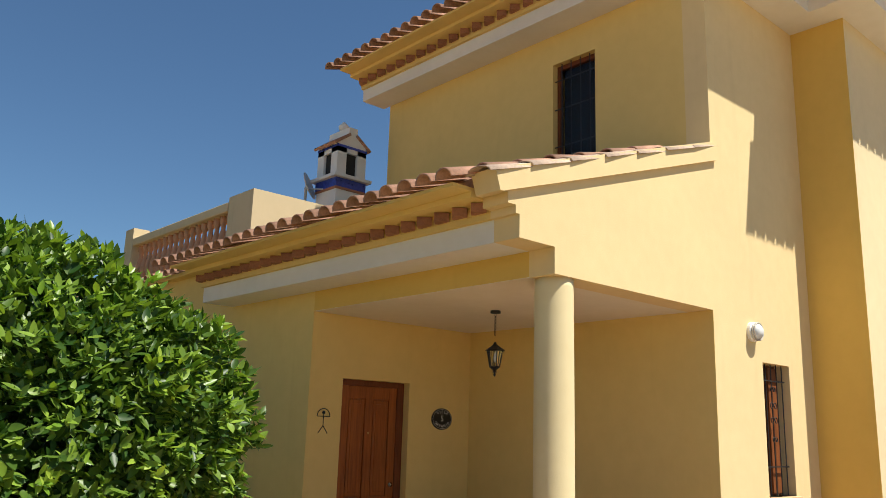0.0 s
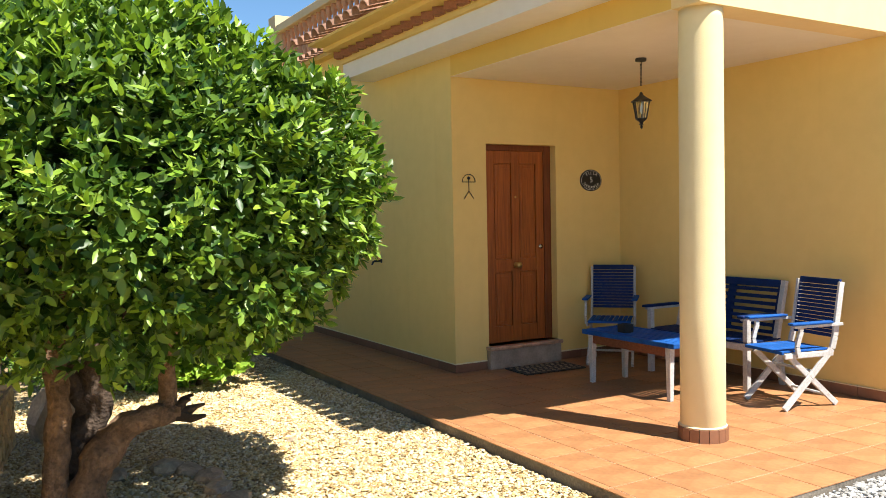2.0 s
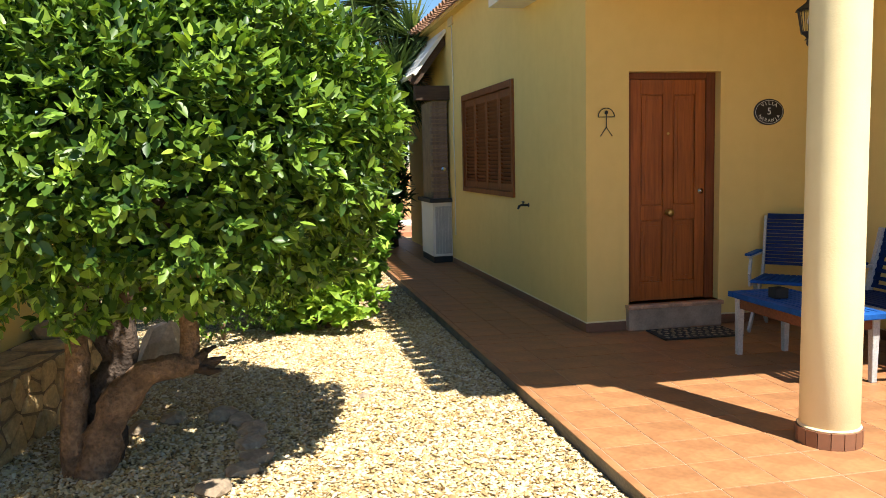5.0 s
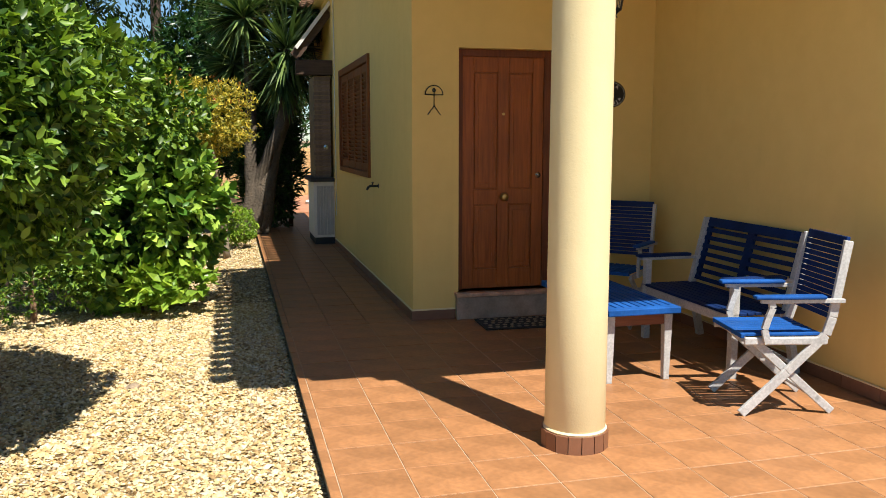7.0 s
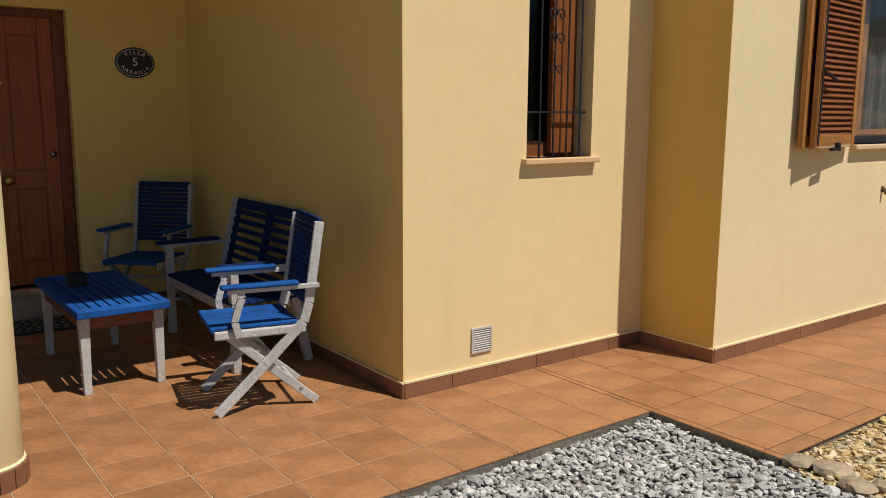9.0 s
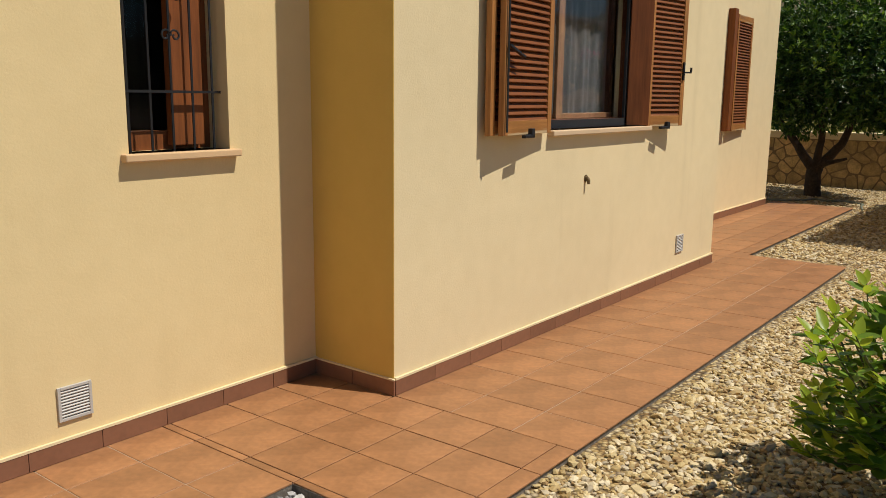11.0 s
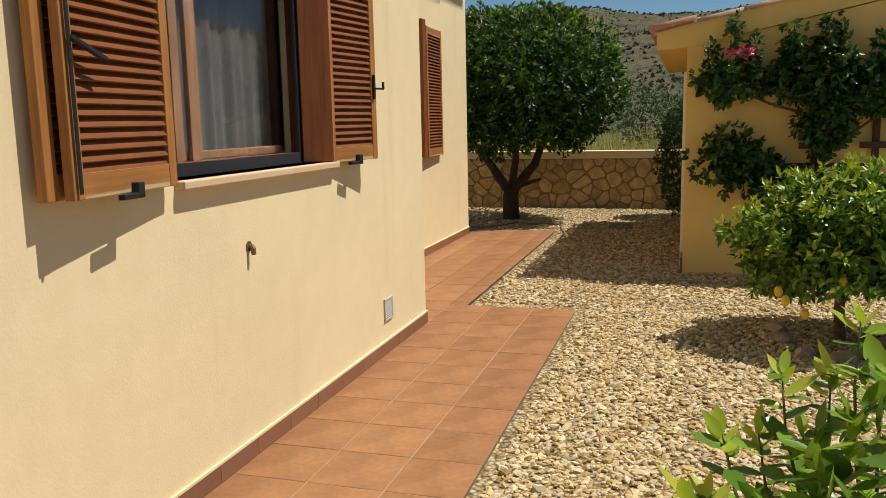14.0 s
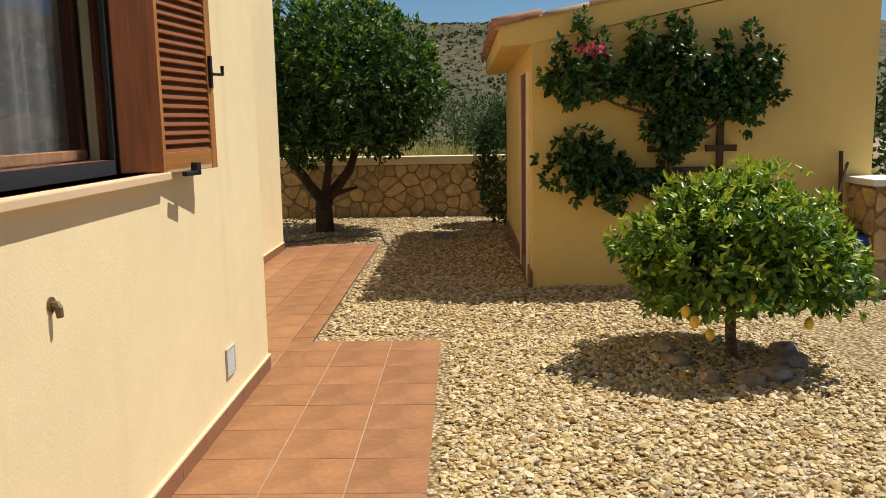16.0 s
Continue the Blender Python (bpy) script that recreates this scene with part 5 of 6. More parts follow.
for i, (x, y, z, s) in enumerate(HEADS):
    if i < 4:
        _b = bmesh.new()
        limb(_b, [(-1.3 + 0.1 * i, 7.0, GZ), (-1.15 + 0.1 * i, 7.0, 0.8), (x - (x + 1.0) * 0.3, y, z * 0.6), (x, y, z)], 0.12, 0.07, 8)
        part("trunk", _b, M_YB, yc, smooth=True)
    n = 300
    v = unit(n)
    v[:, 2] = v[:, 2] * 0.95 - 0.08
    L = s * rng.uniform(0.8, 1.1, n)
    W = np.full(n, 0.066)
    c0 = np.tile(np.array([x, y, z]), (n, 1))
    nn = np.tile(np.array([0.0, 0, 1.0]), (n, 1)) + unit(n) * 0.3
    ob = new("rosette", leaves_mesh("rosette", c0, v, nn, L, W, M_YUCCA, 0.15))
    ob.parent = yc
ag = thing("spiky_shrub", "dark spiky shrub under the yucca", "shrub")
_b = bmesh.new()
limb(_b, [(-0.9, 7.9, GZ), (-0.8, 7.9, 0.7)], 0.05, 0.03, 6)
part("stem", _b, M_BARKD, ag)
crown("foliage", (-0.85, 7.9, 1.3), (0.55, 0.6, 1.35), 1200, 6, 0.2, 0.2, M_DARK_LEAF, ag, 0.15, 0.5, seed=31)


def conifer(x, y, h, r, seed):
    t = thing("cypress_tree", "tall dark green feathery cypress", "tree", group="cypresses")
    _b = bmesh.new()
    limb(_b, [(x, y, GZ), (x, y, h * 0.9)], 0.16, 0.03, 8)
    part("trunk", _b, M_BARKD, t)
    n = 2600
    z = rng.random(n) ** 0.8
    a = rng.random(n) * 2 * math.pi
    rad = r * (1 - z) ** 0.75 * (0.6 + 0.4 * rng.random(n)) * (1 + 0.25 * np.sin(a * 5 + z * 25 + seed))
    p = np.stack([x + rad * np.cos(a), y + rad * np.sin(a), 0.4 + z * (h - 0.4)], axis=1)
    P = np.repeat(p, 6, axis=0)
    O = np.repeat(np.stack([np.cos(a), np.sin(a), np.full(n, 0.9)], axis=1), 6, axis=0)
    d = O + unit(len(P)) * 0.5
    L = 0.16 * rng.uniform(0.6, 1.2, len(P))
    ob = new("foliage", leaves_mesh("foliage", P + unit(len(P)) * 0.08, d, unit(len(P)), L, L * 0.3, M_CYPRESS))
    ob.parent = t
    return t


conifer(-2.75, 10.2, 9.0, 2.0, 1)
conifer(-4.6, 9.0, 7.2, 1.6, 2)
conifer(-6.2, 11.5, 8.0, 1.8, 4)

# dense dark trees that close the view behind the yucca
for _x, _y, _r, _h in ((-0.9, 12.6, 1.5, 2.6), (-1.9, 9.4, 1.0, 1.9)):
    ev = thing("evergreen_tree", "dense dark evergreen tree behind the yucca", "tree", group="dark evergreens")
    _b = bmesh.new()
    limb(_b, [(_x, _y, GZ), (_x, _y, _h)], 0.12, 0.05, 7)
    part("trunk", _b, M_BARKD, ev)
    crown("crown", (_x, _y, _h + 0.5), (_r, _r * 0.8, _h * 0.85), 1500, 7, 0.15, 0.4, M_DARK_LEAF, ev, 0.25, 0.5, seed=130 + _x)

# lemon tree in its stone ring
LX, LY = 9.03, -6.72
lt = thing("lemon_tree", "small round lemon tree with yellow fruit", "tree")
_b = bmesh.new()
limb(_b, [(LX, LY, GZ), (LX + 0.01, LY, 0.2), (LX, LY + 0.03, 0.45)], 0.04, 0.03, 8)
limb(_b, [(LX, LY, 0.3), (LX + 0.1, LY - 0.25, 0.65)], 0.022, 0.01, 6)
limb(_b, [(LX, LY, 0.3), (LX - 0.05, LY + 0.3, 0.65)], 0.022, 0.01, 6)
part("trunk", _b, M_BARK, lt, smooth=True)
crown("crown", (LX, LY, 0.63), (0.66, 0.71, 0.50), 2200, 7, 0.066, 0.46, M_LEMON_LEAF, lt, 0.30, 0.55, flat=-0.6, seed=41, droop=0.15, fine=True)
# Yellow-green top leaves, thickened so their colour also carries the sunlight there.
crown("new_growth", (LX, LY, 0.67), (0.68, 0.73, 0.53), 380, 7, 0.065, 0.42, leaf_mat("yellow_green_leaf", (0.24, 0.34, 0.03), (0.5, 0.52, 0.07)), lt, 0.30, 0.9, flat=-0.1, seed=41)
# Dark leaf colour here stands for shade within the lemon crown.
crown("inner_shade_leaves", (LX, LY, 0.68), (0.5, 0.52, 0.32), 260, 6, 0.09, 0.55, M_DARK_LEAF, lt, 0.1, 0.4, seed=42)
M_LEMON = surface("lemon_peel", (0.75, 0.48, 0.03), 0.45, 10, 60, 0.15, 0.1)
_lm = lathe(bmesh.new(), [(0.004, -0.036), (0.02, -0.028), (0.029, 0), (0.02, 0.028), (0.004, 0.038)], 10)
LEMON = mesh_of("lemon", _lm, M_LEMON, True)
for q in ((-0.62, 0.48, 0.42), (-0.66, 0.44, 0.37), (-0.5, 0.3, 0.25), (-0.5, -0.62, 0.5), (-0.6, 0.1, 0.5), (-0.45, -0.3, 0.3)):
    shared("lemon", LEMON, pose(LX + q[0], LY + q[1], q[2]), lt)
for i, q in enumerate(((8.35, -6.1), (8.5, -5.98), (8.2, -6.45), (8.62, -6.3), (8.0, -6.25))):
    fl = tagged(new("fallen_lemon", LEMON), "ripe yellow lemon lying on the gravel", "lemon", "fallen lemons")
    fl.matrix_world = pose(q[0], q[1], GZ + 0.035, 80, 30 * i, 50 * i)

# round tree at the corner of the house
bt = thing("round_tree", "dark green round-crowned citrus tree with forked trunk", "tree")
TXB, TYB = 15.75, -2.93
_b = bmesh.new()
limb(_b, [(TXB, TYB, GZ), (TXB, TYB - 0.02, 0.45)], 0.14, 0.12, 9)
limb(_b, [(TXB, TYB, 0.4), (TXB, TYB + 0.3, 0.8), (TXB, TYB + 0.7, 1.3)], 0.09, 0.04, 8)
limb(_b, [(TXB, TYB, 0.4), (TXB + 0.1, TYB - 0.35, 0.85), (TXB, TYB - 0.6, 1.4)], 0.09, 0.04, 8)
limb(_b, [(TXB, TYB, 0.42), (TXB - 0.2, TYB - 0.1, 0.9), (TXB - 0.2, TYB - 0.1, 1.5)], 0.07, 0.04, 8)
limb(_b, [(TXB, TYB - 0.1, 0.5), (TXB - 0.1, TYB - 0.5, 0.62)], 0.05, 0.02, 7)
part("trunk", _b, M_BARKD, bt, smooth=True)
crown("crown", (TXB, -3.18, 2.08), (1.45, 1.5, 1.2), 2600, 7, 0.095, 0.5, leaf_mat("round_tree_leaf", (0.018, 0.055, 0.012), (0.10, 0.19, 0.03), 0.42), bt, 0.14, 0.65, flat=-0.92, seed=51)
# Lighter leaves over the upper crown put its sunlit top into colour.
crown("sunlit_top_leaves", (TXB, -3.18, 2.1), (1.47, 1.52, 1.22), 1100, 7, 0.085, 0.48, M_ORANGE_LEAF, bt, 0.14, 0.92, flat=-0.1, seed=51)

# Dark inner leaves carry the shade of the crown's inside and lower half.
crown("inner_shade_leaves", (TXB, -3.18, 1.98), (1.15, 1.2, 0.9), 900, 7, 0.12, 0.55, M_DARK_LEAF, bt, 0.1, 0.4, flat=-0.9, seed=52)

# young citrus bush close to the path
yb = thing("young_citrus_bush", "young citrus bush with large glossy yellow-green leaves", "shrub")
BXC, BYC = 4.47, -6.17
_b = bmesh.new()
shoots = []
for i in range(64):
    a = i * 2.399
    rr = 0.16 + 0.47 * ((i * 0.618) % 1.0)
    top = (0.56 + 0.64 * ((i * 0.37 + 0.2) % 1.0)) * (1.12 - rr * 0.55) + 0.26 * (0.41 * math.cos(a) - 0.91 * math.sin(a)) * rr / 0.4
    e = Vector((BXC + rr * math.cos(a), BYC + rr * math.sin(a), top))
    k = Vector((BXC + rr * 0.75 * math.cos(a + 0.2), BYC + rr * 0.75 * math.sin(a + 0.2), top * 0.62))
    q = Vector((BXC + 0.05 * math.cos(a), BYC + 0.05 * math.sin(a), 0.16 + 0.1 * (i % 3)))
    curve = [q.lerp(k, t).lerp(k.lerp(e, t), t) for t in (0, 0.2, 0.4, 0.6, 0.8, 1.0)]
    tube(_b, curve, [0.011, 0.009, 0.007, 0.005, 0.004, 0.002], 6)
    shoots.append(curve)
tube(_b, [(BXC, BYC, GZ - 0.01), (BXC + 0.01, BYC, 0.15), (BXC, BYC, 0.4)], [0.026, 0.022, 0.014], 8)
part("stem", _b, surface("green_twig", (0.13, 0.13, 0.05), 0.7, 8, 50, 0.3, 0.2), yb)
base, dirs, lens, tip_b, tip_d = [], [], [], [], []
for i, curve in enumerate(shoots):
    for k in range(24):
        f = 0.7 + 4.25 * k / 23
        j = min(int(f), 4)
        base.append(curve[j].lerp(curve[j + 1], f - j))
        a = k * 2.4 + i
        dirs.append((math.cos(a), math.sin(a), 0.25))
        lens.append(0.088 * (0.7 + 0.55 * ((k * 0.37 + i * 0.61) % 1.0)))
    d = (curve[-1] - curve[-2]).normalized()
    for k in range(6):
        a = k * 2.4 + i * 1.7
        tip_b.append(curve[-1] - d * 0.012 * k)
        tip_d.append(d * (1.0 - 0.1 * k) + Vector((math.cos(a), math.sin(a), 0.3)) * (0.45 + 0.12 * k))
base, dirs, lens = np.array([tuple(p) for p in base]), np.array(dirs), np.array(lens)
nn = np.tile(np.array([0.0, 0, 1.0]), (len(base), 1)) + unit(len(base)) * 0.35
M_GLOSSY = leaf_mat("glossy_leaf", (0.06, 0.14, 0.015), (0.26, 0.39, 0.04), 0.3, 0.3)
new("leaves", leaves_mesh("leaves", base, dirs + unit(len(base)) * 0.3, nn, lens, lens * 0.5, M_GLOSSY, 0.18, True)).parent = yb
P, dd = np.array([tuple(p) for p in tip_b]), np.array([tuple(p) for p in tip_d])
LL = 0.085 * rng.uniform(0.7, 1.25, len(P))
new("young_leaves", leaves_mesh("young_leaves", P, dd, unit(len(P)) * 0.4 + np.array([0, 0, 1.0]), LL, LL * 0.42, leaf_mat("pale_young_leaf", (0.26, 0.36, 0.03), (0.5, 0.52, 0.08), 0.3, 0.42), 0.22, True)).parent = yb
crown("lower_leaves", (BXC + 0.06, BYC - 0.1, 0.6), (0.44, 0.44, 0.48), 250, 6, 0.085, 0.48, leaf_mat("lower_citrus_leaf", (0.08, 0.17, 0.018), (0.30, 0.42, 0.045), 0.34, 0.34), yb, 0.25, 0.3, flat=-0.8, seed=61, fine=True)

# ---- shed with trained bougainvillea ----
SX, SY0, SY1 = 11.46, -5.62, -8.75
sh = thing("shed", "small yellow stucco garden shed with sloping tiled roof", "shed", kind="structure")
part("wall", prism([(SY0, GZ - 0.05), (SY0, 2.22), (SY1, 2.86), (SY1, GZ - 0.05)], "x", SX, SX + 0.2), M_WALL, sh)
part("wall", box(SX + 0.2, 15.7, SY0 - 0.2, SY0, GZ - 0.05, 2.22), M_WALL, sh)
part("wall", box(SX + 0.2, 15.7, SY1, SY1 + 0.2, GZ - 0.05, 2.84), M_WALL, sh)
part("wall", box(15.7, 15.9, SY1, SY0, GZ - 0.05, 2.22), M_WALL, sh)
part("plinth", box(SX - 0.012, 15.7, SY0, SY0 + 0.02, GZ, 0.12), M_SKIRT, sh)
_k = 0.21
part("roof", prism([(SY0 + 0.29, 2.20), (SY0 + 0.29, 2.385), (SY1 - 0.1, 2.385 + _k * 3.52), (SY1 - 0.1, 2.22 + _k * 3.23), (SY0, 2.22)], "x", SX - 0.03, 16.0), M_WALL, sh, "stucco roof edge band")
for i in range(21):
    shared("tile", TILE, pose(SX - 0.02 + i * 0.21, SY0 + 0.36, 2.375, 0, -12, -90), sh)
for i in range(8):
    y = SY0 + 0.34 - i * 0.435
    shared("verge_tile", VT, pose(SX + 0.05, y, 2.37 + _k * (SY0 + 0.29 - y), 0, -12 + (i % 3 - 1) * 0.8, -90 + (i % 2) * 2), sh)
part("door_frame", box(SX + 0.35, SX + 0.42, SY0, SY0 + 0.03, GZ, 2.0), M_WHITE, sh)
part("door_frame", box(SX + 1.2, SX + 1.27, SY0, SY0 + 0.03, GZ, 2.0), M_WHITE, sh)
part("door_leaf", box(SX + 0.42, SX + 1.2, SY0, SY0 + 0.015, GZ, 2.0), M_SHUTD, sh)
M_BOUG = leaf_mat("climber_leaf", (0.02, 0.055, 0.014), (0.10, 0.19, 0.04), 0.35)
bg = thing("bougainvillea", "dark-leaved bougainvillea trained on a trellis, few pink flowers", "climber")
_b = bmesh.new()
limb(_b, [(SX - 0.14, -6.95, GZ), (SX - 0.12, -6.9, 0.6), (SX - 0.12, -6.85, 1.2), (SX - 0.12, -6.8, 1.8)], 0.035, 0.02, 7)
limb(_b, [(SX - 0.12, -6.9, 0.7), (SX - 0.12, -6.5, 0.9), (SX - 0.12, -6.1, 1.15)], 0.018, 0.01, 6)
limb(_b, [(SX - 0.12, -6.85, 1.5), (SX - 0.12, -6.4, 1.65), (SX - 0.12, -6.05, 1.8)], 0.018, 0.01, 6)
limb(_b, [(SX - 0.12, -6.9, 1.2), (SX - 0.12, -7.3, 1.5), (SX - 0.12, -7.6, 1.7)], 0.018, 0.01, 6)
part("stem", _b, M_BARK, bg, smooth=True)
for i, (y, z, ry, rz, n) in enumerate(((-6.05, 1.88, 0.36, 0.20, 100), (-6.10, 1.12, 0.38, 0.30, 150), (-6.77, 1.92, 0.40, 0.34, 190), (-6.90, 1.48, 0.28, 0.34, 130), (-7.46, 1.80, 0.40, 0.30, 160), (-6.35, 0.84, 0.16, 0.14, 26), (-6.66, 0.98, 0.26, 0.12, 40))):
    crown("foliage", (SX - 0.17, y, z), (0.15, ry, rz), int(n * 1.25), 7, 0.074, 0.6, M_BOUG, bg, 0.45, 0.3, seed=70 + i, droop=0.3, fine=True)
for i, (y, z) in enumerate(((-5.84, 2.12), (-6.04, 2.30), (-6.22, 2.12), (-6.55, 2.28), (-6.88, 2.34), (-7.0, 2.18), (-7.32, 2.12), (-7.56, 2.18), (-7.75, 2.0))):
    crown("shoot", (SX - 0.15, y, z), (0.05, 0.07, 0.2), 20, 5, 0.07, 0.55, M_BOUG, bg, 0.2, 0.2, seed=80 + i, fine=True)
crown("flower", (SX - 0.25, -6.12, 2.1), (0.08, 0.14, 0.09), 13, 4, 0.05, 0.7, leaf_mat("pink_flower", (0.5, 0.03, 0.14), (0.75, 0.07, 0.22), 0.5), bg, 0.2, 0.4, seed=90)
tr = thing("trellis", "weathered brown wooden trellis against the shed", "trellis")
for y in (-6.81, -7.34):
    part("upright", box(SX - 0.05, SX - 0.02, y - 0.03, y + 0.03, 0.9, 1.5), M_TIMBER, tr)
    part("rail", box(SX - 0.082, SX - 0.05, y - 0.14, y + 0.14, 1.22, 1.28), M_TIMBER, tr)
    part("rail", box(SX - 0.082, SX - 0.05, y - 0.14, y + 0.14, 0.9, 0.96), M_TIMBER, tr)
part("leg", box(SX - 0.05, SX - 0.02, -7.08, -7.02, GZ, 1.03), M_TIMBER, tr)
part("cross_rail", box(SX - 0.05, SX - 0.021, -7.38, -6.5, 1.03, 1.08), M_TIMBER, tr)
br = thing("wooden_stick", "worn wooden pole leaning on the shed wall", "pole")
part("pole", tube(bmesh.new(), [(SX - 0.35, -8.35, GZ), (SX - 0.03, -8.45, 1.2)], 0.02, 8), M_TIMBER, br)
bb = thing("blue_barrel", "blue plastic barrel beside the stone pillar", "barrel", pose(11.05, -8.35, GZ))
part("body", lathe(bmesh.new(), [(0.15, 0), (0.17, 0.04), (0.175, 0.25), (0.165, 0.42), (0.13, 0.46)], 18), surface("blue_plastic", (0.02, 0.1, 0.35), 0.4), bb, smooth=True)
part("lid", lathe(bmesh.new(), [(0.1, 0.46), (0.1, 0.5)], 14), M_BASEB, bb)


bb.matrix_world = pose(11.12, -8.42, GZ + 0.1)
bs = thing("stone_plinth", "dark flat stone slab under the barrel", "slab")
part("slab", box(10.86, 11.36, -8.7, -8.2, GZ, GZ + 0.1, 0.02), M_ROCK, bs)
bm_ = thing("broom", "push broom with white bristles and red block on the gravel", "broom")
part("handle", tube(bmesh.new(), [(10.82, -8.0, 0.02), (11.2, -8.32, 0.72), (11.38, -8.49, 1.1)], 0.014, 8), M_TIMBER, bm_, "worn wooden handle")
part("block", box(-0.17, 0.17, -0.03, 0.03, 0.03, 0.075, 0.01, pose(10.77, -7.99, GZ, 0, 0, -80)), surface("red_plastic", (0.5, 0.03, 0.02), 0.4), bm_, "red plastic block")
_b = bmesh.new()
for i in range(26):
    for j in (-0.018, 0.018):
        x = -0.16 + i * 0.0128
        tube(_b, [(x, j, 0.034), (x * 1.06, j * 1.6, -0.045)], 0.004, 4)
part("bristles", _b, M_LETTER, bm_, "white bristles").matrix_basis = pose(10.77, -7.99, GZ + 0.05, 0, 0, -80)
dp = thing("dustpan", "red plastic dustpan leaning behind the broom", "dustpan", pose(11.2, -7.95, GZ + 0.02, 60, 0, -80))
part("pan", box(-0.12, 0.12, 0.0, 0.2, 0.0, 0.012, 0.004), bpy.data.materials["red_plastic"], dp)
part("back", box(-0.12, 0.12, 0.2, 0.212, 0.0, 0.07, 0.004), bpy.data.materials["red_plastic"], dp)
part("handle", box(-0.015, 0.015, 0.212, 0.36, 0.03, 0.05, 0.006), bpy.data.materials["red_plastic"], dp)
hs = thing("garden_hose", "grey-green garden hose lying round the tree foot", "hose")
_b = bmesh.new()
_pts = [Vector(p) for p in ((14.55, -2.4, 0), (14.6, -2.75, 0), (14.85, -2.95, 0), (15.2, -3.1, 0), (15.05, -3.35, 0), (15.2, -3.6, 0), (14.95, -3.85, 0), (14.45, -3.98, 0), (14.15, -3.99, 0))]
tube(_b, [_pts[i].lerp(_pts[i + 1], k / 3) + Vector((0, 0.03 * math.sin(i * 2 + k), GZ + 0.062)) for i in range(len(_pts) - 1) for k in range(3)], 0.016, 7)
part("tube", _b, surface("hose_rubber", (0.16, 0.17, 0.12), 0.5), hs, smooth=True)


# ---- rocks and stone walls ----
def rock(x, y, s, label, group, z=GZ, squash=0.6):
    _b = bmesh.new()
    bmesh.ops.create_icosphere(_b, subdivisions=2, radius=1)
    o = Vector((x * 3.1, y * 2.7, s * 40))
    for v in _b.verts:
        k = 1 + 0.35 * noise.noise(v.co * 1.3 + o) + 0.22 * noise.noise(v.co * 3.0 + o)
        v.co = Vector((v.co.x * s * k * 1.25, v.co.y * s * k, v.co.z * s * k * squash))
    r = tagged(new("garden_rock", mesh_of("garden_rock", _b, M_ROCK)), label, "rock", group)
    r.matrix_world = pose(x, y, z + s * squash * 0.45, 0, 0, (x * 77 + y * 131) % 360)
    return r


for q in ((-3.56, -1.49, 0.1), (-3.39, -1.33, 0.1), (-3.08, -1.37, 0.12), (-2.96, -1.5, 0.1), (-2.88, -1.72, 0.11), (-2.9, -1.95, 0.1), (-2.86, -2.2, 0.1), (-2.93, -2.38, 0.09), (-3.06, -2.6, 0.1), (-2.13, -1.16, 0.05)):
    rock(q[0], q[1], q[2] * 0.82, "rounded grey-brown stone ringing the orange tree", "tree ring stones")
for q in ((8.91, -6.32, 0.08), (8.56, -6.45, 0.07), (8.48, -6.66, 0.08), (8.6, -6.85, 0.09), (8.85, -7.02, 0.11), (9.15, -7.1, 0.09), (9.2, -6.3, 0.08)):
    rock(*q, "pale round stone ringing the lemon tree", "lemon ring stones", GZ + 0.045)
for q in ((3.22, -4.83, 0.065), (3.26, -4.98, 0.07), (3.19, -5.13, 0.06), (3.28, -5.2, 0.05), (3.2, -5.32, 0.05), (3.22, -5.5, 0.06)):
    rock(*q, "pale rounded stone dividing the gravel beds", "dividing stones", GZ + 0.045)
solid("concrete_slab", box(14.7, 15.3, -4.9, -4.55, GZ, GZ + 0.06, 0.01), M_KERB, "small concrete cover slab in the gravel", "slab")


def clip_poly(poly, px, pz, nx, nz):
    """What is left of an outline on the side of a line that its normal points away from."""
    out = []
    for (ax, az), (bx, bz) in zip(poly, poly[1:] + poly[:1]):
        da, db = (ax - px) * nx + (az - pz) * nz, (bx - px) * nx + (bz - pz) * nz
        if da <= 0:
            out.append((ax, az))
        if da * db < 0:
            t = da / (da - db)
            out.append((ax + (bx - ax) * t, az + (bz - az) * t))
    return out


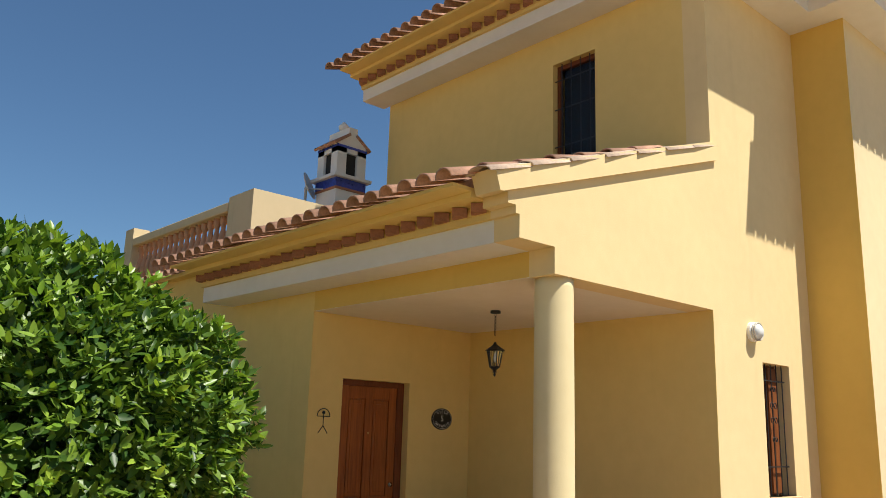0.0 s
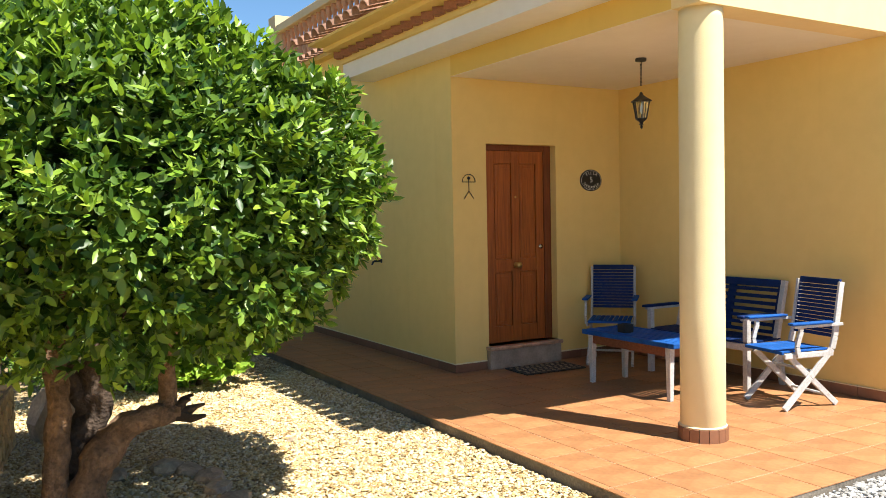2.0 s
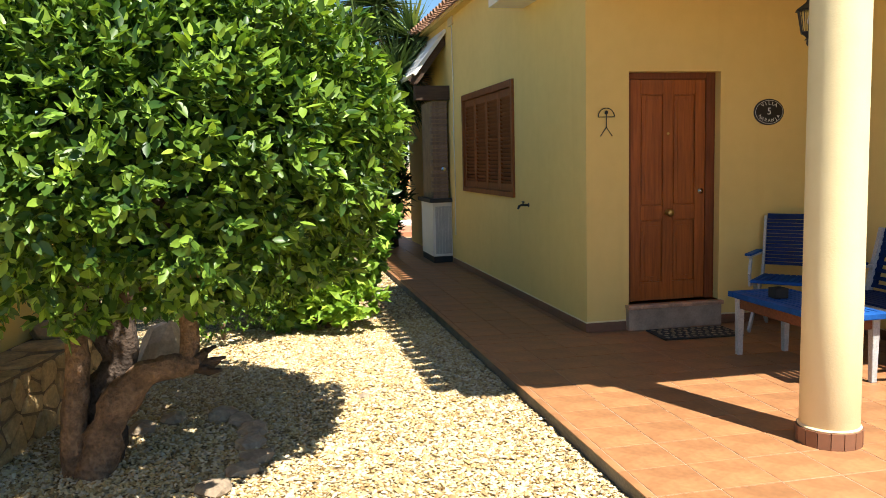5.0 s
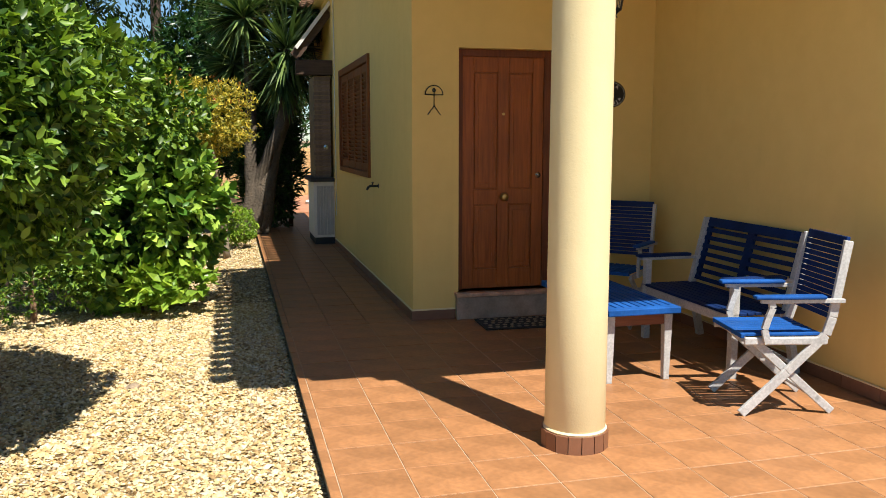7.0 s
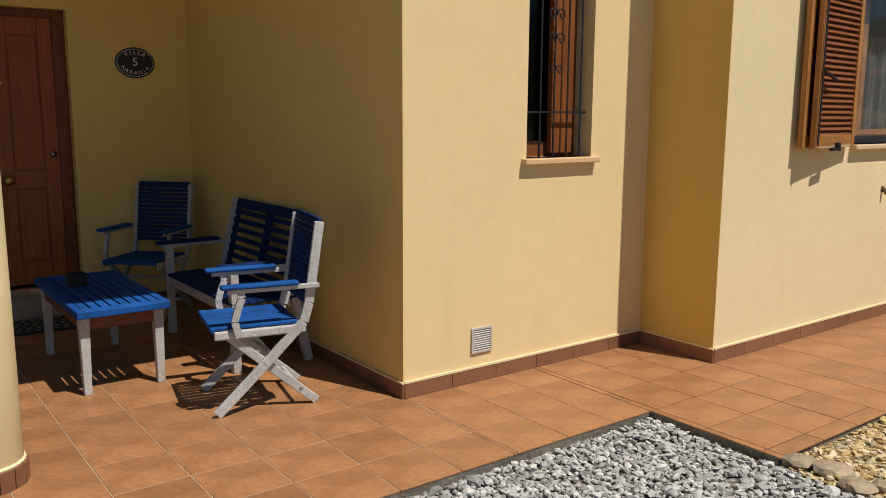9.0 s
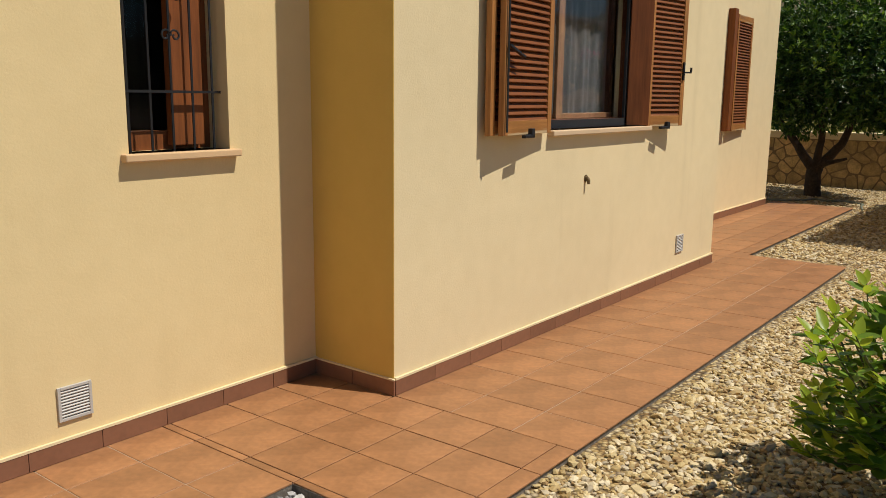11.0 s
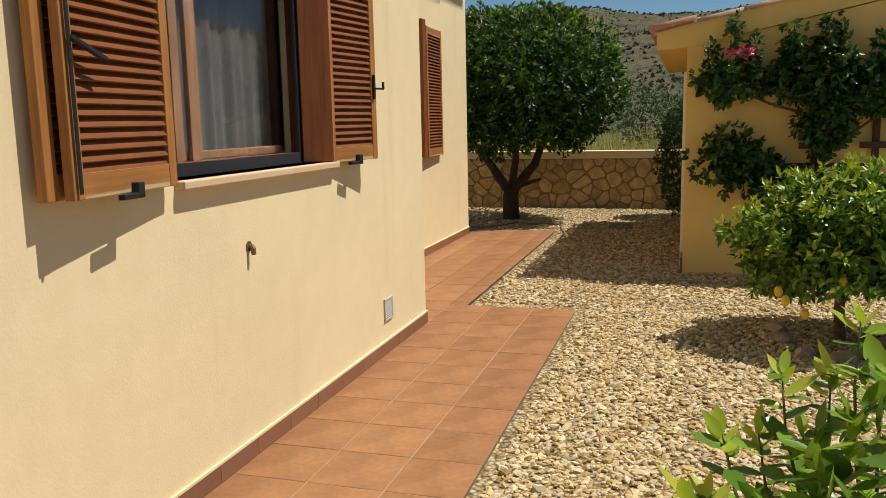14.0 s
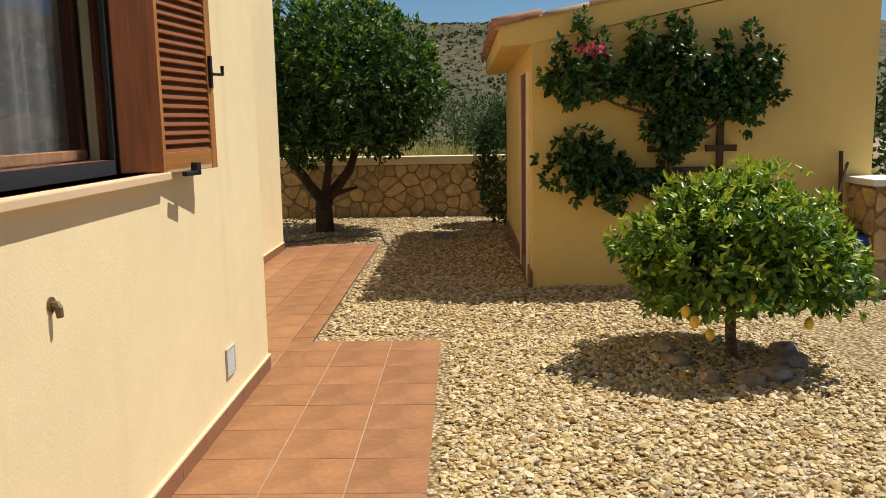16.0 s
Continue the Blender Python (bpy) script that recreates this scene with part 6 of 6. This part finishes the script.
def stone_face(root, m, length, height, cell, seed, proud=0.02, gap=0.013):
    """Irregular fitted stones on a face: local x along, z up, out to -y."""
    rs_ = random.Random(seed)
    n = max(3, round(length * height / (cell * cell * 0.72)))
    seeds = []
    while len(seeds) < n:
        far = max(((rs_.uniform(0, length), rs_.uniform(0, height)) for _ in range(7)), key=lambda p: min([math.hypot(p[0] - q[0], (p[1] - q[1]) * 1.35) for q in seeds], default=0))
        seeds.append(far)
    for sx, sz in seeds:
        poly = [(gap * 0.5, gap * 0.5), (length - gap * 0.5, gap * 0.5), (length - gap * 0.5, height - gap * 0.4), (gap * 0.5, height - gap * 0.4)]
        for qx, qz in seeds:
            d = math.hypot(qx - sx, qz - sz)
            if 0 < d < cell * 4 and poly:
                nx, nz = (qx - sx) / d, (qz - sz) / d
                poly = clip_poly(poly, sx + nx * (d / 2 - gap), sz + nz * (d / 2 - gap), nx, nz)
        if len(poly) < 3:
            continue
        pts = []
        for k, (x, z) in enumerate(poly):
            (ax, az), (bx, bz) = poly[k - 1], poly[(k + 1) % len(poly)]
            f, g = rs_.uniform(0.12, 0.26), rs_.uniform(0.12, 0.26)
            pts += [(x + (ax - x) * f, z + (az - z) * f), (x + (bx - x) * g, z + (bz - z) * g)]
        cx, cz = sum(p[0] for p in pts) / len(pts), sum(p[1] for p in pts) / len(pts)
        pr, tx, tz = proud * rs_.uniform(0.6, 1.4), rs_.uniform(-0.05, 0.05), rs_.uniform(-0.06, 0.06)
        _b = bmesh.new()
        rings = []
        for k, dy in ((1.0, 0.012), (0.985, -pr * 0.55), (0.90, -pr)):
            rings.append([_b.verts.new((cx + (p[0] - cx) * k, dy + (0 if dy > 0 else (p[0] - cx) * tx + (p[1] - cz) * tz + rs_.uniform(-0.0025, 0.0025)), cz + (p[1] - cz) * k)) for p in pts])
        for lo, hi in zip(rings, rings[1:]):
            for k in range(len(pts)):
                j = (k + 1) % len(pts)
                _b.faces.new((lo[k], lo[j], hi[j], hi[k]))
        mid = _b.verts.new((cx, -pr * 1.12, cz))
        for k in range(len(pts)):
            _b.faces.new((rings[-1][k], rings[-1][(k + 1) % len(pts)], mid))
        bmesh.ops.recalc_face_normals(_b, faces=_b.faces)
        part("stone", _b, M_STONE, root).matrix_basis = m


# low wall by the orange tree, with the yellow wall behind it
LW0, LW1 = Vector((-5.05, -6.2, 0)), Vector((-3.88, -0.05, 0))
_dir = (LW1 - LW0).normalized()
_len = (LW1 - LW0).length
_ang2 = math.degrees(math.atan2(_dir.y, _dir.x))
mlow = pose(LW0.x, LW0.y, GZ, 0, 0, _ang2)
lw = thing("low_stone_wall", "low wall of fitted yellow-grey stones with flat stone top", "stone wall", mlow, kind="structure")
part("core", box(0, _len, 0.02, 0.42, -0.1, 0.46), M_MORTAR, lw)
stone_face(lw, pose(0, 0.02, 0), _len, 0.45, 0.155, 5, 0.014, 0.009)
stone_face(lw, pose(0, 0.02, 0.46, -90, 0, 0), _len, 0.40, 0.34, 6, 0.012)
stone_face(lw, pose(_len, 0.02, 0, 0, 0, 90), 0.4, 0.44, 0.22, 9)
solid("wall_boundary", box(0, _len + 0.1, 0.42, 0.62, -0.1, 1.75, 0, mlow), M_WALL, "plain yellow boundary wall behind the low stone wall", "wall", kind="structure")

# garden wall at the far end
fw = thing("garden_wall", "garden wall of irregular honey-coloured stones with pale coping", "stone wall", pose(17.62, 4.0, GZ, 0, 0, -90), kind="structure")
part("core", box(0, 14.0, 0.0, 0.3, -0.1, 0.925), M_MORTAR, fw)
stone_face(fw, pose(3.6, 0, 0), 7.6, 0.92, 0.26, 15, 0.009, 0.011)
part("coping", box(0, 14.0, -0.03, 0.33, 0.925, 1.06, 0.008), M_WALL2, fw)
pl = thing("stone_pillar", "stone-faced pillar with flat plaster cap", "pillar", pose(10.95, -8.55, GZ, 0, 0, -90), kind="structure")
part("core", box(0, 1.2, 0, 0.5, -0.1, 1.0), M_MORTAR, pl)
stone_face(pl, pose(0, 0, 0), 1.2, 0.98, 0.26, 25, 0.02)
stone_face(pl, pose(0, 0.5, 0, 0, 0, -90), 0.5, 0.98, 0.24, 26, 0.02)
part("cap", box(-0.05, 1.25, -0.05, 0.55, 1.0, 1.06, 0.008), M_WHITE, pl)
hg = thing("corner_hedge", "dark clipped evergreen beside the shed", "hedge")
_b = bmesh.new()
limb(_b, [(16.4, -5.75, GZ), (16.4, -5.75, 1.2)], 0.05, 0.03, 6)
part("stem", _b, M_BARKD, hg)
crown("foliage", (16.4, -5.75, 0.85), (0.5, 0.62, 1.0), 2400, 7, 0.05, 0.5, leaf_mat("hedge_leaf", (0.014, 0.04, 0.01), (0.07, 0.13, 0.025), 0.6), hg, 0.12, 0.6, seed=95)
hg2 = thing("back_hedge", "tall dark hedge behind the shed", "hedge")
_b = bmesh.new()
limb(_b, [(12.6, -10.3, GZ), (12.6, -10.3, 1.5)], 0.06, 0.03, 6)
part("stem", _b, M_BARKD, hg2)
crown("foliage", (12.6, -10.2, 1.2), (0.9, 0.9, 1.4), 1000, 7, 0.09, 0.5, M_DARK_LEAF, hg2, 0.2, 0.6, seed=96)

# ---- barbecue and pergola at the end of the side wall ----
bq = thing("barbecue", "built-in brick barbecue with cream cabinet and dark worktop", "barbecue", pose(-0.29, 5.36, 0))
part("plinth", box(0.0, 0.29, 0.02, 0.9, 0, 0.1), M_BASEB, bq)
part("cabinet", box(-0.01, 0.29, 0.0, 0.9, 0.1, 0.92, 0.004), M_WHITE, bq)
for i in range(5):
    part("board", box(0.03 + i * 0.05, 0.075 + i * 0.05, -0.012, 0.0, 0.14, 0.86, 0.002), M_GREYW, bq)
part("worktop", box(-0.06, 0.29, -0.05, 0.95, 0.92, 0.98, 0.008), M_BASEB, bq, "dark stone worktop")
_bk = mesh_of("brick", box(-0.115, 0.115, -0.1, 0.1, 0, 0.042, 0.0), surface("grey_brown_brick", (0.26, 0.18, 0.13), 0.9, 8, 50, 0.3, 0.3, 0.4, 0.005, piece=0.3))
for i in range(27):
    shared("brick", _bk, pose(0.14 + 0.006 * ((i * 7) % 3 - 1), 0.15, 0.98 + i * 0.054), bq)
part("brick_core", box(0.03, 0.25, 0.055, 0.9, 0.98, 2.44), M_MORTAR, bq)
part("spray_nozzle", lathe(bmesh.new(), [(0.03, 0), (0.035, 0.02), (0.01, 0.03)], 10), M_CHROME, bq).matrix_basis = pose(0.18, 0.045, 1.42, 90, 0, 0)
pg = thing("pergola", "dark timber lean-to pergola with pale boarded roof", "pergola", kind="structure")
part("beam", box(-0.52, 0.0, 5.34, 5.52, 2.45, 2.66, 0.006), M_TIMBER, pg)
part("rafter", bar(bmesh.new(), (-0.02, 5.6, 3.38), (-0.52, 5.6, 2.72), 0.08, 0.14, 0, (0, 1, 0)), M_TIMBER, pg)
part("roof_board", bar(bmesh.new(), (0.0, 6.8, 3.5), (-0.5, 6.8, 2.84), 2.6, 0.05, 0, (0, 1, 0)), M_WHITE, pg)
part("post", box(-0.5, -0.42, 8.0, 8.1, 0, 2.75), M_TIMBER, pg)

# marker post and white garden seat among the shrubs
mp = thing("marker_post", "grey weathered wooden marker post", "post", pose(-1.93, 4.63, GZ))
part("post", tube(bmesh.new(), [(0, 0, -0.02), (0.01, 0, 0.55)], 0.04, 9), M_ROCK, mp)
gs = thing("stone_stool", "small white stone garden stool", "stool", pose(-1.83, 6.45, GZ))
for s in (-0.12, 0.12):
    part("leg", box(s - 0.03, s + 0.03, -0.1, 0.1, 0, 0.42, 0.006), M_WHITE, gs)
part("seat", box(-0.2, 0.2, -0.13, 0.13, 0.42, 0.48, 0.01), M_WHITE, gs)
rock(-3.60, 0.06, 0.2, "pale upright boulder at the end of the low wall", "", GZ, 1.5)
rock(-4.22, -0.55, 0.19, "pale grey boulder lying on the low wall", "", 0.37, 0.55)

# far terrace beyond the path
solid("paving_far", box(-2.5, 7.0, 11.0, 16.5, GZ - 0.2, -0.01), surface("far_terrace_tile", (0.44, 0.2, 0.11), 0.6, 2, 20, 0.2, 0.15), "sunlit terracotta terrace beyond the path", "paving", kind="structure")
solid("round_slab", lathe(bmesh.new(), [(0.5, -0.01), (0.5, 0.05), (0.47, 0.06)], 28, (0.75, 13.3, 0)), M_WHITE, "round white stone slab on the terrace", "slab")
solid("wall_far_garden", box(-8, 9, 16.5, 16.8, GZ - 0.1, 1.3), M_STONE, "pale stone garden wall at the back", "wall", kind="structure")
fh = thing("far_hedge", "mixed green hedge over the back wall", "hedge", kind="stuff")
for i in range(5):
    crown("foliage", (-4 + i * 2.4, 17.6, 1.6), (1.5, 0.7, 1.4), 420, 6, 0.14, 0.5, (M_ORANGE_LEAF, M_LEMON_LEAF, M_DARK_LEAF)[i % 3], fh, 0.25, 0.6, seed=100 + i)
part("stem", box(-5, 7, 17.5, 17.6, GZ, 0.6), M_BARKD, fh)

# ---- field and hill beyond the wall ----
def hill_z(x, y):
    u = max(0.0, min(1.0, (x - 62) / 110))
    ridge = 15.5 + 5.5 * noise.noise(Vector((x * 0.012, y * 0.015, 3))) + 2.6 * noise.noise(Vector((x * 0.05, y * 0.05, 7))) + 0.02 * (x - 120)
    return GZ - 0.1 + 1.27 * ridge * (u * u * (3 - 2 * u)) + 0.25 * noise.noise(Vector((x * 0.3, y * 0.3, 1))) * u


_nx, _ny = 70, 110
bmh = bmesh.new()
grid = []
for i in range(_nx):
    x = 40 + (i / (_nx - 1)) ** 1.3 * 420
    ys = [-330 + j / (_ny - 1) * 620 for j in range(_ny)]
    grid.append([bmh.verts.new((x, y, hill_z(x, y))) for y in ys])
for i in range(_nx - 1):
    for j in range(_ny - 1):
        bmh.faces.new((grid[i][j], grid[i + 1][j], grid[i + 1][j + 1], grid[i][j + 1]))
M_HILL, _n, _l, _p = nodes_of("scrub_hill")
_t1 = noise_tex(_n, _l, 0.05, 5)
_t2 = noise_tex(_n, _l, 0.5, 6, rough=0.7)
_c = ramp(_n, _l, _t1.outputs[0], [(0.3, (0.10, 0.08, 0.033)), (0.7, (0.15, 0.115, 0.048))]).outputs[0]
_c = mix(_n, _l, _c, (0.045, 0.05, 0.018), ramp(_n, _l, _t2.outputs[0], [(0.42, (0, 0, 0)), (0.6, (1, 1, 1))]).outputs[0])
_l.new(_c, _p.inputs["Base Color"])
_p.inputs["Roughness"].default_value = 0.95
bump(_n, _l, _p, _t2.outputs[0], 1.0, 0.8)
solid("hill", bmh, M_HILL, "scrub-covered brown hillside beyond the field", "hill", kind="structure", smooth=True)
# dry grass and bushes
n = 14000
gx = 18.5 + 32 * rng.random(n) ** 1.6
gy = -3.5 + (rng.random(n) - 0.5) * (4 + gx * 0.75)
P = np.stack([gx, gy, np.full(n, GZ - 0.05)], axis=1)
d = np.array([0, 0, 1.0]) + unit(n) * 0.35
L = rng.uniform(0.35, 0.9, n) + 0.012 * gx
go = new("dry_grass", leaves_mesh("dry_grass", P, d, unit(n), L, np.full(n, 0.035), leaf_mat("straw", (0.25, 0.24, 0.07), (0.5, 0.45, 0.17), 0.7, 0.3)))
tagged(go, "yellow-green dry meadow grass beyond the wall", "grass", kind="stuff")
for i, (x, y, r) in enumerate(((28, -6.5, 1.3), (33, -8.5, 1.5), (44, -6.0, 1.8), (40, -11, 2.0), (55, -3, 2.2), (58, -9, 2.4), (62, 2, 2.0), (26, -8.2, 1.0), (60, -14, 2.5), (36, -4.7, 1.8), (34, -6.6, 1.7))):
    fb = thing("field_bush", "grey-green wild bush in the dry field", "shrub", group="field bushes")
    _b = bmesh.new()
    limb(_b, [(x, y, GZ - 0.05), (x, y, r * 0.7)], 0.06, 0.03, 5)
    part("stem", _b, M_BARKD, fb)
    crown("foliage", (x, y, r * 0.72), (r, r, r * 0.85), 330, 5, 0.22, 0.4, leaf_mat("sage_leaf", (0.04, 0.07, 0.026), (0.10, 0.145, 0.05), 0.6, 0.2) if i == 0 else bpy.data.materials["sage_leaf"], fb, 0.25, 0.5, flat=-0.6, seed=120 + i)

n = 6500
sx = 70 + 130 * rng.random(n)
sy = (rng.random(n) - 0.5) * 90 - 2 + (sx - 70) * 0.05
P = np.array([(x, y, hill_z(x, y) - 0.1) for x, y in zip(sx, sy)])
P = np.repeat(P, 5, axis=0)
d = unit(len(P)) * 0.8 + np.array([0, 0, 0.7])
L = np.repeat(rng.uniform(0.22, 0.62, n), 5)
so = new("hill_scrub", leaves_mesh("hill_scrub", P, d, unit(len(P)), L, L * 0.7, leaf_mat("scrub_leaf", (0.05, 0.055, 0.02), (0.11, 0.105, 0.04), 0.8, 0.1)))
tagged(so, "low dark scrub dotting the hillside", "scrub", kind="stuff")

# ---- loose pebbles ----
_ico = bmesh.new()
bmesh.ops.create_icosphere(_ico, subdivisions=1, radius=1)
IV = np.array([tuple(v.co) for v in _ico.verts])
IF = np.array([[v.index for v in f.verts] for f in _ico.faces])
_ico.free()


def pebbles(name, regions, size, material, label, IV=IV, IF=IF):
    """Loose stones strewn over rectangles (x0, x1, y0, y1, stones a square metre)."""
    pts = []
    for x0, x1, y0, y1, dens in regions:
        n = int((x1 - x0) * (y1 - y0) * dens)
        pts.append(np.stack([rng.uniform(x0, x1, n), rng.uniform(y0, y1, n)], axis=1))
    p = np.concatenate(pts)
    n = len(p)
    a = rng.uniform(0, 2 * np.pi, n)
    s = size * rng.lognormal(0, 0.28, n)
    e = np.stack([s * rng.uniform(0.9, 1.5, n), s * rng.uniform(0.65, 1.0, n), s * rng.uniform(0.4, 0.75, n)], axis=1)
    V = IV[None, :, :] * (1 + 0.16 * rng.normal(size=(n, len(IV), 1))) * e[:, None, :]
    tl = rng.normal(0, 0.35, n)
    V = np.stack([V[..., 0] * np.cos(tl)[:, None] - V[..., 2] * np.sin(tl)[:, None], V[..., 1], V[..., 0] * np.sin(tl)[:, None] + V[..., 2] * np.cos(tl)[:, None]], axis=-1)
    c, q = np.cos(a)[:, None], np.sin(a)[:, None]
    X = V[..., 0] * c - V[..., 1] * q + p[:, 0:1]
    Y = V[..., 0] * q + V[..., 1] * c + p[:, 1:2]
    Z = V[..., 2] + GZ + np.where(p[:, 0:1] > -1.0, 0.042, 0.0) + rng.uniform(0.0, 0.013, n)[:, None]
    W = np.stack([X, Y, Z], axis=-1).reshape(-1, 3)
    F = (IF[None] + (np.arange(n) * len(IV))[:, None, None]).reshape(-1, 3)
    me = bpy.data.meshes.new(name)
    me.from_pydata(W.tolist(), [], F.tolist())
    me.materials.append(material)
    return tagged(new(name, me), label, "gravel", kind="stuff")


OV = np.array([(1, 0, 0), (-1, 0, 0), (0, 1, 0), (0, -1, 0), (0, 0, 1), (0, 0, -1)]) * 1.2
OF = np.array([(0, 2, 4), (2, 1, 4), (1, 3, 4), (3, 0, 4), (2, 0, 5), (1, 2, 5), (3, 1, 5), (0, 3, 5)])
pebbles("small_pebbles", [(-4.3, -1.1, -4.4, 1.5, 3300), (-2.6, -1.1, 1.5, 7.5, 900)], 0.0108, M_PEB, "loose small cream and tan pebbles", OV, OF)
pebbles("cream_pebbles", [(3.15, 4.2, -6.0, -4.8, 1500), (4.2, 9.7, -7.4, -4.86, 1650), (9.7, 12.0, -7.4, -3.9, 900), (12.0, 17.5, -5.6, -3.9, 500), (14.35, 17.5, -3.9, -1.2, 420)], 0.0155, M_PEB, "loose cream and tan pebbles")
pebbles("grey_pebbles", [(-1.05, 3.12, -5.6, -4.075, 2100)], 0.0145, M_PEBG, "loose grey crushed stones")

# ---- paving tiles ----
_tiles = {}


def tile_of(w, d):
    key = (round(w, 3), round(d, 3))
    if key not in _tiles:
        g, c, t = 0.0025, 0.003, 0.008
        bm = bmesh.new()
        lo = [bm.verts.new((sx * (w / 2 - g), sy * (d / 2 - g), -t)) for sx, sy in ((-1, -1), (1, -1), (1, 1), (-1, 1))]
        mi = [bm.verts.new((sx * (w / 2 - g), sy * (d / 2 - g), -0.0015)) for sx, sy in ((-1, -1), (1, -1), (1, 1), (-1, 1))]
        hi = [bm.verts.new((sx * (w / 2 - g - c), sy * (d / 2 - g - c), 0)) for sx, sy in ((-1, -1), (1, -1), (1, 1), (-1, 1))]
        for a, b in ((lo, mi), (mi, hi)):
            for k in range(4):
                bm.faces.new((a[k], a[(k + 1) % 4], b[(k + 1) % 4], b[k]))
        bm.faces.new(hi)
        _tiles[key] = mesh_of("floor_tile", bm, M_TILE)
    return _tiles[key]


def lay(parent, x0, x1, y0, y1, ox, oy, pitch):
    def cuts(a0, a1, o):
        k = math.ceil((a0 - o) / pitch + 1e-6)
        c = [a0]
        while o + k * pitch < a1 - 1e-6:
            c.append(o + k * pitch)
            k += 1
        return c + [a1]

    for xa, xb in zip(cuts(x0, x1, ox), cuts(x0, x1, ox)[1:]):
        for ya, yb in zip(cuts(y0, y1, oy), cuts(y0, y1, oy)[1:]):
            if xb - xa > 0.015 and yb - ya > 0.015:
                shared("floor_tile", tile_of(xb - xa, yb - ya), pose((xa + xb) / 2, (ya + yb) / 2, random.uniform(-0.0006, 0.0006)), parent)


for i, (x0, x1, y0, y1) in enumerate(PAVE):
    o = 0.012
    lay(_pv[i], x0 - (o if x0 in (-1.08,) else 0), x1 + (o if i in (4, 5) else 0), y0 - (0 if i == 1 else o), y1, *((0.585, -2.755, 0.325) if i < 4 else (7.71, -4.455, 0.362)))
_gj = solid("grout_bed", box(-1.07, 3.13, -4.04, -0.01, -0.0075, -0.003), M_GROUT, "pale grout between the paving tiles", "grout", kind="structure")
solid("grout_bed_front", box(X2 + 0.01, 9.39, -4.78, Y2, -0.0075, -0.003), M_GROUT, "pale grout between the front paving tiles", "grout", kind="structure")
